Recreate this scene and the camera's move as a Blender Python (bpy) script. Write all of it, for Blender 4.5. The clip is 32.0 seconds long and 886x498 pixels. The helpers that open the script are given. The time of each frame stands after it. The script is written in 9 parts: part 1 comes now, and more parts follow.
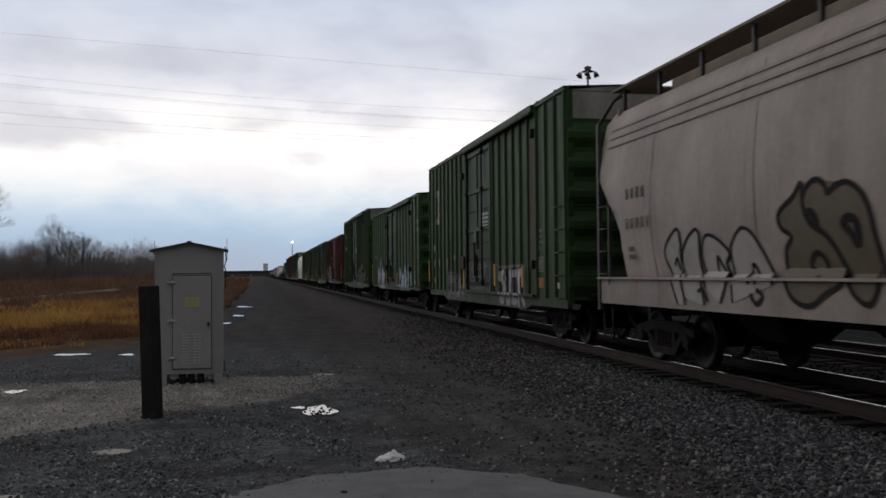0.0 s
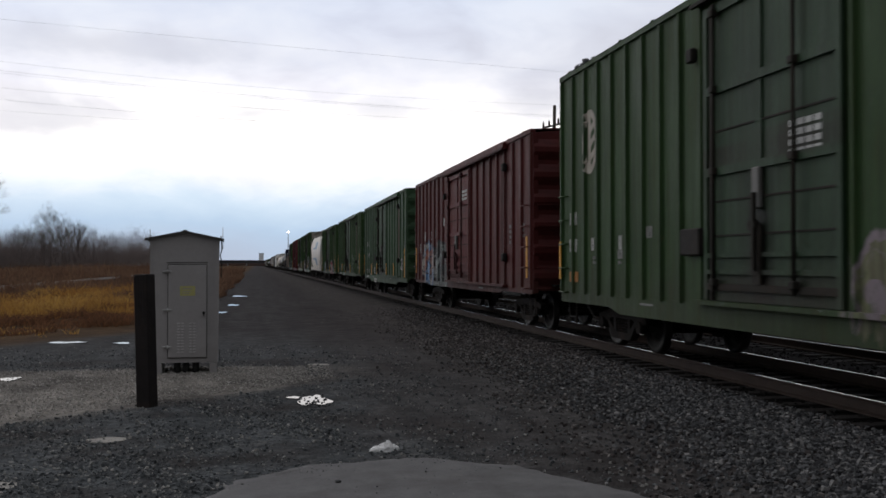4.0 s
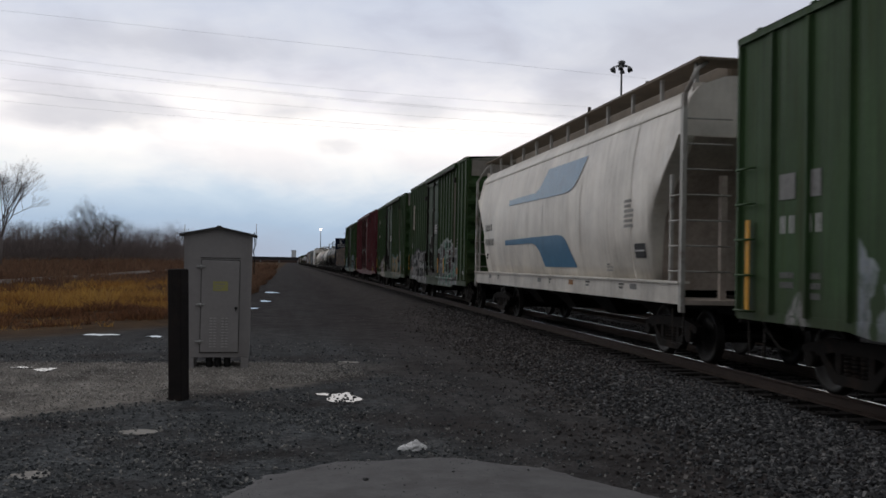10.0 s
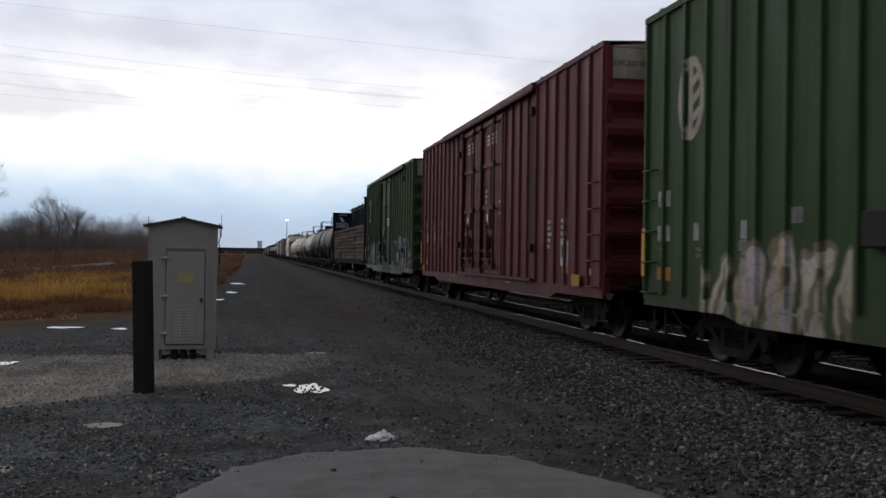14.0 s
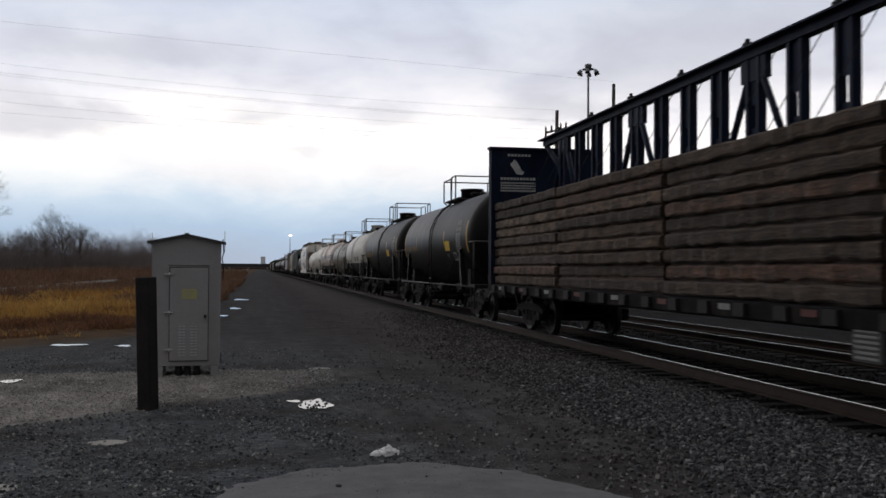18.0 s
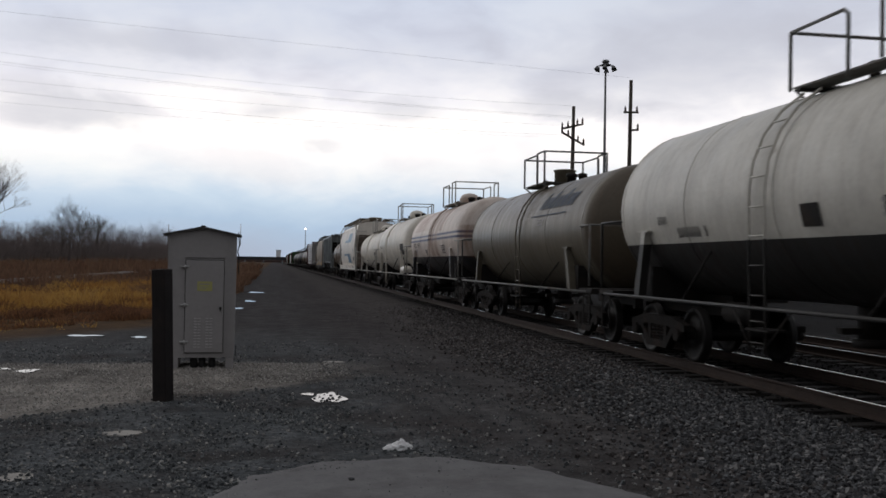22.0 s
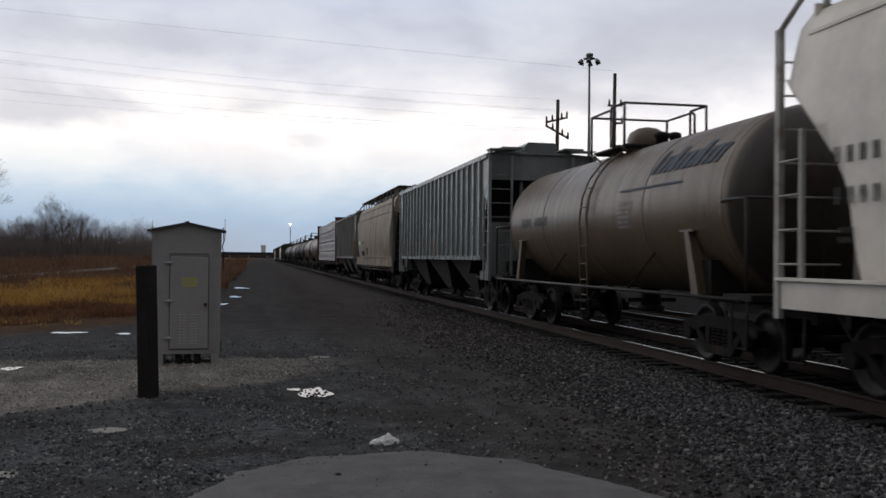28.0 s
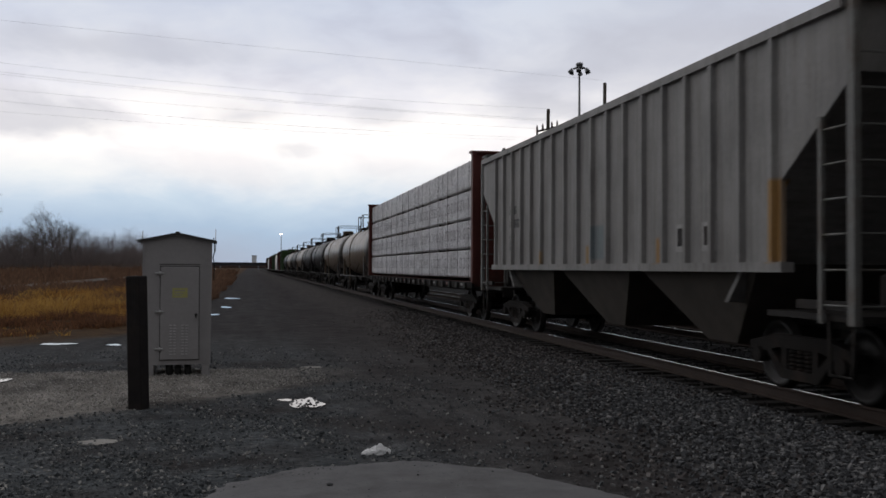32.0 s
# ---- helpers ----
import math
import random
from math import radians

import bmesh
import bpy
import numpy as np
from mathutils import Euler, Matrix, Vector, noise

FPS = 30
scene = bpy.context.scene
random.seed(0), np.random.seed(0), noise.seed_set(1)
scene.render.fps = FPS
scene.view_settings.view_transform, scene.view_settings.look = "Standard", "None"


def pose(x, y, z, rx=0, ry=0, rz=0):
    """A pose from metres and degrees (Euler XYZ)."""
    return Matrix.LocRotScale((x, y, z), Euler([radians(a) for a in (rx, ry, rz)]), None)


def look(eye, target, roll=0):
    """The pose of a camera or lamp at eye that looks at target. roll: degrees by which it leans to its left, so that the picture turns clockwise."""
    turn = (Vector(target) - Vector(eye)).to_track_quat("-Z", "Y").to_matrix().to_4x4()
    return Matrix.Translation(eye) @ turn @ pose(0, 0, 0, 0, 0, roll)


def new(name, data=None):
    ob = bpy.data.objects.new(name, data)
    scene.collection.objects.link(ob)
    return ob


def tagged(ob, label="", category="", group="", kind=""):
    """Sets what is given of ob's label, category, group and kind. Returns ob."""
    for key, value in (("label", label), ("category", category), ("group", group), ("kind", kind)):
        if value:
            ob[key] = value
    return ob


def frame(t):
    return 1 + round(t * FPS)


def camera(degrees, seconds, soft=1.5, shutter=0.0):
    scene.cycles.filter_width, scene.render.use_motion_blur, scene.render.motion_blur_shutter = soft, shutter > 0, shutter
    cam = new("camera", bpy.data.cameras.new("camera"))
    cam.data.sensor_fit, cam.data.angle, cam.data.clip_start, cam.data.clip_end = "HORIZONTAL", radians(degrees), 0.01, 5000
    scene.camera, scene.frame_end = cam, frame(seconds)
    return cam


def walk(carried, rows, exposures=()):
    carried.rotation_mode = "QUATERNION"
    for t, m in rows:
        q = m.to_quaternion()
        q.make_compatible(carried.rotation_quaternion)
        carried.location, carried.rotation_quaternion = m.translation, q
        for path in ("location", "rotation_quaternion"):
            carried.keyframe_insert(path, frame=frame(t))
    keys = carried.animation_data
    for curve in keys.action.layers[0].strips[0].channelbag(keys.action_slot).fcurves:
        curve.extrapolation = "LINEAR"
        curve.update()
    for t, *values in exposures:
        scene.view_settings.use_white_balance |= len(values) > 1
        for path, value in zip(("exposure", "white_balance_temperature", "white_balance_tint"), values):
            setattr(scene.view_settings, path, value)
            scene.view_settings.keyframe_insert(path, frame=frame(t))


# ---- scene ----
cam = camera(50.0, 32.0, soft=1.6, shutter=0.18)
EYE = (0.0, 0.0, 1.7)
# seconds, yaw, pitch, roll: a hand-held camera that stays in one spot
TURNS = [
    (0.0, -10.85, 1.49, 0.51),
    (0.5, -11.01, 1.58, 0.35),
    (1.0, -11.38, 1.59, 0.37),
    (1.5, -11.57, 1.52, 0.24),
    (2.0, -11.47, 1.47, 0.11),
    (2.5, -11.47, 1.24, 0.13),
    (3.0, -11.32, 0.97, 0.11),
    (3.5, -11.20, 0.96, 0.09),
    (5.5, -10.98, 0.48, -0.49),
    (6.0, -11.37, 0.12, -0.59),
    (6.5, -11.23, 0.26, -1.18),
    (7.0, -10.39, 0.44, -1.73),
    (7.5, -10.13, 0.41, -1.76),
    (8.0, -9.58, 1.10, -1.71),
    (8.5, -9.56, 1.22, -1.61),
    (9.0, -9.36, 1.28, -1.40),
    (9.5, -9.19, 1.25, -1.29),
    (10.0, -9.21, 0.95, -1.12),
    (10.5, -9.23, 0.85, -1.29),
    (11.0, -9.39, 0.69, -1.14),
    (11.5, -9.40, 0.36, -1.44),
    (12.0, -9.38, 0.22, -1.34),
    (12.5, -9.70, 0.13, -1.31),
    (13.0, -10.43, 0.42, -1.03),
    (13.5, -10.93, 0.42, -1.06),
    (14.0, -11.20, 0.38, -0.82),
    (14.5, -11.21, 0.66, -0.72),
    (15.0, -11.02, 0.78, -0.82),
    (15.5, -10.95, 0.91, -0.72),
    (17.5, -11.12, 1.25, -0.45),
    (18.0, -11.00, 1.23, -0.32),
    (18.5, -10.89, 1.19, -0.18),
    (19.0, -10.57, 1.14, -0.23),
    (19.5, -10.50, 1.14, -0.47),
    (20.0, -10.45, 1.11, -0.54),
    (20.5, -10.25, 1.07, -0.73),
    (21.0, -10.03, 1.09, -0.81),
    (21.5, -10.12, 1.01, -0.89),
    (22.0, -10.11, 0.92, -0.93),
    (22.5, -10.53, 0.83, -0.97),
    (23.0, -10.60, 0.62, -0.70),
    (23.5, -10.84, 0.41, -0.72),
    (24.0, -11.28, 0.26, -0.77),
    (24.5, -11.45, 0.14, -1.10),
    (26.5, -10.90, 0.16, -0.82),
    (27.0, -10.82, 0.06, -0.68),
    (27.5, -10.94, -0.03, -0.49),
    (28.0, -10.99, 0.58, -0.53),
    (28.5, -11.19, 1.50, -0.56),
    (29.0, -11.90, 1.75, -0.30),
    (29.5, -11.65, 2.05, -0.43),
    (30.0, -11.15, 2.00, -0.28),
    (30.5, -11.07, 2.06, -0.10),
    (31.0, -11.14, 1.67, -0.19),
    (31.5, -11.46, 1.48, -0.08),
    (32.0, -11.52, 1.15, -0.29),
]
walk(cam, [(t, pose(*EYE, 90 + p, r, y)) for t, y, p, r in TURNS], exposures=[(0.0, -0.1), (2.0, 0.03), (6.0, 0.13), (8.0, -0.03), (10.0, -0.12), (11.2, -0.14), (12.0, 0.04), (13.0, 0.1), (15.0, 0.1), (18.0, -0.03), (20.0, -0.02), (21.5, -0.04), (23.0, -0.15), (24.3, -0.12), (27.0, -0.1), (30.0, -0.13), (32.0, -0.12)])

# ---- light ----
SUN_AZ, SUN_EL = radians(-42), radians(36)
sun = new("sun", bpy.data.lights.new("sun", "SUN"))
sun.data.energy, sun.data.angle, sun.data.color = 0.5, radians(60), (1.0, 0.95, 0.90)
sun.matrix_world = look((0, 0, 50), (-math.sin(SUN_AZ) * 50, -math.cos(SUN_AZ) * 50, 50 - math.tan(SUN_EL) * 50))

world = bpy.data.worlds.new("world")
scene.world = world
world.use_nodes = True


def nd(tree, kind, at=(), **sets):
    """A node with its inputs linked or set by position or name."""
    n = tree.nodes.new(kind)
    for k, v in sets.items():
        setattr(n, k, v)
    for k, v in (at.items() if isinstance(at, dict) else enumerate(at)):
        if v is None:
            continue
        if isinstance(v, bpy.types.NodeSocket):
            tree.links.new(v, n.inputs[k])
        else:
            n.inputs[k].default_value = v
    return n


def math_(tree, op, a, b=None, c=None):
    return nd(tree, "ShaderNodeMath", (a, b, c), operation=op).outputs[0]


def ramp(tree, fac, stops, mode="LINEAR"):
    n = nd(tree, "ShaderNodeValToRGB", (fac,))
    n.color_ramp.interpolation = mode
    e = n.color_ramp.elements
    for i, (p, c) in enumerate(stops):
        if i > 1:
            e.new(p)
        e[i].position, e[i].color = p, (*c, 1) if len(c) == 3 else c
    return n.outputs[0]


def mix(tree, fac, a, b, how="MIX"):
    n = nd(tree, "ShaderNodeMix", data_type="RGBA", blend_type=how)
    for i, v in ((0, fac), (6, a), (7, b)):
        if isinstance(v, bpy.types.NodeSocket):
            tree.links.new(v, n.inputs[i])
        else:
            n.inputs[i].default_value = v if i == 0 else (*v, 1)
    return n.outputs[2]


wt = world.node_tree
wt.nodes.clear()
wco = nd(wt, "ShaderNodeTexCoord").outputs["Generated"]
wsep = nd(wt, "ShaderNodeSeparateXYZ", (wco,))
sky = nd(wt, "ShaderNodeTexSky", sky_type="NISHITA", sun_disc=False, sun_elevation=SUN_EL, sun_rotation=SUN_AZ)
# clouds: layers stretched along the horizon, seen at a low angle
wmap = nd(wt, "ShaderNodeMapping", {"Vector": wco, "Location": (1.35, 0.4, 0.3), "Scale": (3.4, 3.4, 8.0)}).outputs[0]
big = nd(wt, "ShaderNodeTexNoise", {"Vector": wmap, "Scale": 1.5, "Detail": 6.0, "Roughness": 0.55, "Distortion": 0.5}).outputs[0]
fine = nd(wt, "ShaderNodeTexNoise", {"Vector": wmap, "Scale": 2.8, "Detail": 6.0, "Roughness": 0.5, "Distortion": 0.3}).outputs[0]
wisp = nd(wt, "ShaderNodeTexNoise", {"Vector": wmap, "Scale": 7.0, "Detail": 6.0, "Roughness": 0.6, "Distortion": 0.4}).outputs[0]
lift = math_(wt, "MULTIPLY_ADD", math_(wt, "SUBTRACT", big, 0.5), 0.050, math_(wt, "ADD", wsep.outputs[2], 0.1))
lift = math_(wt, "MULTIPLY_ADD", math_(wt, "SUBTRACT", wisp, 0.5), 0.016, lift)
band = ramp(wt, lift, [
    (0.00, (0.30, 0.34, 0.42)), (0.105, (0.46, 0.54, 0.68)), (0.138, (0.47, 0.61, 0.79)), (0.166, (0.63, 0.755, 0.90)),
    (0.192, (1.00, 1.01, 1.03)), (0.212, (1.19, 1.15, 1.13)), (0.245, (1.22, 1.175, 1.16)), (0.275, (0.96, 0.95, 1.0)), (0.310, (0.77, 0.79, 0.88)),
    (0.40, (0.66, 0.73, 0.87)), (0.62, (0.38, 0.39, 0.44)), (1.00, (0.30, 0.305, 0.335))])
soft = nd(wt, "ShaderNodeMapRange", {"Value": wsep.outputs[2], "From Min": 0.03, "From Max": 0.13, "To Min": 0.25, "To Max": 1.0}).outputs[0]
gaps = ramp(wt, fine, [(0.33, (0.90, 0.895, 0.92)), (0.47, (0.99, 0.99, 1.0)), (0.66, (1.09, 1.075, 1.045))])
clouds = mix(wt, soft, band, mix(wt, 1.0, band, gaps, "MULTIPLY"))
# small grey cloud banks in front of the bright gap: bearing, height, half width, half height, depth
bearing = math_(wt, "ARCTAN2", wsep.outputs[0], wsep.outputs[1])
bearing = math_(wt, "MULTIPLY_ADD", math_(wt, "SUBTRACT", big, 0.5), 0.05, bearing)
height = math_(wt, "MULTIPLY_ADD", math_(wt, "SUBTRACT", wisp, 0.5), 0.020, wsep.outputs[2])
for az, el, w, h, depth in ((-0.010, 0.156, 0.055, 0.019, 0.55), (0.130, 0.157, 0.045, 0.016, 0.45), (-0.20, 0.144, 0.085, 0.024, 0.6), (0.045, 0.122, 0.028, 0.009, 0.35), (-0.13, 0.215, 0.16, 0.022, 0.45), (0.30, 0.165, 0.09, 0.016, 0.5), (0.42, 0.20, 0.22, 0.05, 0.4), (0.48, 0.255, 0.26, 0.06, 0.35)):
    a_ = math_(wt, "DIVIDE", math_(wt, "SUBTRACT", bearing, az), w)
    e_ = math_(wt, "DIVIDE", math_(wt, "SUBTRACT", height, el), h)
    far_ = math_(wt, "SQRT", math_(wt, "ADD", math_(wt, "MULTIPLY", a_, a_), math_(wt, "MULTIPLY", e_, e_)))
    bank = nd(wt, "ShaderNodeMapRange", {"Value": math_(wt, "MULTIPLY_ADD", math_(wt, "SUBTRACT", fine, 0.5), 1.6, far_), "From Min": 1.25, "From Max": 0.25, "To Min": 0.0, "To Max": depth}, interpolation_type="SMOOTHSTEP").outputs[0]
    clouds = mix(wt, bank, clouds, (0.60, 0.605, 0.67))
# the evening glow lies ahead; behind and overhead lies a plain grey cloud deck, darker down at the far horizon
deck = ramp(wt, wsep.outputs[2], [(0.0, (0.06, 0.061, 0.066)), (0.12, (0.15, 0.151, 0.16)), (0.35, (0.30, 0.302, 0.316)), (0.65, (0.40, 0.40, 0.418)), (1.0, (0.44, 0.44, 0.462))])
ahead = ramp(wt, math_(wt, "MULTIPLY_ADD", wsep.outputs[1], 0.5, 0.5), [(0.50, (0, 0, 0)), (0.87, (1, 1, 1))])
clouds = mix(wt, ahead, deck, clouds)
blue = mix(wt, 1.0, sky.outputs[0], (0.06, 0.06, 0.06), "MULTIPLY")
veil = mix(wt, 0.05, clouds, blue)
wbg = nd(wt, "ShaderNodeBackground", (veil, 1.0))
nd(wt, "ShaderNodeOutputWorld", (wbg.outputs[0],))

# ---- materials ----
def material(name):
    m = bpy.data.materials.new(name)
    m.use_nodes = True
    t = m.node_tree
    b = t.nodes["Principled BSDF"]
    return m, t, b


def bump(t, b, height, dist=0.01, strength=1.0):
    n = nd(t, "ShaderNodeBump", {"Strength": strength, "Distance": dist, "Height": height})
    t.links.new(n.outputs[0], b.inputs["Normal"])


def coords(t, scale=(1, 1, 1), shift=(0, 0, 0)):
    co = nd(t, "ShaderNodeTexCoord").outputs["Object"]
    return nd(t, "ShaderNodeMapping", {"Vector": co, "Scale": scale, "Location": shift}).outputs[0]


def noise_(t, vec, scale, detail=5.0, rough=0.6, dist=0.0):
    return nd(t, "ShaderNodeTexNoise", {"Vector": vec, "Scale": scale, "Detail": detail, "Roughness": rough, "Distortion": dist}).outputs[0]


def span(t, v, a, b):
    """1 where a < v < b, with soft ends."""
    lo = nd(t, "ShaderNodeMapRange", {"Value": v, "From Min": a - 0.03, "From Max": a + 0.03}).outputs[0]
    hi = nd(t, "ShaderNodeMapRange", {"Value": v, "From Min": b + 0.03, "From Max": b - 0.03}).outputs[0]
    return math_(t, "MULTIPLY", lo, hi)


def plain(name, col, rough=0.6, metal=0.0, vary=0.25, scale=6.0, relief=0.002, dirt=None, gloss=0.25):
    m, t, b = material(name)
    v = coords(t)
    n1, n2 = noise_(t, v, scale), noise_(t, v, scale * 9)
    dark, light = [c * (1 - vary) for c in col], [min(1, c * (1 + vary)) for c in col]
    c = ramp(t, n1, [(0.3, dark), (0.7, light)])
    c = mix(t, 0.35, c, ramp(t, n2, [(0.35, dark), (0.65, light)]))
    if dirt:
        spots = ramp(t, noise_(t, v, scale * 0.4, 8, 0.7), [(0.5, (0, 0, 0)), (0.68, (0.8, 0.8, 0.8))])
        c = mix(t, spots, c, dirt)
    t.links.new(c, b.inputs["Base Color"])
    r = nd(t, "ShaderNodeMapRange", {"Value": n2, "From Min": 0.3, "From Max": 0.7, "To Min": max(0, rough - 0.1), "To Max": min(1, rough + 0.1)}).outputs[0]
    t.links.new(r, b.inputs["Roughness"])
    b.inputs["Metallic"].default_value = metal
    b.inputs["Specular IOR Level"].default_value = gloss if metal < 0.5 else 0.5
    bump(t, b, n2, relief)
    return m


def letters(t, co, y, z, near, runs, c, y0, y1, z0, z1, cols, line, seed, w):
    """A row of sprayed, rounded letters standing on the sill, each with its own height, lean and hollow."""
    shake = nd(t, "ShaderNodeTexNoise", {"Vector": co, "Scale": 1.4, "Detail": 2.0}).outputs[1]
    sy = nd(t, "ShaderNodeSeparateXYZ", (shake,)).outputs
    yw = math_(t, "ADD", math_(t, "MULTIPLY_ADD", math_(t, "SUBTRACT", sy[0], 0.5), 0.75, y), math_(t, "MULTIPLY", z, 0.10))
    zw = math_(t, "MULTIPLY_ADD", math_(t, "SUBTRACT", sy[1], 0.5), 0.6, z)
    u = math_(t, "DIVIDE", yw, w)
    idx = math_(t, "FLOOR", u)
    f = math_(t, "SUBTRACT", math_(t, "FRACT", u), 0.5)
    wn = nd(t, "ShaderNodeTexWhiteNoise", {"W": math_(t, "ADD", idx, seed * 7.31)}, noise_dimensions="1D")
    r1, r2, r3 = nd(t, "ShaderNodeSeparateColor", (wn.outputs["Color"],)).outputs
    top = math_(t, "MULTIPLY_ADD", r1, -0.45, z1 + 0.12)
    r = w * 0.55
    a = math_(t, "MULTIPLY", f, math_(t, "MULTIPLY_ADD", r2, 0.5, 2.05))
    dz = math_(t, "MAXIMUM", 0.0, math_(t, "DIVIDE", math_(t, "SUBTRACT", zw, math_(t, "SUBTRACT", top, r)), r))
    d = math_(t, "SQRT", math_(t, "ADD", math_(t, "MULTIPLY", a, a), math_(t, "MULTIPLY", dz, dz)))
    d = math_(t, "MULTIPLY_ADD", math_(t, "SUBTRACT", noise_(t, co, 6.0, 3), 0.5), 0.35, d)
    # hollow of the letter, or a slit between its legs
    ah = math_(t, "DIVIDE", math_(t, "ADD", f, math_(t, "MULTIPLY_ADD", r3, 0.2, -0.1)), 0.13)
    hz = math_(t, "DIVIDE", math_(t, "SUBTRACT", zw, math_(t, "MULTIPLY_ADD", r3, 0.5, z0 + 0.3)), math_(t, "MULTIPLY_ADD", r2, 0.3, 0.12))
    hole = math_(t, "LESS_THAN", math_(t, "ADD", math_(t, "MULTIPLY", ah, ah), math_(t, "MULTIPLY", hz, hz)), math_(t, "GREATER_THAN", r2, 0.25))
    cracks = math_(t, "LESS_THAN", math_(t, "ABSOLUTE", math_(t, "SUBTRACT", noise_(t, co, 1.9, 2), 0.5)), 0.014 if w < 0.7 else 0.004)
    shade_ = math_(t, "MULTIPLY_ADD", r3, 0.45, math_(t, "MULTIPLY_ADD", math_(t, "SUBTRACT", runs, 0.5), 1.3, math_(t, "MULTIPLY", noise_(t, co, 1.3, 4), 0.55)))
    n = len(cols)
    sc = ramp(t, shade_, [(0.18 + 0.64 * i / max(1, n - 1), k) for i, k in enumerate(cols)])
    sc = mix(t, math_(t, "MAXIMUM", hole, cracks), sc, line)
    sc = mix(t, math_(t, "GREATER_THAN", d, 0.84), sc, line)
    drip = noise_(t, nd(t, "ShaderNodeCombineXYZ", (float(seed), math_(t, "MULTIPLY", y, 9.0), math_(t, "MULTIPLY", z, 0.7))).outputs[0], 1.0, 3)
    low = math_(t, "GREATER_THAN", z, math_(t, "MULTIPLY_ADD", math_(t, "SUBTRACT", drip, 0.42), 0.9, z0))
    body = nd(t, "ShaderNodeMapRange", {"Value": d, "From Min": 1.04, "From Max": 0.97}).outputs[0]
    body = math_(t, "MULTIPLY", math_(t, "MULTIPLY", body, low), math_(t, "MULTIPLY", span(t, y, y0, y1), near))
    worn = ramp(t, noise_(t, co, 3.2, 7, 0.72), [(0.32, (0.3, 0.3, 0.3)), (0.50, (0.95, 0.95, 0.95))])
    return mix(t, math_(t, "MULTIPLY", body, worn), c, sc)


def wild(t, co, y, z, near, c, y0, y1, z0, z1, cols, line, seed, w):
    """A sprayed piece of interlocking shapes: cells of paint with thin light edges inside one uneven outline."""
    shake = nd(t, "ShaderNodeTexNoise", {"Vector": co, "Scale": 1.1, "Detail": 3.0}).outputs[1]
    sy = nd(t, "ShaderNodeSeparateXYZ", (shake,)).outputs
    yw = math_(t, "MULTIPLY_ADD", math_(t, "SUBTRACT", sy[0], 0.5), 1.1, y)
    zw = math_(t, "MULTIPLY_ADD", math_(t, "SUBTRACT", sy[1], 0.5), 0.9, z)
    v = nd(t, "ShaderNodeCombineXYZ", (seed * 3.7, math_(t, "DIVIDE", math_(t, "MULTIPLY_ADD", zw, 0.35, yw), w), math_(t, "DIVIDE", zw, w * 1.7))).outputs[0]
    cell = nd(t, "ShaderNodeTexVoronoi", {"Vector": v, "Scale": 1.0})
    rim = nd(t, "ShaderNodeTexVoronoi", {"Vector": v, "Scale": 1.0}, feature="DISTANCE_TO_EDGE").outputs[0]
    tone = nd(t, "ShaderNodeSeparateColor", (cell.outputs["Color"],)).outputs[0]
    tone = math_(t, "MULTIPLY_ADD", math_(t, "SUBTRACT", noise_(t, co, 2.2, 5), 0.5), 0.55, tone)
    n = len(cols)
    sc = ramp(t, tone, [(0.12 + 0.76 * i / max(1, n - 1), k) for i, k in enumerate(cols)])
    sc = mix(t, nd(t, "ShaderNodeMapRange", {"Value": rim, "From Min": 0.075, "From Max": 0.03}).outputs[0], sc, line)
    curl = math_(t, "LESS_THAN", math_(t, "ABSOLUTE", math_(t, "SUBTRACT", noise_(t, v, 1.6, 1), 0.5)), 0.012)
    sc = mix(t, math_(t, "MULTIPLY", curl, 0.6), sc, line)
    mid, half = (y0 + y1) / 2, (y1 - y0) / 2
    across = math_(t, "DIVIDE", math_(t, "SUBTRACT", yw, mid), half)
    up = math_(t, "DIVIDE", math_(t, "MAXIMUM", 0.0, math_(t, "SUBTRACT", zw, z0)), z1 - z0)
    d = math_(t, "MAXIMUM", math_(t, "ABSOLUTE", across), math_(t, "ADD", up, math_(t, "MULTIPLY", math_(t, "MULTIPLY", across, across), 0.22)))
    d = math_(t, "MULTIPLY_ADD", math_(t, "SUBTRACT", noise_(t, co, 2.6, 4), 0.5), 0.22, d)
    sc = mix(t, nd(t, "ShaderNodeMapRange", {"Value": d, "From Min": 0.91, "From Max": 0.945}).outputs[0], sc, line)
    body = nd(t, "ShaderNodeMapRange", {"Value": d, "From Min": 1.0, "From Max": 0.975}).outputs[0]
    body = math_(t, "MULTIPLY", math_(t, "MULTIPLY", body, math_(t, "GREATER_THAN", z, z0)), near)
    worn = ramp(t, noise_(t, co, 3.4, 8, 0.72), [(0.34, (0.45, 0.45, 0.45)), (0.50, (0.97, 0.97, 0.97))])
    return mix(t, math_(t, "MULTIPLY", body, worn), c, sc)


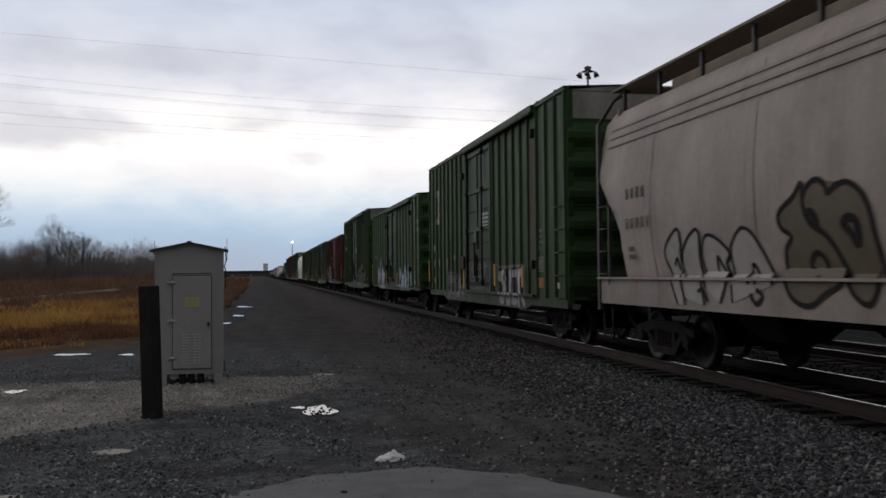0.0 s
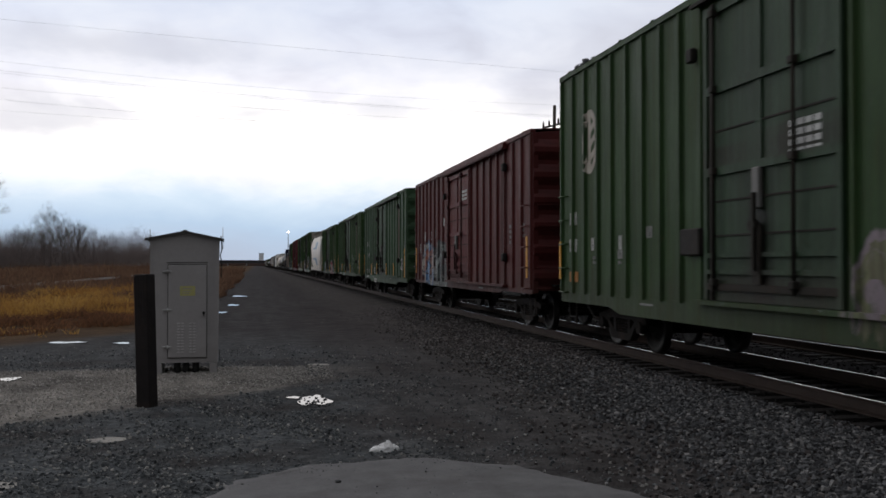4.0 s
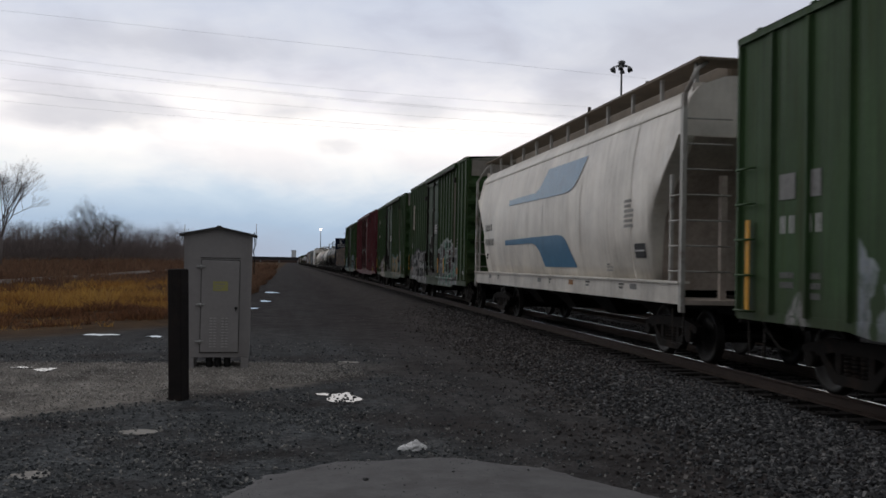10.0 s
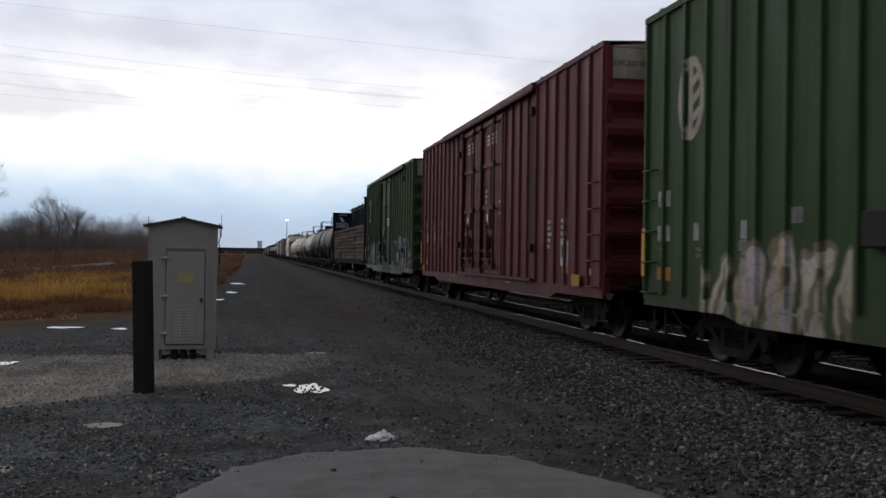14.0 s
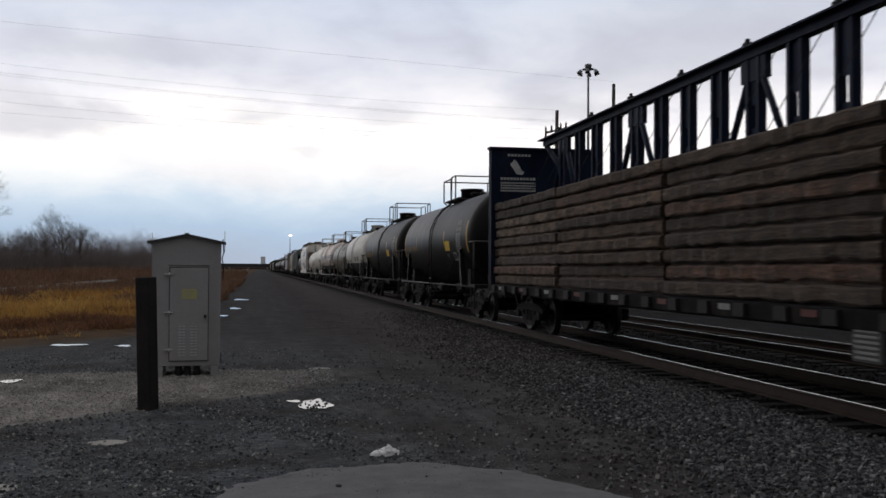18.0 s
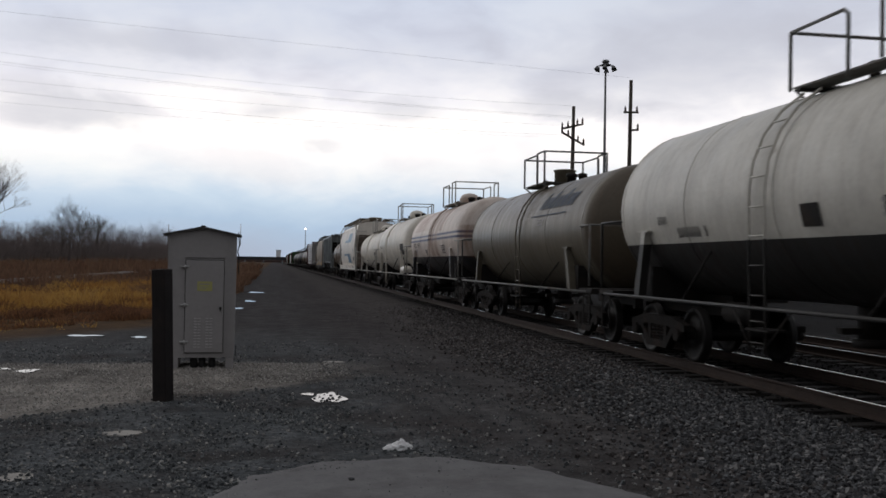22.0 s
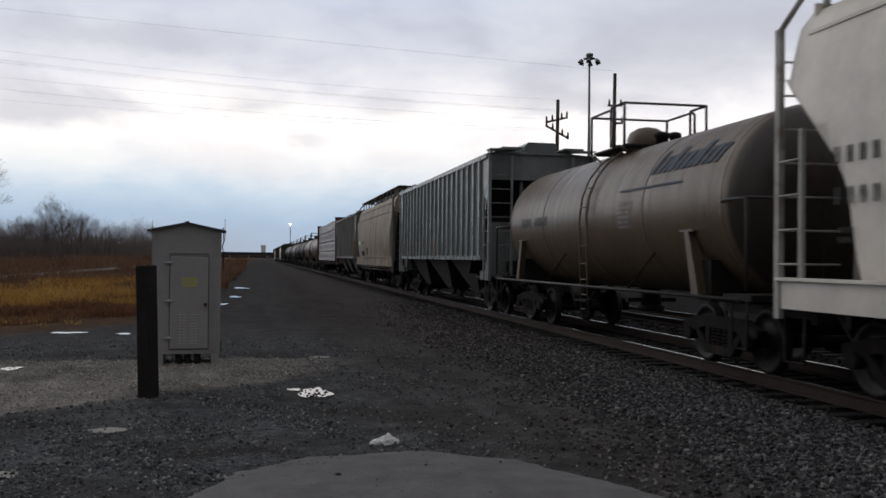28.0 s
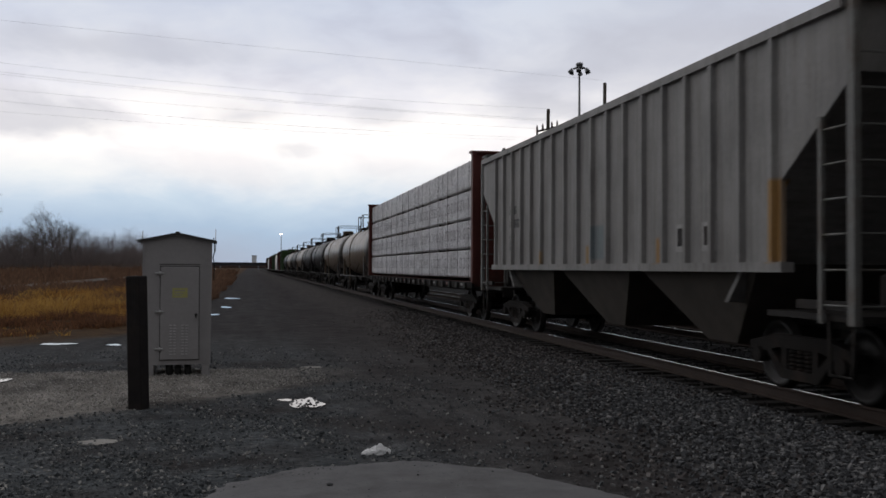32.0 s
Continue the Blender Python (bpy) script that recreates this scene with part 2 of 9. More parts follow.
def brushed(t, co, y, z, near, c, lines, half, ink, line, panel):
    """Broad sprayed strokes (y0, z0, y1, z1) with a dark outline on a dark ground; panel: (y0, y1, z0, z1, ground, edge colour)."""
    shake = nd(t, "ShaderNodeTexNoise", {"Vector": co, "Scale": 2.4, "Detail": 3.0}).outputs[1]
    sy = nd(t, "ShaderNodeSeparateXYZ", (shake,)).outputs
    yw = math_(t, "MULTIPLY_ADD", math_(t, "SUBTRACT", sy[0], 0.5), 0.16, y)
    zw = math_(t, "MULTIPLY_ADD", math_(t, "SUBTRACT", sy[1], 0.5), 0.16, z)
    least = None
    for y0, z0, y1, z1 in lines:
        by, bz = y1 - y0, z1 - z0
        dy, dz = math_(t, "SUBTRACT", yw, y0), math_(t, "SUBTRACT", zw, z0)
        along = math_(t, "MULTIPLY_ADD", dy, by, math_(t, "MULTIPLY", dz, bz))
        along = nd(t, "ShaderNodeMath", (along, by * by + bz * bz), operation="DIVIDE", use_clamp=True).outputs[0]
        ey, ez = math_(t, "MULTIPLY_ADD", along, -by, dy), math_(t, "MULTIPLY_ADD", along, -bz, dz)
        d = math_(t, "MULTIPLY_ADD", ey, ey, math_(t, "MULTIPLY", ez, ez))
        least = d if least is None else math_(t, "MINIMUM", least, d)
    d = math_(t, "SQRT", least)
    worn = ramp(t, noise_(t, co, 3.4, 8, 0.72), [(0.34, (0.55, 0.55, 0.55)), (0.50, (0.97, 0.97, 0.97))])
    y0, y1, z0, z1, base, rim = panel
    for grow, k in ((0.045, rim), (0.0, base)):
        area = math_(t, "MULTIPLY", span(t, yw, y0 - grow, y1 + grow), math_(t, "MULTIPLY", span(t, zw, z0, z1 + grow), near))
        c = mix(t, math_(t, "MULTIPLY", area, worn), c, k)
    for w, k in ((half + 0.035, line), (half, ink)):
        on = nd(t, "ShaderNodeMapRange", {"Value": d, "From Min": w + 0.008, "From Max": w - 0.008}).outputs[0]
        c = mix(t, math_(t, "MULTIPLY", math_(t, "MULTIPLY", on, near), worn), c, k)
    return c


def car_paint(name, col, rough=0.55, rust=0.25, washed=1.0, ripple=0.0, lower=None, stripes=(), tags=(), rust_col=(0.11, 0.05, 0.028), streak_col=None, stain=(), gloss=0.17, run=1.0, side_only=False, wilds=(), pieces=()):
    """Weathered car paint in the car's own metres. lower: (height, colour) below which another paint starts; stripes: (y0, y1, z0, z1, colour);
    tags: sprayed areas (y0, y1, z0, z1, colours, outline colour, seed)."""
    m, t, b = material(name)
    co = nd(t, "ShaderNodeTexCoord").outputs["Object"]
    s = nd(t, "ShaderNodeSeparateXYZ", (co,))
    x, y, z = s.outputs
    big = noise_(t, co, 0.7, 4)
    fine_ = noise_(t, co, 14.0, 6, 0.65)
    down = nd(t, "ShaderNodeMapping", {"Vector": co, "Scale": (1.0, 3.2, 0.22)}).outputs[0]
    runs = noise_(t, down, 2.2, 7, 0.65)
    c = ramp(t, big, [(0.3, [k * 0.78 for k in col]), (0.7, [min(1, k * 1.18) for k in col])])
    if lower:
        edge = math_(t, "LESS_THAN", math_(t, "MULTIPLY_ADD", fine_, 0.02, z), lower[0])
        c = mix(t, edge, c, lower[1])
    for y0, y1, z0, z1, sc in stripes:
        here = math_(t, "MULTIPLY", span(t, y, y0, y1), span(t, z, z0, z1))
        if side_only:
            here = math_(t, "MULTIPLY", here, math_(t, "LESS_THAN", x, -1.38))
        c = mix(t, here, c, sc)
    near = math_(t, "LESS_THAN", x, 0.0)
    for y0, y1, z0, z1, cols, line, seed, *wide in tags:
        c = letters(t, co, y, z, near, runs, c, y0, y1, z0, z1, cols, line, seed, wide[0] if wide else 0.62)
    for y0, y1, z0, z1, cols, line, seed, wide in wilds:
        c = wild(t, co, y, z, near, c, y0, y1, z0, z1, cols, line, seed, wide)
    for piece in pieces:
        c = brushed(t, co, y, z, near, c, *piece)
    for y0, y1, z0, z1, sc in stain:
        soft = nd(t, "ShaderNodeMapRange", {"Value": math_(t, "ABSOLUTE", math_(t, "SUBTRACT", y, (y0 + y1) / 2)), "From Min": (y1 - y0) / 2, "From Max": 0.0}).outputs[0]
        c = mix(t, math_(t, "MULTIPLY", math_(t, "MULTIPLY", soft, span(t, z, z0, z1)), math_(t, "MULTIPLY", runs, 1.3)), c, sc)
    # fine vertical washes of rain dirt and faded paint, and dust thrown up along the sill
    wash = noise_(t, nd(t, "ShaderNodeMapping", {"Vector": co, "Scale": (1.0, 9.0, 0.30)}).outputs[0], 1.6, 7, 0.68)
    c = mix(t, 0.55 * washed * min(1.0, rust * 3.5), c, ramp(t, wash, [(0.34, (0.20, 0.19, 0.18)), (0.50, (0.47, 0.47, 0.47)), (0.66, (0.64, 0.635, 0.60))]), "OVERLAY")
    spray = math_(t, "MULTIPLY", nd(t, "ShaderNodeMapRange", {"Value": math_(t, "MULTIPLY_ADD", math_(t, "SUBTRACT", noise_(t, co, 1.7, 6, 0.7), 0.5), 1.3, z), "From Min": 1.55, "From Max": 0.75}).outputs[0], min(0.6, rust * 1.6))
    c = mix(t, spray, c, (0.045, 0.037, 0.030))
    grime = ramp(t, runs, [(0.52, (0, 0, 0)), (0.80, (rust * run,) * 3)])
    c = mix(t, grime, c, streak_col or rust_col)
    chips = ramp(t, noise_(t, co, 5.0, 9, 0.75), [(0.63, (0, 0, 0)), (0.72, (rust * 1.6,) * 3)])
    c = mix(t, chips, c, rust_col)
    c = mix(t, 0.3, c, ramp(t, fine_, [(0.3, (0.36, 0.36, 0.36)), (0.7, (0.64, 0.64, 0.64))]), "OVERLAY")
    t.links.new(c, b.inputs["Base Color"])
    r = nd(t, "ShaderNodeMapRange", {"Value": runs, "From Min": 0.3, "From Max": 0.75, "To Min": rough - 0.1 * run, "To Max": rough + 0.2 * run}).outputs[0]
    t.links.new(r, b.inputs["Roughness"])
    b.inputs["Specular IOR Level"].default_value = gloss
    h = fine_
    if ripple:
        h = math_(t, "MULTIPLY_ADD", noise_(t, co, 1.5, 2, 0.5), ripple, fine_)
    bump(t, b, h, 0.004)
    return m


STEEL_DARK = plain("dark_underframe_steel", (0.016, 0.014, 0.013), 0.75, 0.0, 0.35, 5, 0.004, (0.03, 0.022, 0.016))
TRUCK = plain("rusty_cast_steel", (0.0105, 0.0085, 0.0075), 0.9, 0.0, 0.4, 6, 0.005, (0.03, 0.019, 0.014))
WHEEL = plain("wheel_steel", (0.013, 0.0115, 0.011), 0.55, 0.2, 0.3, 8, 0.002)
RAIL = plain("rusty_rail", (0.036, 0.024, 0.019), 0.8, 0.0, 0.3, 4, 0.003)
RAIL_TOP = plain("polished_rail_head", (0.62, 0.6, 0.58), 0.16, 1.0, 0.08, 3, 0.0004)
TIE = plain("creosoted_tie_wood", (0.016, 0.014, 0.013), 0.9, 0.0, 0.4, 3, 0.008, (0.03, 0.026, 0.023))
PIPE_WHITE = plain("worn_white_pipe", (0.42, 0.41, 0.385), 0.5, 0.0, 0.2, 6, 0.001, (0.16, 0.12, 0.09))
PIPE_DARK = plain("worn_black_pipe", (0.05, 0.048, 0.046), 0.55, 0.0, 0.2, 6, 0.001)
PIPE_GREY = plain("worn_grey_pipe", (0.15, 0.15, 0.143), 0.55, 0.0, 0.2, 6, 0.001, (0.10, 0.07, 0.05))
YELLOW = plain("yellow_reflector_tape", (0.62, 0.30, 0.02), 0.4, 0.0, 0.12, 5, 0.0005)
WHITE_MARK = plain("weathered_white_stencil", (0.49, 0.49, 0.48), 0.6, 0.0, 0.3, 9, 0.0005)
DARK_MARK = plain("black_stencil", (0.03, 0.03, 0.032), 0.6, 0.0, 0.3, 9, 0.0005)
BLUE_MARK = plain("faded_blue_paint", (0.072, 0.205, 0.345), 0.36, 0.0, 0.2, 3, 0.001, gloss=0.5)
ORANGE_MARK = plain("faded_orange_label", (0.30, 0.13, 0.03), 0.6, 0.0, 0.3, 6, 0.0005)
GREY_MARK = plain("faded_grey_stencil", (0.20, 0.20, 0.195), 0.6, 0.0, 0.35, 14, 0.0005)
FAINT_MARK = plain("faint_grey_stencil", (0.36, 0.355, 0.345), 0.6, 0.0, 0.25, 14, 0.0005)

# ---- mesh tools ----
class Shape:
    """Collects vertices and faces for one mesh."""

    def __init__(self):
        self.v, self.f, self.s = [], [], []

    def add(self, verts, faces, smooth=False):
        n = len(self.v)
        self.v += [tuple(p) for p in verts]
        self.f += [tuple(i + n for i in f) for f in faces]
        self.s += [smooth] * len(faces)
        return self

    def box(self, x0, x1, y0, y1, z0, z1):
        return self.add([(x, y, z) for z in (z0, z1) for y in (y0, y1) for x in (x0, x1)],
                        [(0, 2, 3, 1), (4, 5, 7, 6), (0, 1, 5, 4), (2, 6, 7, 3), (0, 4, 6, 2), (1, 3, 7, 5)])

    def cbox(self, x0, x1, y0, y1, z0, z1, c=0.01):
        """A box with chamfered edges."""
        def oct_(d, z):
            e = c
            return [(x0 + d + e, y0 + d, z), (x1 - d - e, y0 + d, z), (x1 - d, y0 + d + e, z), (x1 - d, y1 - d - e, z),
                    (x1 - d - e, y1 - d, z), (x0 + d + e, y1 - d, z), (x0 + d, y1 - d - e, z), (x0 + d, y0 + d + e, z)]
        return self.loft([oct_(c, z0), oct_(0, z0 + c), oct_(0, z1 - c), oct_(c, z1)], smooth=False)

    def loft(self, rings, smooth=True, caps=True, closed=True):
        n = len(rings[0])
        faces = []
        for a in range(len(rings) - 1):
            for i in range(n if closed else n - 1):
                j = (i + 1) % n
                faces.append((a * n + i, a * n + j, (a + 1) * n + j, (a + 1) * n + i))
        base = len(self.v)
        self.add([p for r in rings for p in r], faces, smooth)
        if caps and closed:
            self.f += [tuple(base + i for i in reversed(range(n))), tuple(base + (len(rings) - 1) * n + i for i in range(n))]
            self.s += [False, False]
        return self

    def prism(self, poly, axis, a, b):
        """A polygon in the two other axes (in x, y, z order), extruded from a to b along the axis."""
        put = {"x": lambda p, k: (k, p[0], p[1]), "y": lambda p, k: (p[0], k, p[1]), "z": lambda p, k: (p[0], p[1], k)}[axis]
        return self.loft([[put(p, a) for p in poly], [put(p, b) for p in poly]], smooth=False)

    def cyl(self, p0, p1, r, n=10, r1=None, smooth=True):
        p0, p1 = Vector(p0), Vector(p1)
        d = (p1 - p0).normalized()
        u = d.orthogonal().normalized()
        w = d.cross(u)
        rings = [[p + u * (q * math.cos(k * 2 * math.pi / n)) + w * (q * math.sin(k * 2 * math.pi / n)) for k in range(n)]
                 for p, q in ((p0, r), (p1, r if r1 is None else r1))]
        return self.loft(rings, smooth)

    def tube(self, pts, r, n=6):
        """One bent pipe through the points."""
        P = [Vector(p) for p in pts]
        rings = []
        u = None
        for i, p in enumerate(P):
            a = (P[i] - P[i - 1]).normalized() if i else (P[1] - P[0]).normalized()
            b = (P[i + 1] - P[i]).normalized() if i < len(P) - 1 else a
            d = (a + b).normalized() if (a + b).length > 0.01 else a
            if u is None:
                u = a.orthogonal().normalized()
            u = (u - d * u.dot(d)).normalized()
            w = d.cross(u)
            k = 1 / max(0.5, d.dot(b))
            rings.append([p + (u * math.cos(q * 2 * math.pi / n) + w * math.sin(q * 2 * math.pi / n)) * (r * min(k, 1.3)) for q in range(n)])
        return self.loft(rings)

    def lathe(self, prof, axis="x", n=24, at=(0, 0, 0)):
        """prof: (along, radius) pairs."""
        rings = []
        for k, r in prof:
            ring = []
            for i in range(n):
                c, s = r * math.cos(i * 2 * math.pi / n), r * math.sin(i * 2 * math.pi / n)
                p = {"x": (k, c, s), "y": (c, k, s), "z": (c, s, k)}[axis]
                ring.append((p[0] + at[0], p[1] + at[1], p[2] + at[2]))
            rings.append(ring)
        return self.loft(rings)

    def mesh(self, name, mat):
        me = bpy.data.meshes.new(name)
        me.from_pydata(self.v, [], self.f)
        me.polygons.foreach_set("use_smooth", self.s)
        me.materials.append(mat)
        me.update()
        return me


MESHES = {}


def shared(key, build, mat):
    """One mesh for alike pieces."""
    if (key, mat.name) not in MESHES:
        MESHES[key, mat.name] = build().mesh(key, mat)
    return MESHES[key, mat.name]


def part(name, what, mat, parent, label="", m=None):
    ob = new(name, what if isinstance(what, bpy.types.Mesh) else what.mesh(name, mat))
    ob.parent = parent
    if m is not None:
        ob.matrix_basis = m
    return tagged(ob, label)


def thing(name, label, category, m=None, group="", kind="", data=None):
    ob = new(name, data)
    if m is not None:
        ob.matrix_basis = m
    return tagged(ob, label, category, group, kind)


S = lambda: Shape()

# ---- ground ----
def smooth(a, b, v):
    u = np.clip((v - a) / (b - a), 0, 1)
    return u * u * (3 - 2 * u)


def ground_z(x, y):
    """Height of the ground: flat by the crossing, a low service road, the ballast shoulder and track bed."""
    x, y = np.asarray(x, float), np.asarray(y, float)
    far = smooth(14, 30, y)
    z = -0.16 * far * (1 - smooth(3.6, 5.4, x))
    z = z - 0.035 * smooth(1.2, 2.2, x) * (1 - smooth(3.4, 5.2, x)) * (1 - far)
    z = z - 0.03 * smooth(5.0, 5.6, x) * (1 - smooth(13.6, 15.0, x))
    z = z - 0.15 * smooth(-4.0, -9.0, x) - 0.2 * smooth(14.5, 17, x)
    z = z + 0.012 * np.sin(x * 1.7 + y * 0.6) * np.sin(y * 0.43 - x * 0.3) + 0.006 * np.sin(x * 4.1) * np.sin(y * 3.3 + x)
    return z


def gravel_material():
    m, t, b = material("gravel_ground")
    co = nd(t, "ShaderNodeTexCoord").outputs["Object"]
    s = nd(t, "ShaderNodeSeparateXYZ", (co,))
    x, y, _ = s.outputs
    wob = math_(t, "MULTIPLY_ADD", math_(t, "SUBTRACT", noise_(t, co, 0.9, 5, 0.65), 0.5), 2.2, 0.0)
    xw, yw = math_(t, "ADD", x, wob), math_(t, "ADD", y, wob)
    cell = nd(t, "ShaderNodeTexVoronoi", {"Vector": co, "Scale": 24.0})
    tone = nd(t, "ShaderNodeSeparateColor", (cell.outputs[1],)).outputs[0]
    stone = ramp(t, tone, [(0.0, (0.035, 0.038, 0.041)), (0.6, (0.096, 0.104, 0.110)), (0.93, (0.135, 0.143, 0.148)), (1.0, (0.21, 0.205, 0.19))])
    patch = noise_(t, co, 0.35, 4)
    stone = mix(t, ramp(t, patch, [(0.35, (0, 0, 0)), (0.65, (0.7, 0.7, 0.7))]), stone, (0.075, 0.081, 0.085))
    # worn earth wheel tracks of the service road
    dirt = ramp(t, noise_(t, co, 5.0, 7, 0.7), [(0.3, (0.042, 0.040, 0.0405)), (0.7, (0.105, 0.101, 0.101))])
    road = math_(t, "MULTIPLY", nd(t, "ShaderNodeMapRange", {"Value": xw, "From Min": 0.9, "From Max": 1.9}).outputs[0],
                 nd(t, "ShaderNodeMapRange", {"Value": xw, "From Min": 4.3, "From Max": 3.2}).outputs[0])
    c = mix(t, math_(t, "MULTIPLY", road, 0.9), stone, dirt)
    # pale crushed limestone strip in front of the cabinet
    slope = math_(t, "MULTIPLY_ADD", x, -0.85, y)
    lo = nd(t, "ShaderNodeMapRange", {"Value": math_(t, "ADD", slope, math_(t, "MULTIPLY", wob, 0.35)), "From Min": 12.8, "From Max": 13.2}).outputs[0]
    hi = nd(t, "ShaderNodeMapRange", {"Value": math_(t, "ADD", y, math_(t, "MULTIPLY", wob, 0.5)), "From Min": 16.6, "From Max": 16.0}).outputs[0]
    side = nd(t, "ShaderNodeMapRange", {"Value": xw, "From Min": 1.9, "From Max": -0.1}).outputs[0]
    lime = ramp(t, noise_(t, co, 9.0, 8, 0.75), [(0.3, (0.17, 0.157, 0.142)), (0.7, (0.37, 0.345, 0.315))])
    c = mix(t, math_(t, "MULTIPLY", math_(t, "MULTIPLY", lo, hi), side), c, lime)
    ruts = noise_(t, nd(t, "ShaderNodeMapping", {"Vector": co, "Scale": (1.6, 0.16, 1.0)}).outputs[0], 1.0, 6, 0.6)
    c = mix(t, 0.8, c, ramp(t, ruts, [(0.3, (0.26, 0.26, 0.26)), (0.7, (0.66, 0.66, 0.66))]), "OVERLAY")
    far_ = nd(t, "ShaderNodeMapRange", {"Value": math_(t, "MULTIPLY_ADD", wob, 2.0, y), "From Min": 13.0, "From Max": 28.0}).outputs[0]
    c = mix(t, math_(t, "MULTIPLY", far_, 0.8), c, ramp(t, noise_(t, co, 1.1, 7, 0.7), [(0.3, (0.025, 0.0218, 0.0213)), (0.7, (0.060, 0.054, 0.053))]))
    shoulder = math_(t, "MULTIPLY", nd(t, "ShaderNodeMapRange", {"Value": xw, "From Min": 2.6, "From Max": 4.2}).outputs[0], 0.75)
    c = mix(t, shoulder, c, ramp(t, noise_(t, co, 7.0, 8, 0.75), [(0.32, (0.027, 0.0235, 0.0225)), (0.52, (0.068, 0.061, 0.058)), (0.7, (0.128, 0.117, 0.112))]))
    # soil under the dead grass
    bend = nd(t, "ShaderNodeMapRange", {"Value": y, "From Min": 29.0, "From Max": 22.0, "To Min": 0.0, "To Max": 3.0}).outputs[0]
    field = nd(t, "ShaderNodeMapRange", {"Value": math_(t, "ADD", xw, bend), "From Min": -2.0, "From Max": -3.2}).outputs[0]
    soil = ramp(t, noise_(t, co, 0.5, 8, 0.7), [(0.3, (0.040, 0.027, 0.020)), (0.55, (0.090, 0.056, 0.030)), (0.75, (0.065, 0.046, 0.034))])
    left = math_(t, "MULTIPLY", field, nd(t, "ShaderNodeMapRange", {"Value": math_(t, "MULTIPLY_ADD", wob, 1.4, y), "From Min": 20.8, "From Max": 24.5}).outputs[0])
    c = mix(t, left, c, soil)
    # the shade under the train painted into the ground between and past the rails
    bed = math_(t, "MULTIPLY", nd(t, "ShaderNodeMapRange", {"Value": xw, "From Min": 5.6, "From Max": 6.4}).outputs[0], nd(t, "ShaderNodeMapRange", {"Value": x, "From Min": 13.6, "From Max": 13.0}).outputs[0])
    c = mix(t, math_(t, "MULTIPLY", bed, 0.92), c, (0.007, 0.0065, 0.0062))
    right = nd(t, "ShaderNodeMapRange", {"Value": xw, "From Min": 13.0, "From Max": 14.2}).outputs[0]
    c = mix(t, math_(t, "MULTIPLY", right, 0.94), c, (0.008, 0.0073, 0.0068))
    sand = ramp(t, noise_(t, co, 0.55, 6, 0.65), [(0.46, (0, 0, 0)), (0.60, (0.75, 0.75, 0.75))])
    c = mix(t, math_(t, "MULTIPLY", math_(t, "MULTIPLY", sand, math_(t, "LESS_THAN", x, 5.0)), math_(t, "LESS_THAN", y, 18.0)), c, (0.046, 0.041, 0.040))
    mottle = noise_(t, co, 2.3, 8, 0.72)
    c = mix(t, 0.75, c, ramp(t, mottle, [(0.32, (0.24, 0.24, 0.24)), (0.52, (0.50, 0.50, 0.50)), (0.70, (0.74, 0.73, 0.71))]), "OVERLAY")
    t.links.new(c, b.inputs["Base Color"])
    b.inputs["Roughness"].default_value = 0.95
    b.inputs["Specular IOR Level"].default_value = 0.03
    h = math_(t, "ADD", cell.outputs[0], math_(t, "MULTIPLY", noise_(t, co, 60.0, 3), 0.3))
    bump(t, b, h, 0.02, 0.9)
    return m


def axis_points(dense0, dense1, step, lo, hi):
    v = list(np.arange(dense0, dense1 + 1e-6, step))
    d, p = step, dense1
    while p < hi:
        d *= 1.22
        p = min(hi, p + d)
        v.append(p)
    d, p = step, dense0
    while p > lo:
        d *= 1.22
        p = max(lo, p - d)
        v.insert(0, p)
    return np.array(v)


def grid_sheet(name, xs, ys, zf, mat):
    X, Y = np.meshgrid(xs, ys)
    Z = zf(X, Y)
    n, m = X.shape
    idx = np.arange(n * m).reshape(n, m)
    faces = np.stack([idx[:-1, :-1], idx[:-1, 1:], idx[1:, 1:], idx[1:, :-1]], -1).reshape(-1, 4)
    me = bpy.data.meshes.new(name)
    me.from_pydata(np.stack([X, Y, Z], -1).reshape(-1, 3).tolist(), [], faces.tolist())
    me.polygons.foreach_set("use_smooth", [True] * len(faces))
    me.materials.append(mat)
    return me


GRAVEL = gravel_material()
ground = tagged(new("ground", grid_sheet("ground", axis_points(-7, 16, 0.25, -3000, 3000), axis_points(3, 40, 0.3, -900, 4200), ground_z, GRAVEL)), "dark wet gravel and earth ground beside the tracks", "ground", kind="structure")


def outline(rnd, pts, jag=0.06, n=6):
    """A closed outline with small irregularities between the given corners."""
    out = []
    for (x0, y0), (x1, y1) in zip(pts, pts[1:] + pts[:1]):
        for i in range(n):
            u = i / n
            out.append((x0 + (x1 - x0) * u + rnd.uniform(-jag, jag), y0 + (y1 - y0) * u + rnd.uniform(-jag, jag)))
    return out


# worn asphalt apron of the crossing
ASPHALT = plain("worn_grey_asphalt", (0.132, 0.130, 0.131), 0.88, 0.0, 0.3, 3.0, 0.008, (0.085, 0.081, 0.079))
rnd = random.Random(11)
apron = outline(rnd, [(-6.0, -4.0), (-2.4, 4.0), (-1.0, 5.6), (-0.42, 6.9), (-0.12, 7.6), (0.4, 8.0), (1.0, 8.18), (1.6, 8.15), (2.15, 7.85), (2.55, 7.2), (2.9, 6.4), (3.2, 5.4), (3.6, 3.5), (5.0, -4.0)], 0.012, 12)
apron = [(x + 0.03 * math.sin(i * 0.35) + 0.012 * math.sin(i * 1.37 + 1), y + 0.03 * math.sin(i * 0.31 + 2) + 0.012 * math.sin(i * 1.71)) for i, (x, y) in enumerate(apron)]
sh = S()
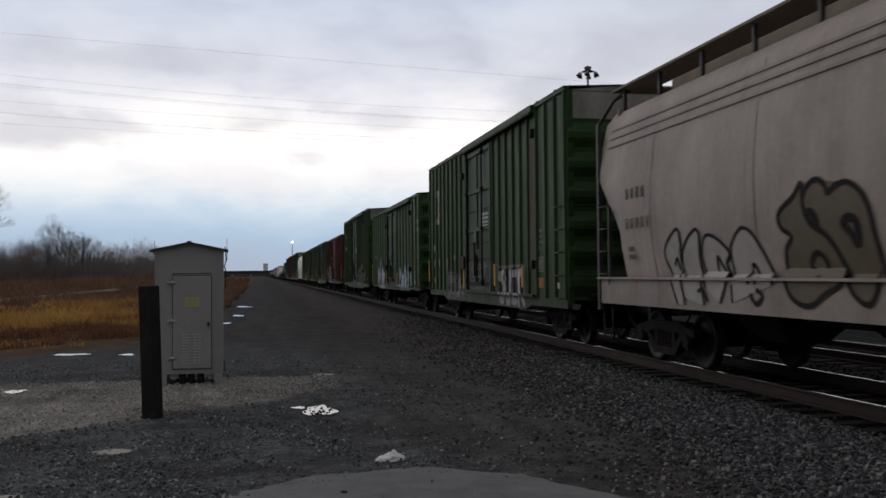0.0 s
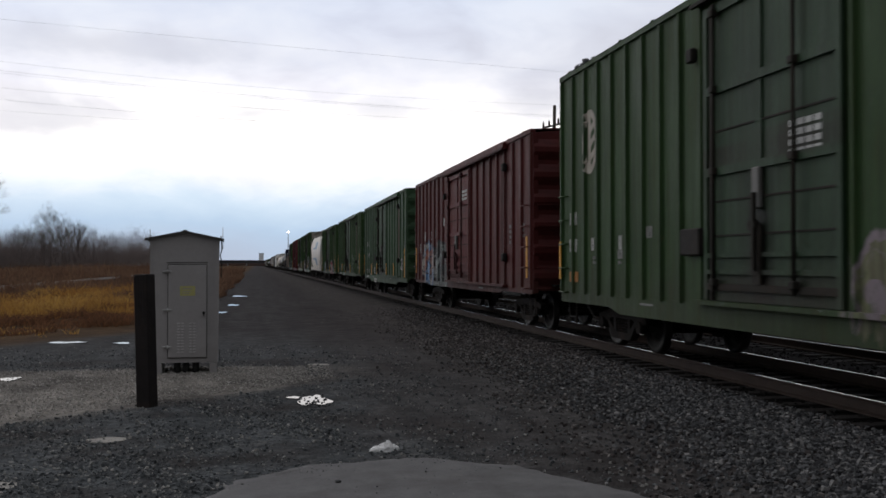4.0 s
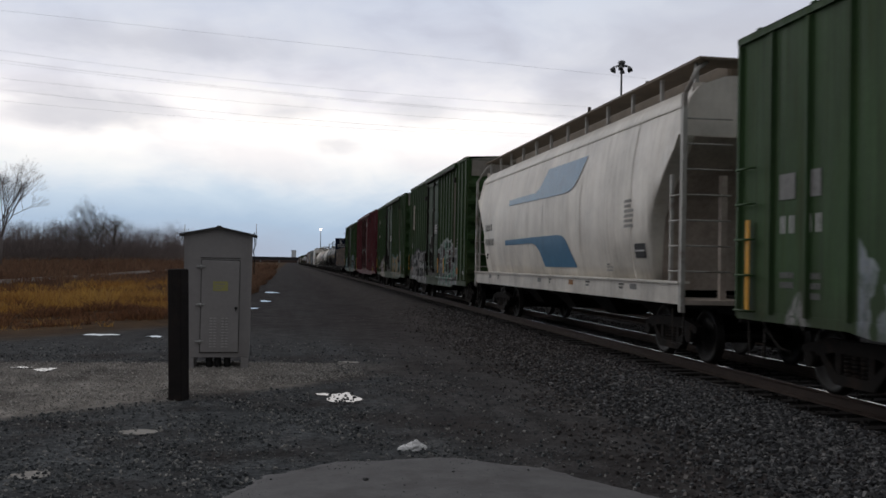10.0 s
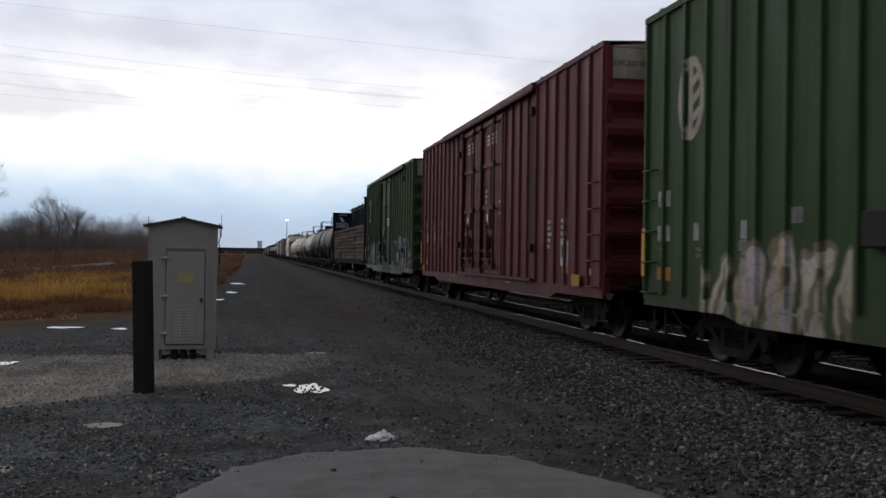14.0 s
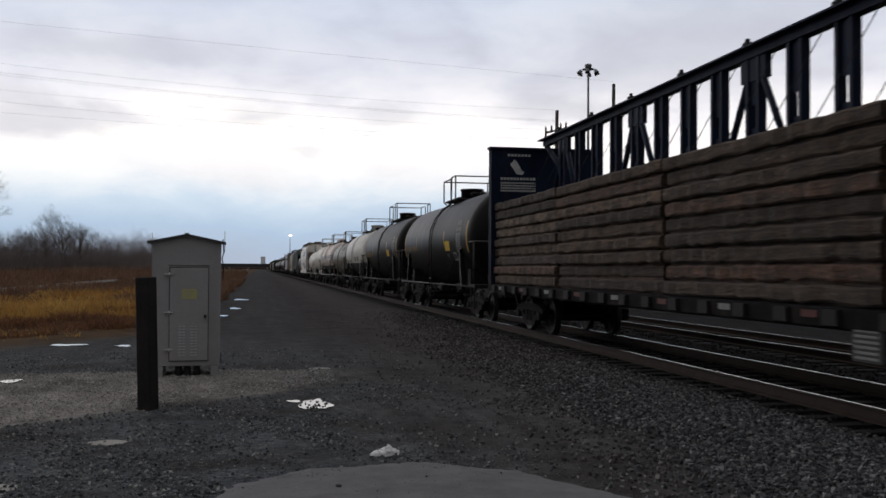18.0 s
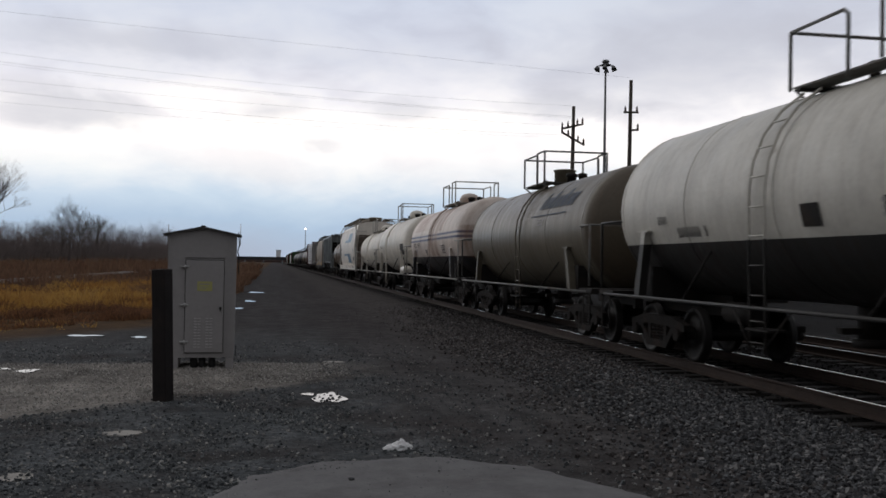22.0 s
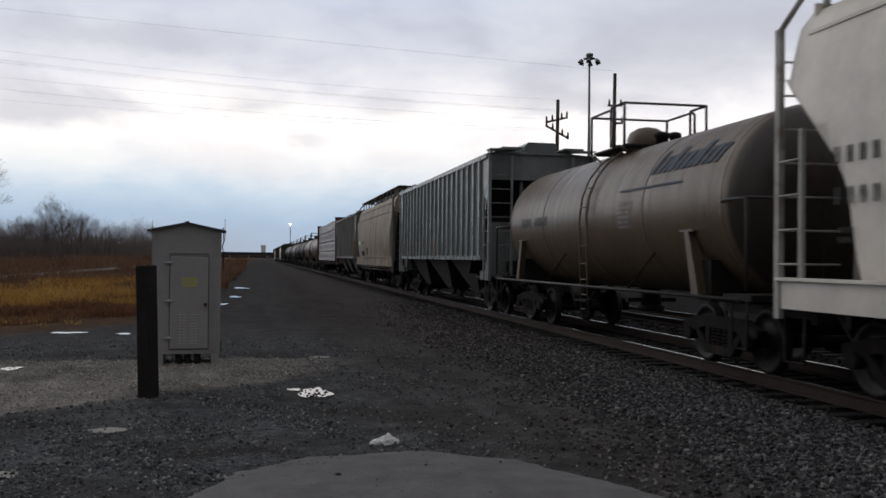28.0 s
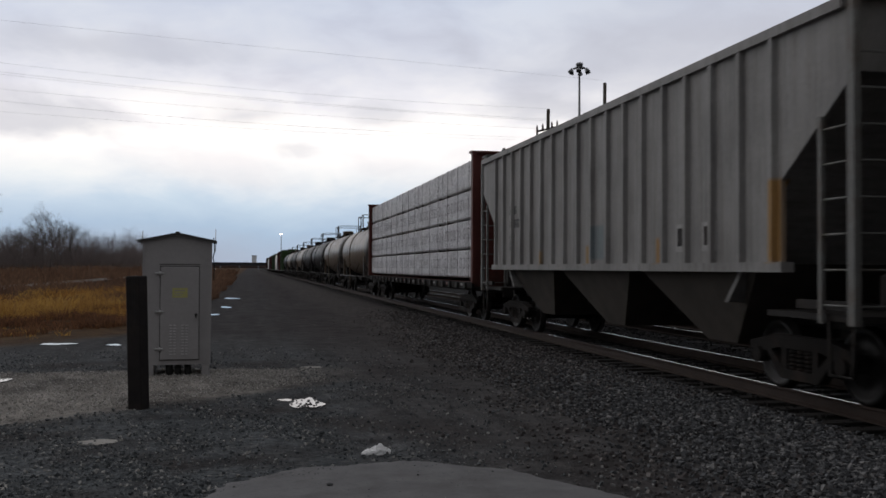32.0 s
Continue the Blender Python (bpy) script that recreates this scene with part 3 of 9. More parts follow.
c0 = (0.9, 3.0)
top = [(x, y, float(ground_z(x, y)) + 0.022) for x, y in apron]
inner = [(c0[0] + (x - c0[0]) * 0.97, c0[1] + (y - c0[1]) * 0.985, float(ground_z(x, y)) + 0.03) for x, y in apron]
skirt = [(c0[0] + (x - c0[0]) * 1.03, c0[1] + (y - c0[1]) * 1.012, float(ground_z(x, y)) - 0.05) for x, y in apron]
sh.loft([skirt, top, inner], smooth=False)
tagged(new("pavement", sh.mesh("pavement", ASPHALT)), "worn grey asphalt edge of the crossing", "pavement", kind="structure")

# ---- tracks ----
def rail_profile(x, z):
    return [(x - 0.07, z - 0.172), (x + 0.07, z - 0.172), (x + 0.07, z - 0.155), (x + 0.012, z - 0.135), (x + 0.012, z - 0.04), (x + 0.037, z - 0.028), (x + 0.037, z - 0.003), (x - 0.037, z - 0.003), (x - 0.037, z - 0.028), (x - 0.012, z - 0.04), (x - 0.012, z - 0.135), (x - 0.07, z - 0.155)]


def track(name, xc, y0, y1, label):
    tr = thing(name, label, "railway track", kind="structure")
    for k in (-1, 1):
        x = xc + k * 0.7525
        r = part("rail", S().prism(rail_profile(x, RAIL_TOP_Z), "y", y0, y1), RAIL, tr, "rusty steel rail")
        part("rail_head", S().box(x - 0.010, x + 0.010, y0, y1, RAIL_TOP_Z - 0.002, RAIL_TOP_Z + 0.001), RAIL_TOP, r, "shiny worn rail head")
    rnd = random.Random(int(xc * 10))
    far = S()
    for i in range(int((y1 - y0) / 0.52)):
        y = y0 + i * 0.52
        if y > 500:
            break
        a = rnd.uniform(-0.03, 0.03)
        if 2.0 < y < 62.0:
            def make():
                return S().cbox(-1.3, 1.3, -0.115, 0.115, -0.2, 0.0, 0.012)
            tie = part("tie", shared("tie", make, TIE), TIE, tr, m=pose(xc + a, y, RAIL_TOP_Z - 0.176 + rnd.uniform(-0.012, 0.004), 0, 0, rnd.uniform(-1, 1)))
        else:
            far.box(xc - 1.3 + a, xc + 1.3 + a, y - 0.115, y + 0.115, RAIL_TOP_Z - 0.37, RAIL_TOP_Z - 0.178)
    tagged(part("far_ties", far, TIE, tr), kind="stuff")
    return tr


RAIL_TOP_Z = 0.17
track("track_1", 7.6, -60.0, 1300.0, "main track with rusty rails and dark ties")
track("track_2", 11.55, -60.0, 1300.0, "second track with shiny rail heads")

# ---- freight cars ----
TRACK_X, RAIL_Z, SPEED, WHEEL_R = 7.6, 0.17, 12.9, 0.44
CARS, WHEELS = [], []


def wheel_shape():
    s = S()
    for k in (-1, 1):
        s.lathe([(k * 0.815, 0.10), (k * 0.815, 0.17), (k * 0.775, 0.20), (k * 0.765, 0.35), (k * 0.805, 0.37), (k * 0.805, WHEEL_R - 0.01), (k * 0.79, WHEEL_R),
                 (k * 0.715, WHEEL_R + 0.005), (k * 0.695, WHEEL_R + 0.027), (k * 0.68, WHEEL_R + 0.02), (k * 0.68, 0.37), (k * 0.715, 0.34), (k * 0.715, 0.18), (k * 0.68, 0.15), (k * 0.68, 0.09)], "x", 28)
    s.cyl((-1.05, 0, 0), (1.05, 0, 0), 0.085, 12)
    return s


def side_frame_shape():
    s = S()
    for k in (-1, 1):
        x0, x1 = (k * 0.93, k * 1.07)
        x0, x1 = min(x0, x1), max(x0, x1)
        s.prism([(-1.12, 0.50), (-1.12, 0.60), (-0.55, 0.72), (0.55, 0.72), (1.12, 0.60), (1.12, 0.50), (0.72, 0.50), (0.45, 0.56), (-0.45, 0.56), (-0.72, 0.50)], "x", x0, x1)
        s.prism([(-0.74, 0.52), (-0.60, 0.52), (-0.32, 0.30), (0.32, 0.30), (0.60, 0.52), (0.74, 0.52), (0.40, 0.18), (-0.40, 0.18)], "x", x0, x1)
        for a in (-0.33, 0.33):
            s.box(x0 + 0.01, x1 - 0.01, a - 0.06, a + 0.06, 0.29, 0.58)
        for a in (-0.89, 0.89):
            s.cyl((k * 0.96, a, WHEEL_R), (k * 1.12, a, WHEEL_R), 0.105, 12)
            s.box(x0, x1, a - 0.15, a + 0.15, 0.49, 0.56)
        for a in (-0.17, 0.0, 0.17):
            for h in range(5):
                s.lathe([(0.29 + h * 0.052, 0.055), (0.305 + h * 0.052, 0.075), (0.325 + h * 0.052, 0.075), (0.338 + h * 0.052, 0.055)], "z", 8, (k * 1.0, a, 0))
        break
    return s


def truck(car, y, fine=True):
    b = part("truck", shared("truck", lambda: S().box(-1.02, 1.02, -0.16, 0.16, 0.48, 0.68).box(-0.3, 0.3, -0.3, 0.3, 0.66, 0.78), TRUCK), TRUCK, car, "rusty cast steel truck bolster", pose(0, y, 0))
    part("side_frame", shared("side_frame", side_frame_shape, TRUCK), TRUCK, b)
    part("side_frame", shared("side_frame", side_frame_shape, TRUCK), TRUCK, b, m=pose(0, 0, 0, 0, 0, 180))
    for a in (-0.89, 0.89):
        w = part("wheelset", shared("wheelset", wheel_shape, WHEEL), WHEEL, b, "steel wheels on an axle", pose(0, a, WHEEL_R))
        WHEELS.append((w, car, a))
    for a in (-1, 1) if fine else ():
        part("brake_beam", shared("brake_beam", lambda: S().box(-0.85, 0.85, -0.05, 0.05, 0.30, 0.40).box(-0.78, -0.66, -0.05, 0.12, 0.25, 0.60).box(0.66, 0.78, -0.05, 0.12, 0.25, 0.60), TRUCK), TRUCK, b, m=pose(0, a * 0.36, 0, 0, 0, 0 if a > 0 else 180))


def coupler(car, y, k):
    s = lambda: S().box(-0.11, 0.11, -0.1, 0.55, 0.72, 0.95).cbox(-0.17, 0.17, 0.45, 0.85, 0.68, 1.0, 0.05).box(-0.6, 0.6, -0.12, 0.0, 0.72, 1.08)
    part("coupler", shared("coupler", s, STEEL_DARK), STEEL_DARK, car, m=pose(0, y, 0, 0, 0, 0 if k > 0 else 180))
    hose = lambda: S().tube([(0.3, 0.0, 0.85), (0.33, 0.3, 0.6), (0.3, 0.6, 0.38), (0.26, 0.85, 0.34)], 0.022)
    part("air_hose", shared("air_hose", hose, STEEL_DARK), STEEL_DARK, car, m=pose(0, y, 0, 0, 0, 0 if k > 0 else 180))


def rungs(car, pts, mat, r=0.013):
    """Grab irons: each from (x0, y0, z) to (x1, y1, z), standing off outward by d."""
    for (a, b, d) in pts:
        a, b, d = Vector(a), Vector(b), Vector(d)
        part("grab_iron", S().tube([a, a + d, b + d, b], r, 5), mat, car)


def marks(car, x, y, z, rows, mat, h=0.14, name="lettering", gap=0.74):
    """Stencilled characters as plain bars: rows of letter counts, downwards; x is the plane, facing the road."""
    s = S()
    for i, n in enumerate(rows):
        for j in range(n):
            a = y - j * h * gap
            zt = z - i * h * 1.6
            s.box(x - 0.003, x, a - h * 0.16, a, zt - h, zt)
            s.box(x - 0.003, x, a - h * 0.50, a - h * 0.34, zt - h, zt)
    tagged(part(name, s, mat, car, "stencilled reporting marks"), "stencilled reporting marks", kind="stuff")


def frame_sill(car, L, mat=None, z=0.92):
    part("center_sill", S().box(-0.28, 0.28, -L / 2, L / 2, z - 0.14, z + 0.18), mat or STEEL_DARK, car)
    for k in (-1, 1):
        coupler(car, k * L / 2, k)


def brake_gear(car, z=0.72):
    s = S().cyl((0.35, -1.9, z), (0.35, -0.9, z), 0.21, 12)
    part("air_reservoir", s, STEEL_DARK, car)
    part("brake_cylinder", S().cyl((-0.45, 0.6, z + 0.05), (-0.45, 1.25, z + 0.05), 0.15, 10).cyl((-0.45, 1.25, z + 0.05), (-0.45, 2.6, z + 0.05), 0.025, 6), STEEL_DARK, car)
    part("brake_rod", S().cyl((-0.15, -4.5, z - 0.1), (-0.15, 4.8, z - 0.1), 0.02, 5).cyl((-0.35, 2.6, z + 0.05), (-0.1, 2.4, z - 0.1), 0.02, 5), STEEL_DARK, car)


def car_at(q0, q1, name, label, category="freight car", group="train"):
    car = thing(name, label, category, pose(TRACK_X, (q0 + q1) / 2, RAIL_Z), group)
    CARS.append((car, (q0 + q1) / 2))
    return car, q1 - q0


DOOR_STEEL = plain("rusty_door_hardware", (0.020, 0.018, 0.014), 0.8, 0.0, 0.35, 2.5, 0.003, (0.036, 0.024, 0.017))
PRIMER = plain("brown_primer", (0.075, 0.062, 0.042), 0.75, 0.0, 0.3, 3, 0.002)


def framed(car, W, y, z, w, h, inner=True):
    """A small outlined stencil panel."""
    x = -W - 0.004
    e = 0.022
    s = S()
    for y0, y1, z0, z1 in ((y - w, y + w, z - h, z - h + e), (y - w, y + w, z + h - e, z + h), (y - w, y - w + e, z - h + e, z + h - e), (y + w - e, y + w, z - h + e, z + h - e)):
        s.box(x - 0.003, x, y0, y1, z0, z1)
    if inner:
        for k in (-0.5, 0.1, 0.6):
            s.box(x - 0.003, x, y + w * k - w * 0.16, y + w * k + w * 0.16, z - h * 0.7, z + h * 0.7)
    tagged(part("stencil_panel", s, GREY_MARK, car), "outlined white stencil panel", kind="stuff")


def bays(car, H, D, n, W, style):
    """Stencils between the ribs: reporting marks at the far end, data columns at the near end."""
    step = (H - D - 0.22) / (n - 1)
    mid = lambda i: D + 0.16 + (n - 1 - i - 0.5) * step
    x = -W - 0.004
    half = lambda i, h, k: mid(i) + h * 0.37 * k - 0.02
    ink, h = {"faint": (GREY_MARK, 0.17), "wide": (WHITE_MARK, 0.31)}.get(style, (WHITE_MARK, 0.24))
    first, second, zt = ((2,), (2, 2, 1), 2.55) if style != "wide" else ((1, 1, 1), (2, 2, 1), 2.72)
    if style == "none":
        first, second = (), ()
    for i, k in enumerate(first):
        marks(car, x, mid(i) + (0.16 if k == 2 else 0.06), zt, (k,), ink, h, gap=1.15)
    for i, k in enumerate(second):
        marks(car, x, mid(i) + (0.17 if k == 2 else 0.05), zt - (0.52 if style != "wide" else 0.42), (k,), ink, h, gap=1.15)
        marks(car, x, mid(i) + 0.1, zt - 0.86, (4, 4), GREY_MARK, 0.055)
    if second:
        framed(car, W, mid(3), zt - 0.5, 0.11, 0.09)
        framed(car, W, mid(2), zt - 0.84, 0.11, 0.07)
    for i, rows in ((0, (4, 3, 4)), (1, (4, 4, 4, 3))):
        for j, g in enumerate(rows):
            marks(car, x, -mid(i) + 0.16 - i * 0.06, 2.5 - j * 0.125, (g,), GREY_MARK, 0.075)
    marks(car, x, -mid(0) + 0.12, 0.98, (4, 4), GREY_MARK, 0.05)
    for a in (-3.15, 3.4):
        part("sill_stencil", S().box(-W - 0.0155, -W - 0.0125, a, a + 0.5, 0.885, 0.92), GREY_MARK, car)


def boxcar(q0, q1, mat, label, eave=4.62, band=None, ribs=8, door_w=3.1, yellow=(), end_mat=None, frame_mat=None, mark="plain", plate=None, double=False, fine=True, boxes=True, stop=-5.6, door_mat=None, hardware=None, sill=None):
    """A steel boxcar with ribbed sides and a plug door; y runs away along the track, the road side is -x."""
    car, L = car_at(q0, q1, "boxcar", label, "boxcar")
    H, W, Z0 = L / 2, 1.53, 0.98
    em = end_mat or mat
    dm = door_mat or mat
    hw = hardware or DOOR_STEEL
    zs0, zs1 = sill or ((0.80, 0.69) if band else (0.88, 0.82))
    part("floor", S().box(-W + 0.02, W - 0.02, -H + 0.05, H - 0.05, 0.95, 1.10), STEEL_DARK, car)
    frame_sill(car, L)
    brake_gear(car)
    D = door_w / 2
    for k in (-1, 1):
        x0, x1 = sorted((k * W, k * (W - 0.07)))
        for a, b in ((-H, -D), (D, H)):
            part("side_panel", S().box(x0, x1, a, b, 0.95, eave), mat, car)
        part("door_header", S().box(x0, x1, -D, D, eave - 0.16, eave), mat, car)
        # side sill, deeper between the trucks
        a0, a1 = sorted((k * (W + 0.012), k * (W - 0.05)))
        part("side_sill", S().prism([(-H, zs0), (-H, 1.0), (H, 1.0), (H, zs0), (H - 2.6, zs0), (H - 3.1, zs1), (-H + 3.1, zs1), (-H + 2.6, zs0)], "x", a0, a1), mat, car)
        c0, c1 = sorted((k * (W + 0.05), k * (W - 0.07)))
        part("eave_rail", S().box(c0, c1, -H, H, eave, eave + 0.09), mat, car)
        r0, r1 = sorted((k * W, k * (W + 0.055)))
        n = ribs
        for side in ((-1, 1) if fine or k < 0 else ()):
            for i in range(n):
                y = side * (D + 0.16 + i * (H - D - 0.22) / (n - 1))
                w = 0.055 if i < n - 1 else 0.06
                part("rib", S().prism([(r0 if k > 0 else r1, y - w), (r1 if k > 0 else r0, y - w * 0.5), (r1 if k > 0 else r0, y + w * 0.5), (r0 if k > 0 else r1, y + w)], "z", 0.98, eave - 0.02), mat, car)
        # plug door
        d0, d1 = sorted((k * (W + 0.02), k * (W - 0.05)))
        f0, f1 = sorted((k * (W + 0.02), k * (W + 0.07)))
        leaves = [(-D + 0.02, D - 0.02)] if not double else [(-D + 0.02, -0.015), (0.015, D - 0.02)]
        for a, b in leaves:
            z0, z1 = 1.06, eave - 0.17
            hgt, wid = z1 - z0, b - a
            at = lambda u: z0 + u * hgt
            door = part("door", S().box(d0, d1, a, b, z0, z1), dm, car)
            # two heavy beams, a deep foot of three ribs, thin seams between
            for u, e, mt in ((0.43, 0.055, dm), (0.705, 0.055, dm), (0.975, 0.06, dm), (0.045, 0.045, hw), (0.095, 0.03, dm), (0.15, 0.03, dm)):
                part("door_beam", S().box(f0, f1 - 0.012 if k > 0 else f1, a + 0.03, b - 0.03, at(u) - e, at(u) + e), mt, door)
            for u in (0.215, 0.33, 0.565):
                part("door_seam", S().box(*sorted((k * (W + 0.02), k * (W + 0.036))), a + 0.03, b - 0.03, at(u) - 0.012, at(u) + 0.012), hw, door)
            # middle stiffener above the lock
            yc = a + wid * 0.55
            part("door_stiffener", S().box(*sorted((k * (W + 0.02), k * (W + 0.05))), yc - 0.07, yc + 0.07, at(0.43), at(0.97)), dm, door)
            for y in (a + wid * 0.90, a + wid * 0.27):
                part("lock_rod", S().cyl((k * (W + 0.10), y, at(0.03)), (k * (W + 0.10), y, at(0.99)), 0.026, 6), hw, door)
                for u in (0.06, 0.43, 0.705, 0.96):
                    part("rod_bracket", S().cbox(*sorted((k * (W + 0.05), k * (W + 0.145))), y - 0.06, y + 0.06, at(u) - 0.05, at(u) + 0.05, 0.012), hw, door)
            g0, g1 = sorted((k * (W + 0.03), k * (W + 0.10)))
            lock = part("door_lock", S().cbox(g0, g1, yc - 0.09, yc + 0.09, at(0.29), at(0.42), 0.02), PIPE_GREY, door, "pale worn lock plate")
            part("door_handle", S().box(*sorted((k * (W + 0.10), k * (W + 0.14))), yc - 0.03, yc + 0.03, at(0.10), at(0.34)).cyl((k * (W + 0.06), yc + 0.03, at(0.24)), (k * (W + 0.14), yc + 0.03, at(0.24)), 0.075, 10).box(*sorted((k * (W + 0.05), k * (W + 0.09))), yc - 0.10, yc + 0.10, at(0.06), at(0.24)), hw, lock, "dark greasy crank and gear box")
            for e, w in ((a + 0.015, 0.05), (b - 0.015, 0.05), (b - 0.17, 0.022)):
                part("door_post", S().box(f0, f1, e - w, e + w, z0, eave - 0.2), dm if w > 0.03 else hw, door)
        t0, t1 = sorted((k * (W + 0.005), k * (W + 0.13)))
        part("lower_door_track", S().box(t0, t1, stop - 0.1, D + 0.25, 0.99, 1.05), mat, car)
        part("upper_door_track", S().box(t0, t1 - 0.03 if k > 0 else t1, stop - 0.1, D + 0.25 if not double else 5.1, eave - 0.10, eave + 0.075), mat, car)
        part("track_lip", S().box(*sorted((k * (W + 0.10), k * (W + 0.16))), stop - 0.1, D + 0.25 if not double else 5.1, eave - 0.13, eave - 0.08), hw, car)
        if boxes and (fine or k < 0):
            for y, z in ((stop, eave - 0.55), (stop, 1.72), (D + 0.35, eave - 0.75), (D + 0.35, 1.85)):
                e, f = (0.30, 0.19) if band and y > 0 and z < 2 and not double else (0.09, 0.10)
                part("door_stop", S().cbox(*sorted((k * (W + 0.02), k * (W + 0.13))), y - e, y + e, z - f, z + f, 0.02), STEEL_DARK, car, "dark bolted door stop")
        if boxes and k < 0:
            part("stop_panel", S().box(-W - 0.012, -W, stop - 0.02, stop + 0.5, 1.7, eave - 0.6), hardware or PRIMER, car, "bare brown primer panel" if not hardware else "dark red patched panel")
        # grab irons at the corners
        if fine and k < 0:
            for y in (-H + 0.12, H - 0.57):
                for i in range(5):
                    z = 1.0 + i * 0.47
                    rungs(car, [((k * (W + 0.05), y, z), (k * (W + 0.05), y + 0.45, z), (k * 0.06, 0, 0))], mat)
            for y in (-H + 0.35, H - 0.35):
                part("stirrup_step", S().tube([(k * 1.42, y - 0.22, 0.85), (k * 1.42, y - 0.2, 0.38), (k * 1.42, y + 0.2, 0.38), (k * 1.42, y + 0.22, 0.85)], 0.016, 5), STEEL_DARK, car)
    # ends with wide pressed ribs
    for k in (-1, 1):
        a, b = k * (H - 0.06), k * H
        e = Shape()
        top = eave - (0.62 if band else 0.1)
        n = 6
        prof = [(k * (H - 0.05), 0.95), (b, 0.95)]
        step = (top - 1.0) / n
        for i in range(n):
            z = 1.0 + i * step
            prof += [(b, z + 0.06), (b + k * 0.09, z + step * 0.42), (b + k * 0.09, z + step * 0.62), (b, z + step * 0.94)]
        prof += [(b, eave), (k * (H - 0.05), eave)]
        e.prism(prof if k > 0 else prof[::-1], "x", -W + 0.01, W - 0.01)
        part("end_wall", e, em, car)
        gab = S().prism([(-W - 0.03, eave), (W + 0.03, eave), (0, eave + 0.16)], "y", min(a, b), max(a, b))
        part("gable", gab, band or em, car)
        if band:
            part("end_band", S().box(-W + 0.02, W - 0.02, min(b, b + k * 0.015), max(b, b + k * 0.015), top + 0.05, eave - 0.02), band, car, "pale weathered height band")
        for x in (-1, 1):
            c0, c1 = sorted((b, b + k * 0.05))
            part("corner_post", S().box(*sorted((x * W, x * (W - 0.12))), c0, c1, 0.9, eave), em, car)
            if fine and x < 0:
                for i in range(5):
                    z = 1.0 + i * 0.47
                    rungs(car, [((x * (W - 0.55), b + k * 0.06, z), (x * (W - 0.1), b + k * 0.06, z), (0, k * 0.06, 0))], mat)
        part("end_platform", S().box(-1.1, 1.1, *sorted((b + k * 0.02, b + k * 0.32)), 1.05, 1.09), STEEL_DARK, car)
    ring = [(-0.55 + 0.25 * math.cos(a * 0.393), -H - 0.2, 2.3 + 0.25 * math.sin(a * 0.393)) for a in range(17)]
    part("brake_wheel", S().tube(ring, 0.014, 5).box(-0.56, -0.54, -H - 0.21, -H - 0.19, 2.06, 2.54).box(-0.79, -0.31, -H - 0.21, -H - 0.19, 2.29, 2.31).cyl((-0.55, -H - 0.2, 2.3), (-0.55, -H, 2.3), 0.03, 6), STEEL_DARK, car)
    # roof with raised seams
    roof = S().prism([(-W - 0.06, eave + 0.09), (W + 0.06, eave + 0.09), (0, eave + 0.17)], "y", -H, H)
    part("roof", roof, em, car)
    seams = S()
    for i in range(12):
        y = -H + 0.6 + i * (L - 1.2) / 11
        seams.prism([(-W - 0.06, eave + 0.10), (W + 0.06, eave + 0.10), (W + 0.06, eave + 0.115), (0, eave + 0.20), (-W - 0.06, eave + 0.115)], "y", y - 0.05, y + 0.05)
    part("roof_seams", seams, em, car)
    for y, z0, z1 in yellow:
        part("reflector_strip", S().box(-W - 0.075, -W - 0.062, y - 0.055, y + 0.055, z0, z1), YELLOW, car, "yellow reflector strip")
    bays(car, H, D, n, W, mark)
    if plate:
        part("stencil_plate", S().box(-W - 0.010, -W - 0.003, plate[0] - 0.22, plate[0] + 0.22, plate[1] - 0.24, plate[1] + 0.24), WHITE_MARK, car, "white stencil panel with dark fields")
        part("stencil_field", S().box(-W - 0.014, -W - 0.008, plate[0] - 0.17, plate[0] - 0.02, plate[1] - 0.19, plate[1] + 0.19).box(-W - 0.014, -W - 0.008, plate[0] + 0.02, plate[0] + 0.17, plate[1] - 0.08, plate[1] + 0.19), DARK_MARK, car)
    if band:
        step = (H - D - 0.22) / (n - 1)
        yl = -(H - 0.06 - step * 0.5) - 0.0
        framed(car, W, yl + step, 1.72, 0.2, 0.16)
        part("orange_label", S().box(-W - 0.010, -W - 0.003, yl + step - 0.2, yl + step + 0.2, 1.2, 1.42), ORANGE_MARK, car, "faded orange label")
        part("pale_label", S().box(-W - 0.010, -W - 0.003, yl - 0.12, yl + 0.1, 1.2, 1.32), WHITE_MARK, car, "small pale label")
        part("orange_label", S().box(-W - 0.010, -W - 0.003, H - 0.06 - step * 0.75, H - 0.06 - step * 0.35, 1.2, 1.4), ORANGE_MARK, car, "faded orange label")
        part("reflector_strip", S().box(-W - 0.075, -W - 0.062, H - 0.13, H - 0.03, 1.25, 2.0), YELLOW, car, "yellow reflector strip")
    for k in (-1, 1):
        truck(car, k * (H - 2.0), fine)
    return car


GRIMY_PIPE = plain("grimy_brown_pipe", (0.085, 0.07, 0.06), 0.6, 0.0, 0.3, 4.0, 0.001)


def skin_x(z, W=1.6, z0=1.3, z1=4.15):
    """Half width of a curved hopper side at height z."""
    u = (z - z0) / (z1 - z0)
    return W - 0.16 * (1 - min(1, u / 0.42)) ** 2 - (0.22 * max(0, (u - 0.42) / 0.58) ** 2.2)


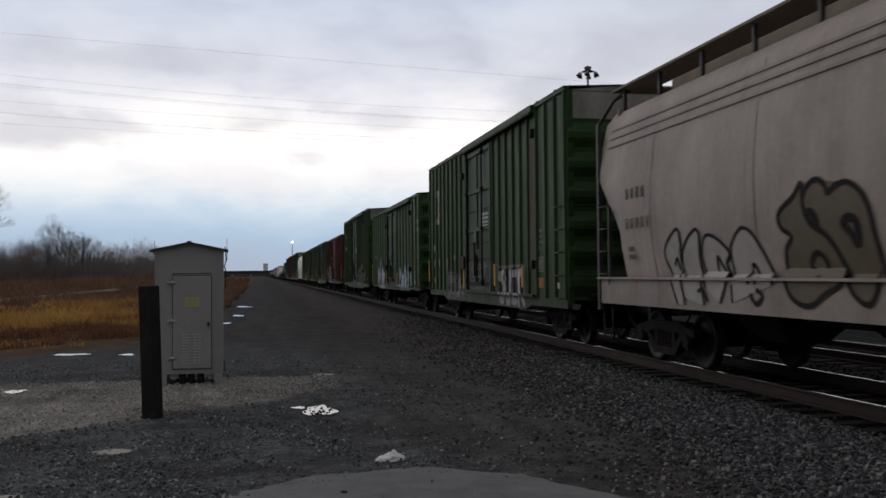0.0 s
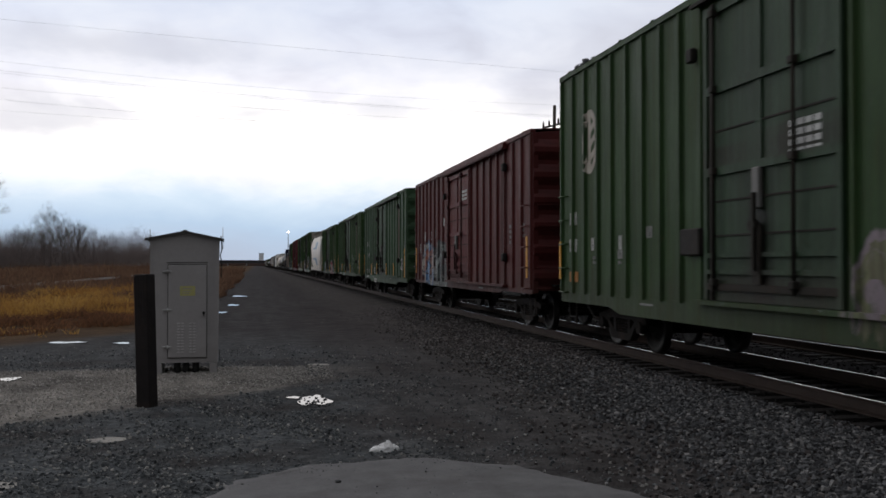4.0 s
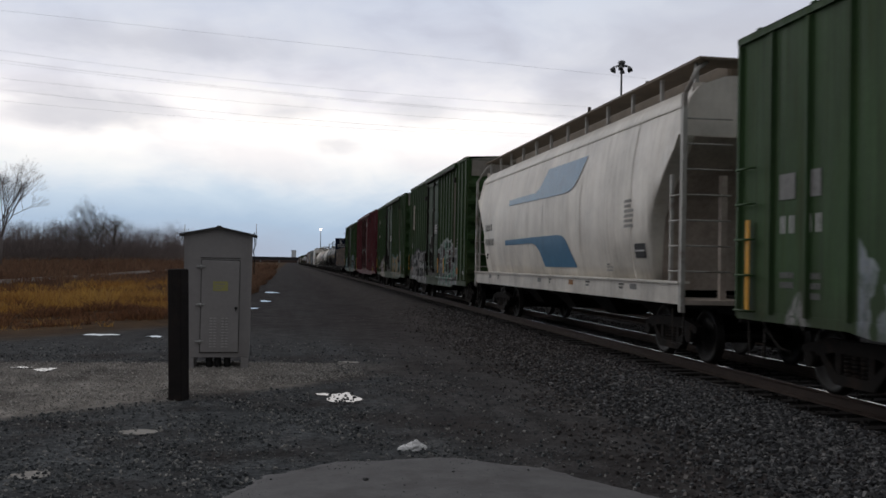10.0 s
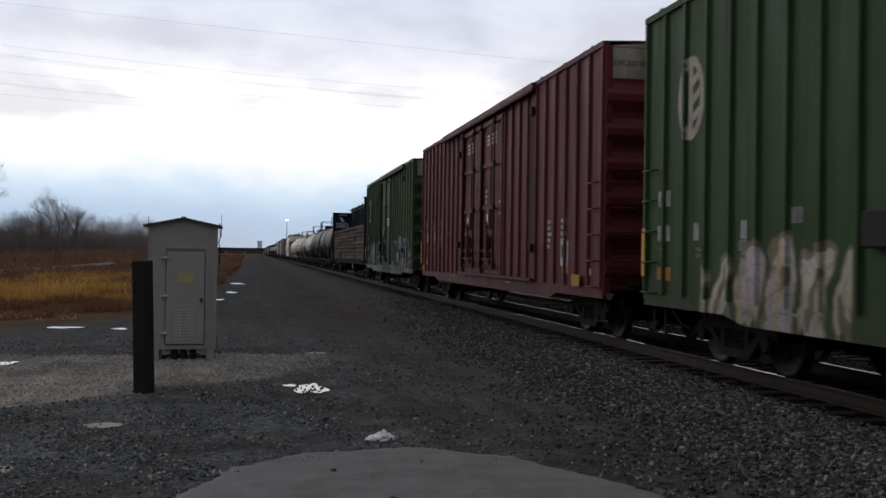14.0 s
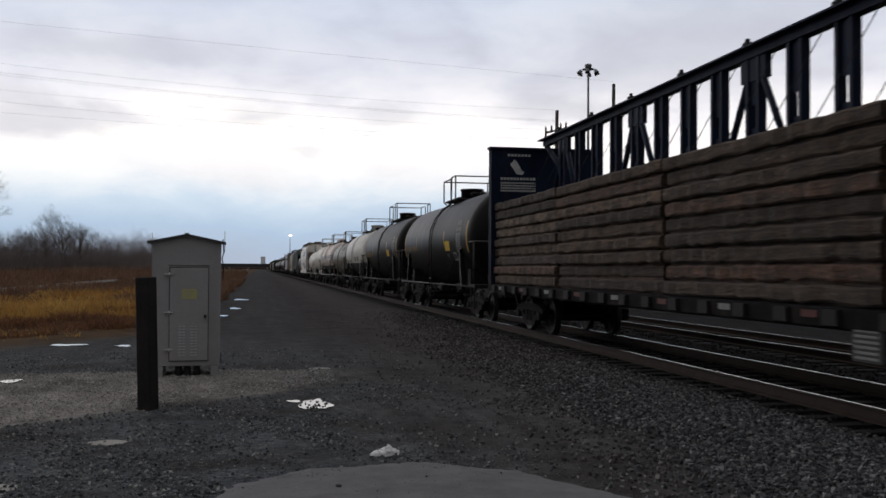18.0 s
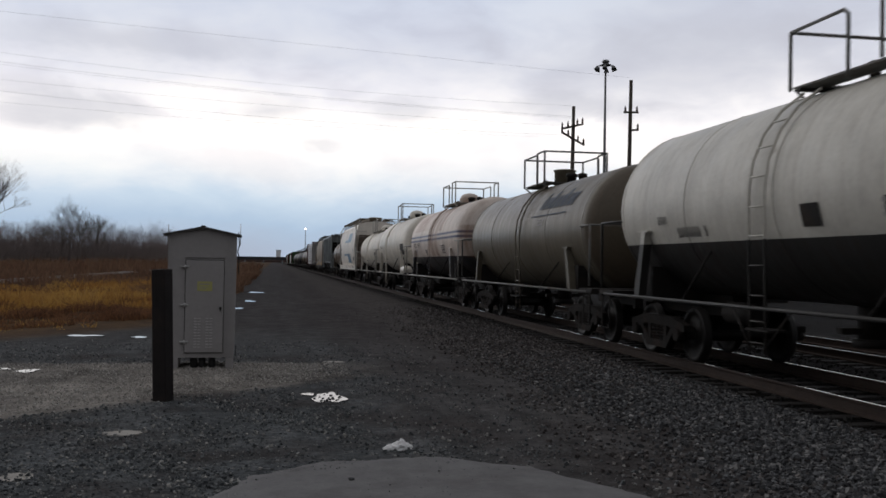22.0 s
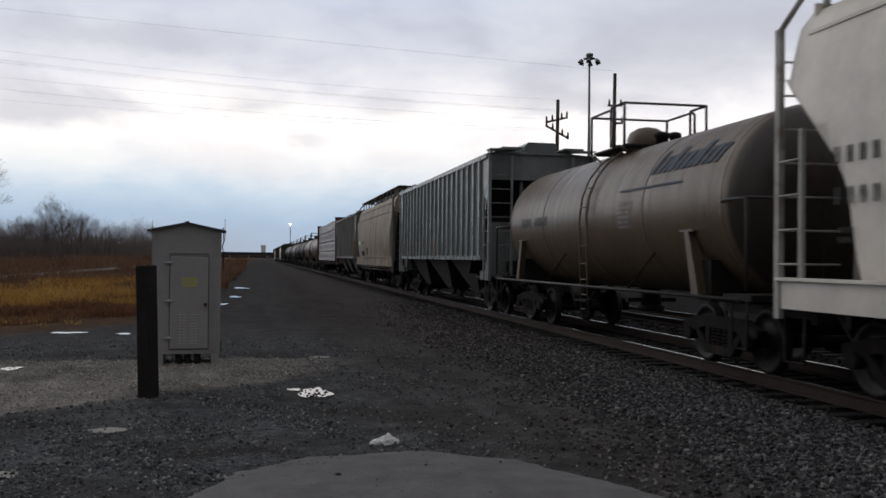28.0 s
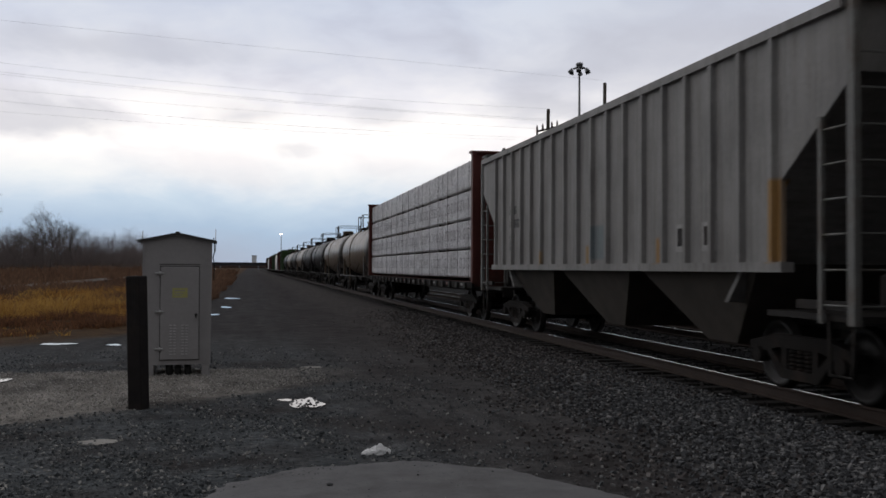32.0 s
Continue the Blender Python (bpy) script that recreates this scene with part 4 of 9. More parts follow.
def curved_hopper(q0, q1, mat, label, pipe, top=4.68, mark=None, seams=0, rack=None, sill_mat=None, sill=(0.98, 1.31), dark_end=None, cut=((0.28, 3.66), (0.45, 3.46), (0.92, 3.0), (1.2, 2.72), (1.42, 2.4), (1.5, 2.0), (1.53, 1.2))):
    """A covered hopper with smooth bulging sides."""
    car, L = car_at(q0, q1, "covered_hopper", label, "covered hopper")
    H = L / 2
    zs = [1.30, 1.55, 1.85, 2.2, 2.6, 3.0, 3.4, 3.75, 4.0, 4.15]
    scale = (top - 0.42) / 4.15
    def ring(y, low):
        r = [(skin_x(z), max(z * scale, low)) for z in zs] + [(1.22, top - 0.22), (0.8, top - 0.06), (0.0, top)]
        half = [(x if zz > low + 1e-6 or low < 1.31 * scale else x - 0.02, zz) for x, zz in r]
        pts = half + [(-x, z) for x, z in reversed(half[:-1])]
        return [(x, y, z) for x, z in pts]
    rings = []
    for y, low in [(-H + e, z) for e, z in cut] + [(-H * 0.5, 1.2), (0, 1.2), (H * 0.5, 1.2)] + [(H - e, z) for e, z in reversed(cut)]:
        rings.append(ring(y, low))
    body = part("body", S().loft(rings), mat, car)
    if seams:
        for i in range(seams):
            h_ = (4.0 - i * 0.15) if seams == 3 else (4.05 - i * 0.42)
            z = h_ * scale
            x = skin_x(h_)
            for k in (-1, 1):
                part("side_seam", S().box(*sorted((k * (x - 0.02), k * (x + 0.025))), -H + 0.5, H - 0.5, z - 0.02, z + 0.02), mat, car)
    for i in range(5):
        y = -H * 0.72 + i * H * 0.36
        for k in (-1, 1):
            pts = [(k * (skin_x(z) + 0.008), y, z * scale) for z in zs]
            sh = S()
            for p, q in zip(pts, pts[1:]):
                sh.add([(p[0], y - 0.025, p[2]), (p[0], y + 0.025, p[2]), (q[0], y + 0.025, q[2]), (q[0], y - 0.025, q[2])], [(0, 1, 2, 3)], True)
            part("weld_band", sh, mat, car)
    sm = sill_mat or mat
    for k in (-1, 1):
        a0, a1 = sorted((k * 1.50, k * 1.56))
        part("side_sill", S().box(a0, a1, -H + 0.12, H - 0.12, *sill), sm, car)
        b0, b1 = sorted((k * 1.42, k * 1.62))
        part("sill_flange", S().box(b0, b1, -H + 0.12, H - 0.12, sill[1], sill[1] + 0.035), sm, car)
        if sill[0] > 1.0:
            for z, w in ((1.06, 1.47), (0.93, 1.40)):
                part("train_line", S().tube([(k * w, -H + 1.5, z), (k * w, H - 1.5, z)], 0.03, 6), GRIMY_PIPE, car, "grimy pipe under the sill")
        # corner ladders
        for e in (-1, 1):
            y = e * (H - 0.12)
            part("ladder_post", S().box(*sorted((k * 1.52, k * 1.59)), y - 0.05, y + 0.05, 0.86, top - 0.4), pipe, car)
            part("ladder_post", S().box(*sorted((k * 1.52, k * 1.57)), y - e * 0.46 - 0.03, y - e * 0.46 + 0.03, 1.3, 3.05), pipe, car)
            part("roof_brace", S().tube([(k * 1.55, y, top - 0.42), (k * 1.3, y - e * 0.12, top + 0.02), (k * 1.0, y - e * 0.3, top + 0.22)], 0.035, 6), pipe, car)
            for i in range(7 if k < 0 else 0):
                z = 1.5 + i * 0.4
                part("rung", S().cyl((k * 1.56, y, z), (k * 0.75, y, z), 0.014, 5), pipe, car)
                if z < 3.0:
                    part("rung", S().cyl((k * 1.58, y, z), (k * 1.58, y - e * 0.46, z), 0.014, 5), pipe, car)
            part("stirrup_step", S().tube([(k * 1.5, y - 0.22 - e * 0.25, 0.9), (k * 1.5, y - 0.2 - e * 0.25, 0.36), (k * 1.5, y + 0.2 - e * 0.25, 0.36), (k * 1.5, y + 0.22 - e * 0.25, 0.9)], 0.016, 5), STEEL_DARK, car)
    for e in (-1, 1):
        y = e * (H - 0.42)
        de = dark_end or STEEL_DARK
        part("end_sheet", S().box(-1.3, 1.3, *sorted((y, y - e * 0.04)), 3.5, top - 0.15), mat, car)
        face = [(e * (H - d + 0.02), z - 0.02) for d, z in cut] + [(e * (H - d - 0.05), z) for d, z in reversed(cut)]
        part("slope_sheet", S().prism(face[::-1] if e > 0 else face, "x", -1.3, 1.3), de, car)
        part("end_deck", S().box(-1.5, 1.5, *sorted((e * (H - 0.05), e * (H - 1.7))), 0.98, 1.05), de, car)
        for x in (-0.72, 0.72):
            part("end_post", S().box(x - 0.05, x + 0.05, *sorted((e * (H - 0.42), e * (H - 0.52))), 1.05, 3.05), de, car)
    # running boards and hatches on the roof
    rk = rack or pipe
    for k in (-1, 1):
        board = part("running_board", S().box(*sorted((k * 0.72, k * 1.30)), -H + 0.15, H - 0.15, top + 0.17, top + 0.21), rk, car, "steel grating walkway")
        for i in range(12):
            y = -H + 0.5 + i * (L - 1.0) / 11
            part("board_bracket", S().box(*sorted((k * 1.16, k * 1.22)), y - 0.03, y + 0.03, top - 0.2, top + 0.17), pipe, board)
    for e in (-1, 1):
        part("running_board", S().box(-0.72, 0.72, *sorted((e * (H - 0.15), e * (H - 0.75))), top + 0.17, top + 0.21), rk, car)
    part("hatch_trough", S().cbox(-0.47, 0.47, -H + 0.85, H - 0.85, top - 0.04, top + 0.33, 0.05), rk, car, "long roof hatch coaming")
    for i in range(4):
        y = -H * 0.62 + i * H * 0.413
        part("hatch", S().cbox(-0.35, 0.35, y - 1.1, y + 1.1, top + 0.30, top + 0.40, 0.04), mat, car)
    # outlet gates
    for i in range(4):
        y = -H * 0.56 + i * H * 0.373
        if abs(y) < H - 2.9:
            part("outlet", S().loft([[(-1.0, y - 0.95, 1.25), (1.0, y - 0.95, 1.25), (1.0, y + 0.95, 1.25), (-1.0, y + 0.95, 1.25)], [(-0.3, y - 0.35, 0.5), (0.3, y - 0.35, 0.5), (0.3, y + 0.35, 0.5), (-0.3, y + 0.35, 0.5)]], smooth=False), STEEL_DARK, car)
    frame_sill(car, L)
    if mark:
        for y, z, rows, h in mark:
            marks(car, -skin_x(z / scale) - 0.012, y, z, rows, DARK_MARK if h > 0.065 else FAINT_MARK, h * 0.9, gap=1.2 if h > 0.12 else 0.74)
    for k in (-1, 1):
        truck(car, k * (H - 1.75))
    return car, H, scale


def decal(car, name, mat, cols, scale, out=0.012, label=""):
    """A painted shape that follows the hopper side: columns (y, low, high)."""
    s = S()
    n, m = 9, len(cols)
    heights = [[a + (b - a) * i / (n - 1) for i in range(n)] for _, a, b in cols]
    s.add([(-skin_x(z / scale) - out, c[0], z) for c, zs in zip(cols, heights) for z in zs],
          [(k * n + i, (k + 1) * n + i, (k + 1) * n + i + 1, k * n + i + 1) for k in range(m - 1) for i in range(n - 1)], True)
    return part(name, s, mat, car, label)


# bay colours hold the shade below the hopper body together with grime
SHADED_BAY = plain("shaded_bay_steel", (0.030, 0.031, 0.032), 0.75, 0.0, 0.35, 1.5, 0.003, (0.016, 0.015, 0.014))
GRIMY_SHADED = plain("grimy_shaded_steel", (0.064, 0.055, 0.047), 0.8, 0.0, 0.35, 1.5, 0.003, (0.04, 0.036, 0.032))


def ribbed_hopper(q0, q1, mat, label, pipe, top=4.4, ribs=18, low=1.6, closed=True):
    """A covered hopper with outside posts and sloping bays below."""
    car, L = car_at(q0, q1, "covered_hopper", label, "covered hopper")
    H, W = L / 2, 1.5
    inset = 0.95 if closed else 1.5
    cz = 3.40 if closed else 3.52
    cut = [(-H + 0.2, top - 0.1), (H - 0.2, top - 0.1), (H - 0.2, cz), (H - inset, low + (0.62 if closed else 0.98)), (H - inset, low), (-H + inset, low), (-H + inset, low + (0.62 if closed else 0.98)), (-H + 0.2, cz)]
    for k in (-1, 1):
        part("side_panel", S().prism(cut, "x", *sorted((k * W, k * (W - 0.06)))), mat, car)
        part("top_chord", S().box(*sorted((k * (W - 0.06), k * (W + 0.07))), -H + 0.25, H - 0.25, top - 0.12, top), mat, car)
        part("side_sill", S().box(*sorted((k * (W - 0.1), k * (W + 0.07))), -H + inset - 0.1, H - inset + 0.1, low - 0.1, low + 0.02), mat, car)
        for i in range(ribs):
            y = -H + inset + 0.15 + i * (L - 2 * inset - 0.3) / (ribs - 1)
            e = H - abs(y)
            zb = low if e > inset else max(low, 3.52 - (e - 0.2) / 2.0 * (3.52 - low - 0.28))
            r0, r1 = (k * W, k * (W + 0.065))
            part("rib", S().prism([(r0, y - 0.07), (r1, y - 0.04), (r1, y + 0.04), (r0, y + 0.07)] if k > 0 else [(r1, y - 0.04), (r0, y - 0.07), (r0, y + 0.07), (r1, y + 0.04)], "z", zb, top - 0.1), mat, car)
        for e in (-1, 1):
            y = e * (H - 0.15)
            part("corner_post", S().box(*sorted((k * 1.45, k * 1.53)), y - 0.06, y + 0.06, 0.95, top - 0.05), pipe, car)
            part("ladder_post", S().box(*sorted((k * 1.48, k * 1.53)), y - e * 0.55 - 0.03, y - e * 0.55 + 0.03, 0.95, top - 1.2), pipe, car)
            part("ladder_post", S().box(*sorted((k * 0.84, k * 0.9)), y - 0.03, y + 0.03, 1.05, top - 0.05), pipe, car)
            for i in range(8 if k < 0 else 0):
                z = 1.15 + i * 0.38
                part("rung", S().cyl((k * 1.5, y, z), (k * 0.87, y, z), 0.014, 5), pipe, car)
                if z < top - 1.3:
                    part("rung", S().cyl((k * 1.5, y, z), (k * 1.5, y - e * 0.55, z), 0.014, 5), pipe, car)
            part("end_sill_plate", S().box(*sorted((k * 1.44, k * 1.5)), *sorted((e * (H - 0.1), e * (H - (1.15 if closed else 1.2)))), 0.95 if closed else 1.1, 1.2), mat if closed else STEEL_DARK, car)
            part("stirrup_step", S().tube([(k * 1.47, y - 0.22 - e * 0.25, 0.98), (k * 1.47, y - 0.2 - e * 0.25, 0.4), (k * 1.47, y + 0.2 - e * 0.25, 0.4), (k * 1.47, y + 0.22 - e * 0.25, 0.98)], 0.018, 5), STEEL_DARK, car)
    for e in (-1, 1):
        # closed ends: slope sheet coloured dark to imitate the shade of the recess
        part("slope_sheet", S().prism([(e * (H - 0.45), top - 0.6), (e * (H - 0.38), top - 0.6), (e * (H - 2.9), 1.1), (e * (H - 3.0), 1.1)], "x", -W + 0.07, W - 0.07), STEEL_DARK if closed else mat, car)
        part("end_sheet", S().box(-W + 0.06, W - 0.06, *sorted((e * (H - 0.37), e * (H - 0.42))), top - (0.70 if closed else 0.75), top), mat, car)
        part("end_deck", S().box(-1.45, 1.45, *sorted((e * (H - 0.05), e * (H - 1.9))), 0.98, 1.05), STEEL_DARK, car)
        if closed:
            part("end_bulkhead", S().prism([(e * (H - 0.55), 1.05), (e * (H - 0.55), 2.55), (e * (H - 1.3), 2.55), (e * (H - 1.3), 1.05)][::-1 if e > 0 else 1], "x", -1.38, 1.38), mat, car, "flat panel closing the car end")
            # added dark sheet, put in for the shade of the open recess
            part("recess_shade", S().box(-1.40, 1.40, *sorted((e * (H - 1.32), e * (H - 1.36))), 2.4, top - 0.55), STEEL_DARK, car, "dark sheet standing in for the shade behind the end posts")
            part("end_grab_iron", S().tube([(-0.55, e * (H - 0.50), 2.1), (-0.55, e * (H - 0.36), 2.65), (-0.4, e * (H - 0.34), 2.8), (0.5, e * (H - 0.34), 2.8)], 0.018, 5), pipe, car)
        part("end_gear", S().cbox(-0.9, -0.5, *sorted((e * (H - 0.3), e * (H - 0.58))), 1.1, 1.5, 0.04).cyl((-0.3, e * (H - 0.45), 1.25), (0.5, e * (H - 0.45), 1.25), 0.13, 10).tube([(-0.9, e * (H - 0.4), 1.12), (-0.2, e * (H - 0.25), 1.12), (0.9, e * (H - 0.3), 1.2)], 0.03, 5), STEEL_DARK, car, "dark brake gear on the end deck")
        for x in (-0.5, 0.5):
            part("end_post", S().box(x - 0.04, x + 0.04, *sorted((e * (H - 0.5), e * (H - 0.58))), 2.4, top - 0.6), mat, car)
    part("roof", S().prism([(-W - 0.05, top), (W + 0.05, top), (0, top + 0.1)], "y", -H + 0.3, H - 0.3), mat, car)
    for k in (-1, 1):
        part("running_board", S().box(*sorted((k * 0.6, k * 1.15)), -H + 0.1, H - 0.1, top + 0.14, top + 0.18), pipe, car, "steel grating walkway")
    for e in (-1, 1):
        for x0, x1 in ((-1.5, -0.75), (0.75, 1.5)):
            part("running_board", S().box(x0, x1, *sorted((e * (H - 0.05), e * (H - 0.55))), top + 0.10, top + 0.125), pipe, car)
            part("board_bracket", S().box(x0 + 0.03, x0 + 0.07, *sorted((e * (H - 0.12), e * (H - 0.5))), top + 0.0, top + 0.10), pipe, car)
    for e in (-1, 1):
        part("hatch", S().prism([(-0.40, top + 0.06), (0.40, top + 0.06), (0.46, top + 0.24), (0.36, top + 0.34), (-0.36, top + 0.34), (-0.46, top + 0.24)], "y", *sorted((e * (H - 0.30), e * (H - 1.25)))), mat, car)
    for i in range(5):
        y = -H * 0.7 + i * H * 0.35
        part("hatch", S().cbox(-0.4, 0.4, y - 0.8, y + 0.8, top + 0.05, top + 0.3, 0.05), mat, car)
    # hopper bays
    n = 3
    for i in range(n):
        y = -H * 0.5 + i * H * 0.5
        part("hopper_bay", S().loft([[(-W + 0.08, y - 1.9, low), (W - 0.08, y - 1.9, low), (W - 0.08, y + 1.9, low), (-W + 0.08, y + 1.9, low)], [(-0.9, y - 0.42, 0.5), (0.9, y - 0.42, 0.5), (0.9, y + 0.42, 0.5), (-0.9, y + 0.42, 0.5)]], smooth=False), (SHADED_BAY if closed else GRIMY_SHADED), car, "sloping hopper bay with grime and shade in its colour")
    frame_sill(car, L)
    if closed:
        for y, n in ((2.0, 1), (2.75, 2), (3.55, 2), (4.3, 2), (5.1, 1)):
            marks(car, -W - 0.012, H - y, 2.78, (n,), GREY_MARK, 0.2)
        for y in (2.75, 3.55, 4.3):
            marks(car, -W - 0.012, H - y, 2.2, (5, 5, 4), GREY_MARK, 0.07)
    else:
        marks(car, -W - 0.012, H - 2.9, 3.0, (4, 6), DARK_MARK, 0.2)
        marks(car, -W - 0.012, H - 2.9, 2.3, (6, 6, 5), DARK_MARK, 0.08)
    for k in (-1, 1):
        truck(car, k * (H - 1.85))
    return car, H


SHIFT = [0.0]


def tank_car(q0, q1, mat, label, pipe, R=1.45, zc=2.52, dome="box", deck=(2.65, 0.0), bonnet=1.2, ladder=1.0, rail_mat=None, belts=True, fine=True, off=0.0, wide=0.40):
    """A tank car: shell with domed heads, top platform with railing, side rails."""
    car, L = car_at(q0, q1, "tank_car", label, "tank car")
    SHIFT[0] = off
    deck, bonnet, ladder = (deck[0] - off, deck[1] - off), bonnet - off, ladder - off
    H = L / 2
    n = 36
    hl = H - 0.42
    prof = [(-hl + 0.62 * (1 - math.sin(math.pi / 2 * (1 - i / 7))), max(0.02, R * math.cos(math.pi / 2 * (1 - i / 7)))) for i in range(8)]
    prof += [(-p, r) for p, r in reversed(prof)]
    part("tank_shell", S().lathe(prof, "y", n, (0, 0, zc)), mat, car)
    if belts:
        for y in (-hl + 0.66, -hl * 0.45, 0.0, hl * 0.45, hl - 0.66):
            part("weld_ring", S().lathe([(y - 0.03, R - 0.004), (y - 0.02, R + 0.008), (y + 0.02, R + 0.008), (y + 0.03, R - 0.004)], "y", n, (0, 0, zc)), mat, car)
    zt = zc + R
    # platform and railing round the fittings: one open frame at each end of the platform
    pb, pa = deck
    rm = rail_mat or pipe
    for x0, x1, y0, y1 in ((-0.78, -0.42, pa, pb), (0.42, 0.78, pa, pb), (-0.42, 0.42, pa, pa + 0.3), (-0.42, 0.42, pb - 0.3, pb)):
        part("top_platform", S().box(x0, x1, y0, y1, zt - 0.02, zt + 0.005), rm, car, "grated walkway round the fittings")
    for y in (pa + 0.1, pb - 0.16):
        part("platform_support", S().box(-0.78, 0.78, y, y + 0.05, zt - 0.07, zt - 0.02).tube([(-0.83, y + 0.03, zt - 0.05), (-0.5, y + 0.03, zt - 0.32)], 0.02, 5).tube([(0.83, y + 0.03, zt - 0.05), (0.5, y + 0.03, zt - 0.32)], 0.02, 5), pipe, car)
    for y, leg in ((pb, -1.3), (pa, 0.7)):
        zr = zt + (0.74 if leg < 0 else 0.78)
        part("railing_bar", S().tube([(-0.82, y, zr), (0.85, y, zr)], 0.024, 6), rm, car)
        for x in (-0.82, 0.85):
            part("railing_bar", S().tube([(x, y, zr), (x, y + leg * 0.93, zr + 0.0), (x, y + leg, zr - 0.07), (x, y + leg, zt - (0.1 if leg < 0 else 0.0))], 0.024, 6), rm, car)
            part("railing_post", S().cyl((x, y, zt - 0.05), (x, y, zr), 0.026, 6), rm, car)
    if dome == "box":
        part("manway_bonnet", S().lathe([(zt - 0.1, wide), (zt + 0.33, wide), (zt + 0.37, wide + 0.04), (zt + 0.40, wide + 0.02), (zt + 0.42, wide / 2)], "z", 18, (0, bonnet, 0)), mat, car)
    else:
        part("manway_bonnet", S().lathe([(zt - 0.1, 0.40), (zt + 0.2, 0.40), (zt + 0.34, 0.34), (zt + 0.42, 0.20), (zt + 0.45, 0.04)], "z", 18, (0, bonnet, 0)), mat, car)
    for vx, vy, vr, vh in ((0.25, bonnet - 0.75, 0.1, 0.24), (-0.12, bonnet - 1.0, 0.12, 0.2), (0.1, bonnet + 0.62, 0.09, 0.2), (-0.3, bonnet + 0.75, 0.07, 0.15)):
        part("valve", S().lathe([(zt - 0.08, vr), (zt + vh * 0.6, vr), (zt + vh * 0.65, vr * 1.3), (zt + vh, vr * 1.25), (zt + vh + 0.03, vr * 0.4)], "z", 9, (vx, vy, 0)), STEEL_DARK, car)
    # ladders to the platform, side rails, saddles
    for k in (-1, 1):
        y = ladder
        arc = [(k * (R + 0.09) * math.cos(a), zc + (R + 0.09) * math.sin(a)) for a in [radians(d) for d in (0, 15, 30, 45, 60)]]
        low = [(k * (R + 0.05), 0.45), (k * (R + 0.06), 1.0), (k * (R + 0.08), zc - 0.75)]
        for d in (-0.2, 0.2):
            part("ladder_rail", S().tube([(x, y + d, z) for x, z in low + arc], 0.02, 5), mat, car)
        pts = low + arc
        for p, q in (zip(pts, pts[1:]) if k < 0 and fine else ()):
            for u in ((0.25, 0.75) if abs(q[1] - p[1]) > 0.45 else (0.5,)):
                part("rung", S().cyl((p[0] + (q[0] - p[0]) * u, y - 0.2, p[1] + (q[1] - p[1]) * u), (p[0] + (q[0] - p[0]) * u, y + 0.2, p[1] + (q[1] - p[1]) * u), 0.013, 5), mat, car)
        part("side_rail", S().tube([(k * 1.5, -H + 0.3, 1.03), (k * 1.5, H - 0.3, 1.03)], 0.027, 6), pipe, car)
        part("ladder_step", S().box(*sorted((k * 1.52, k * 1.25)), ladder - 0.3, ladder + 0.3, 0.74, 0.77), STEEL_DARK, car)
        for d in (-1, 1):
            part("ladder_brace", S().tube([(k * 1.5, ladder + d * 0.22, 0.55), (k * 1.46, ladder + d * 0.75, 1.03)], 0.016, 5), STEEL_DARK, car)
            part("rail_stay", S().tube([(k * 1.5, ladder + d * 2.3, 1.03), (k * (R * 0.86), ladder + d * 2.3 - 0.45, zc - R * 0.5)], 0.02, 5), STEEL_DARK, car)
        for e in (-1, 1):
            ye = e * (H - 0.15)
            part("end_handrail", S().tube([(k * 1.5, ye, 1.15), (k * 1.5, ye, 2.35), (k * 1.5, ye - e * 0.6, 2.35), (k * 1.36, ye - e * 0.95, 2.35)], 0.022, 6).tube([(k * 1.5, ye, 2.35), (k * 0.4, ye, 2.35), (k * 0.4, ye, 1.15)], 0.022, 6), pipe, car)
            part("saddle", S().prism([(e * (H - 1.92), 1.05), (e * (H - 1.70), 1.05), (e * (H - 2.02), zc - 0.40), (e * (H - 2.17), zc - 0.40)] if e > 0 else [(e * (H - 1.70), 1.05), (e * (H - 1.92), 1.05), (e * (H - 2.17), zc - 0.40), (e * (H - 2.02), zc - 0.40)], "x", *sorted((k * (R - 0.12), k * (R + 0.02)))).box(*sorted((k * (R - 0.3), k * (R + 0.03))), *sorted((e * (H - 1.9), e * (H - 2.3))), zc - 0.40, zc - 0.37), mat, car)
            part("stirrup_step", S().tube([(k * 1.48, ye - 0.2 - e * 0.2, 1.05), (k * 1.48, ye - 0.2 - e * 0.2, 0.4), (k * 1.48, ye + 0.2 - e * 0.2, 0.4), (k * 1.48, ye + 0.2 - e * 0.2, 1.05)], 0.017, 5), STEEL_DARK, car)
    for e in (-1, 1):
        part("end_platform", S().box(-1.5, 1.5, *sorted((e * (H - 0.02), e * (H - 0.75))), 1.02, 1.1), STEEL_DARK, car)
        part("stub_sill", S().box(-0.3, 0.3, *sorted((e * H, e * (H - 3.0))), 0.75, 1.2), STEEL_DARK, car)
        part("cradle", S().box(-1.25, 1.25, *sorted((e * (H - 1.6), e * (H - 2.0))), 0.95, 1.55), STEEL_DARK, car)
        coupler(car, e * H, e)
    part("bottom_outlet", S().cyl((0, 0, 0.62), (0, 0, zc - R + 0.1), 0.2, 12).cyl((0, 0, 0.55), (0, 0, 0.66), 0.27, 12).box(-0.5, 0.5, -0.06, 0.06, 0.72, 0.8), STEEL_DARK, car)
    part("brake_pipe", S().tube([(-0.4, -H + 1, 0.95), (-0.4, H - 1, 0.95)], 0.03, 5).cyl((-0.5, 2.0, 0.85), (-0.5, 2.9, 0.85), 0.17, 10), STEEL_DARK, car)
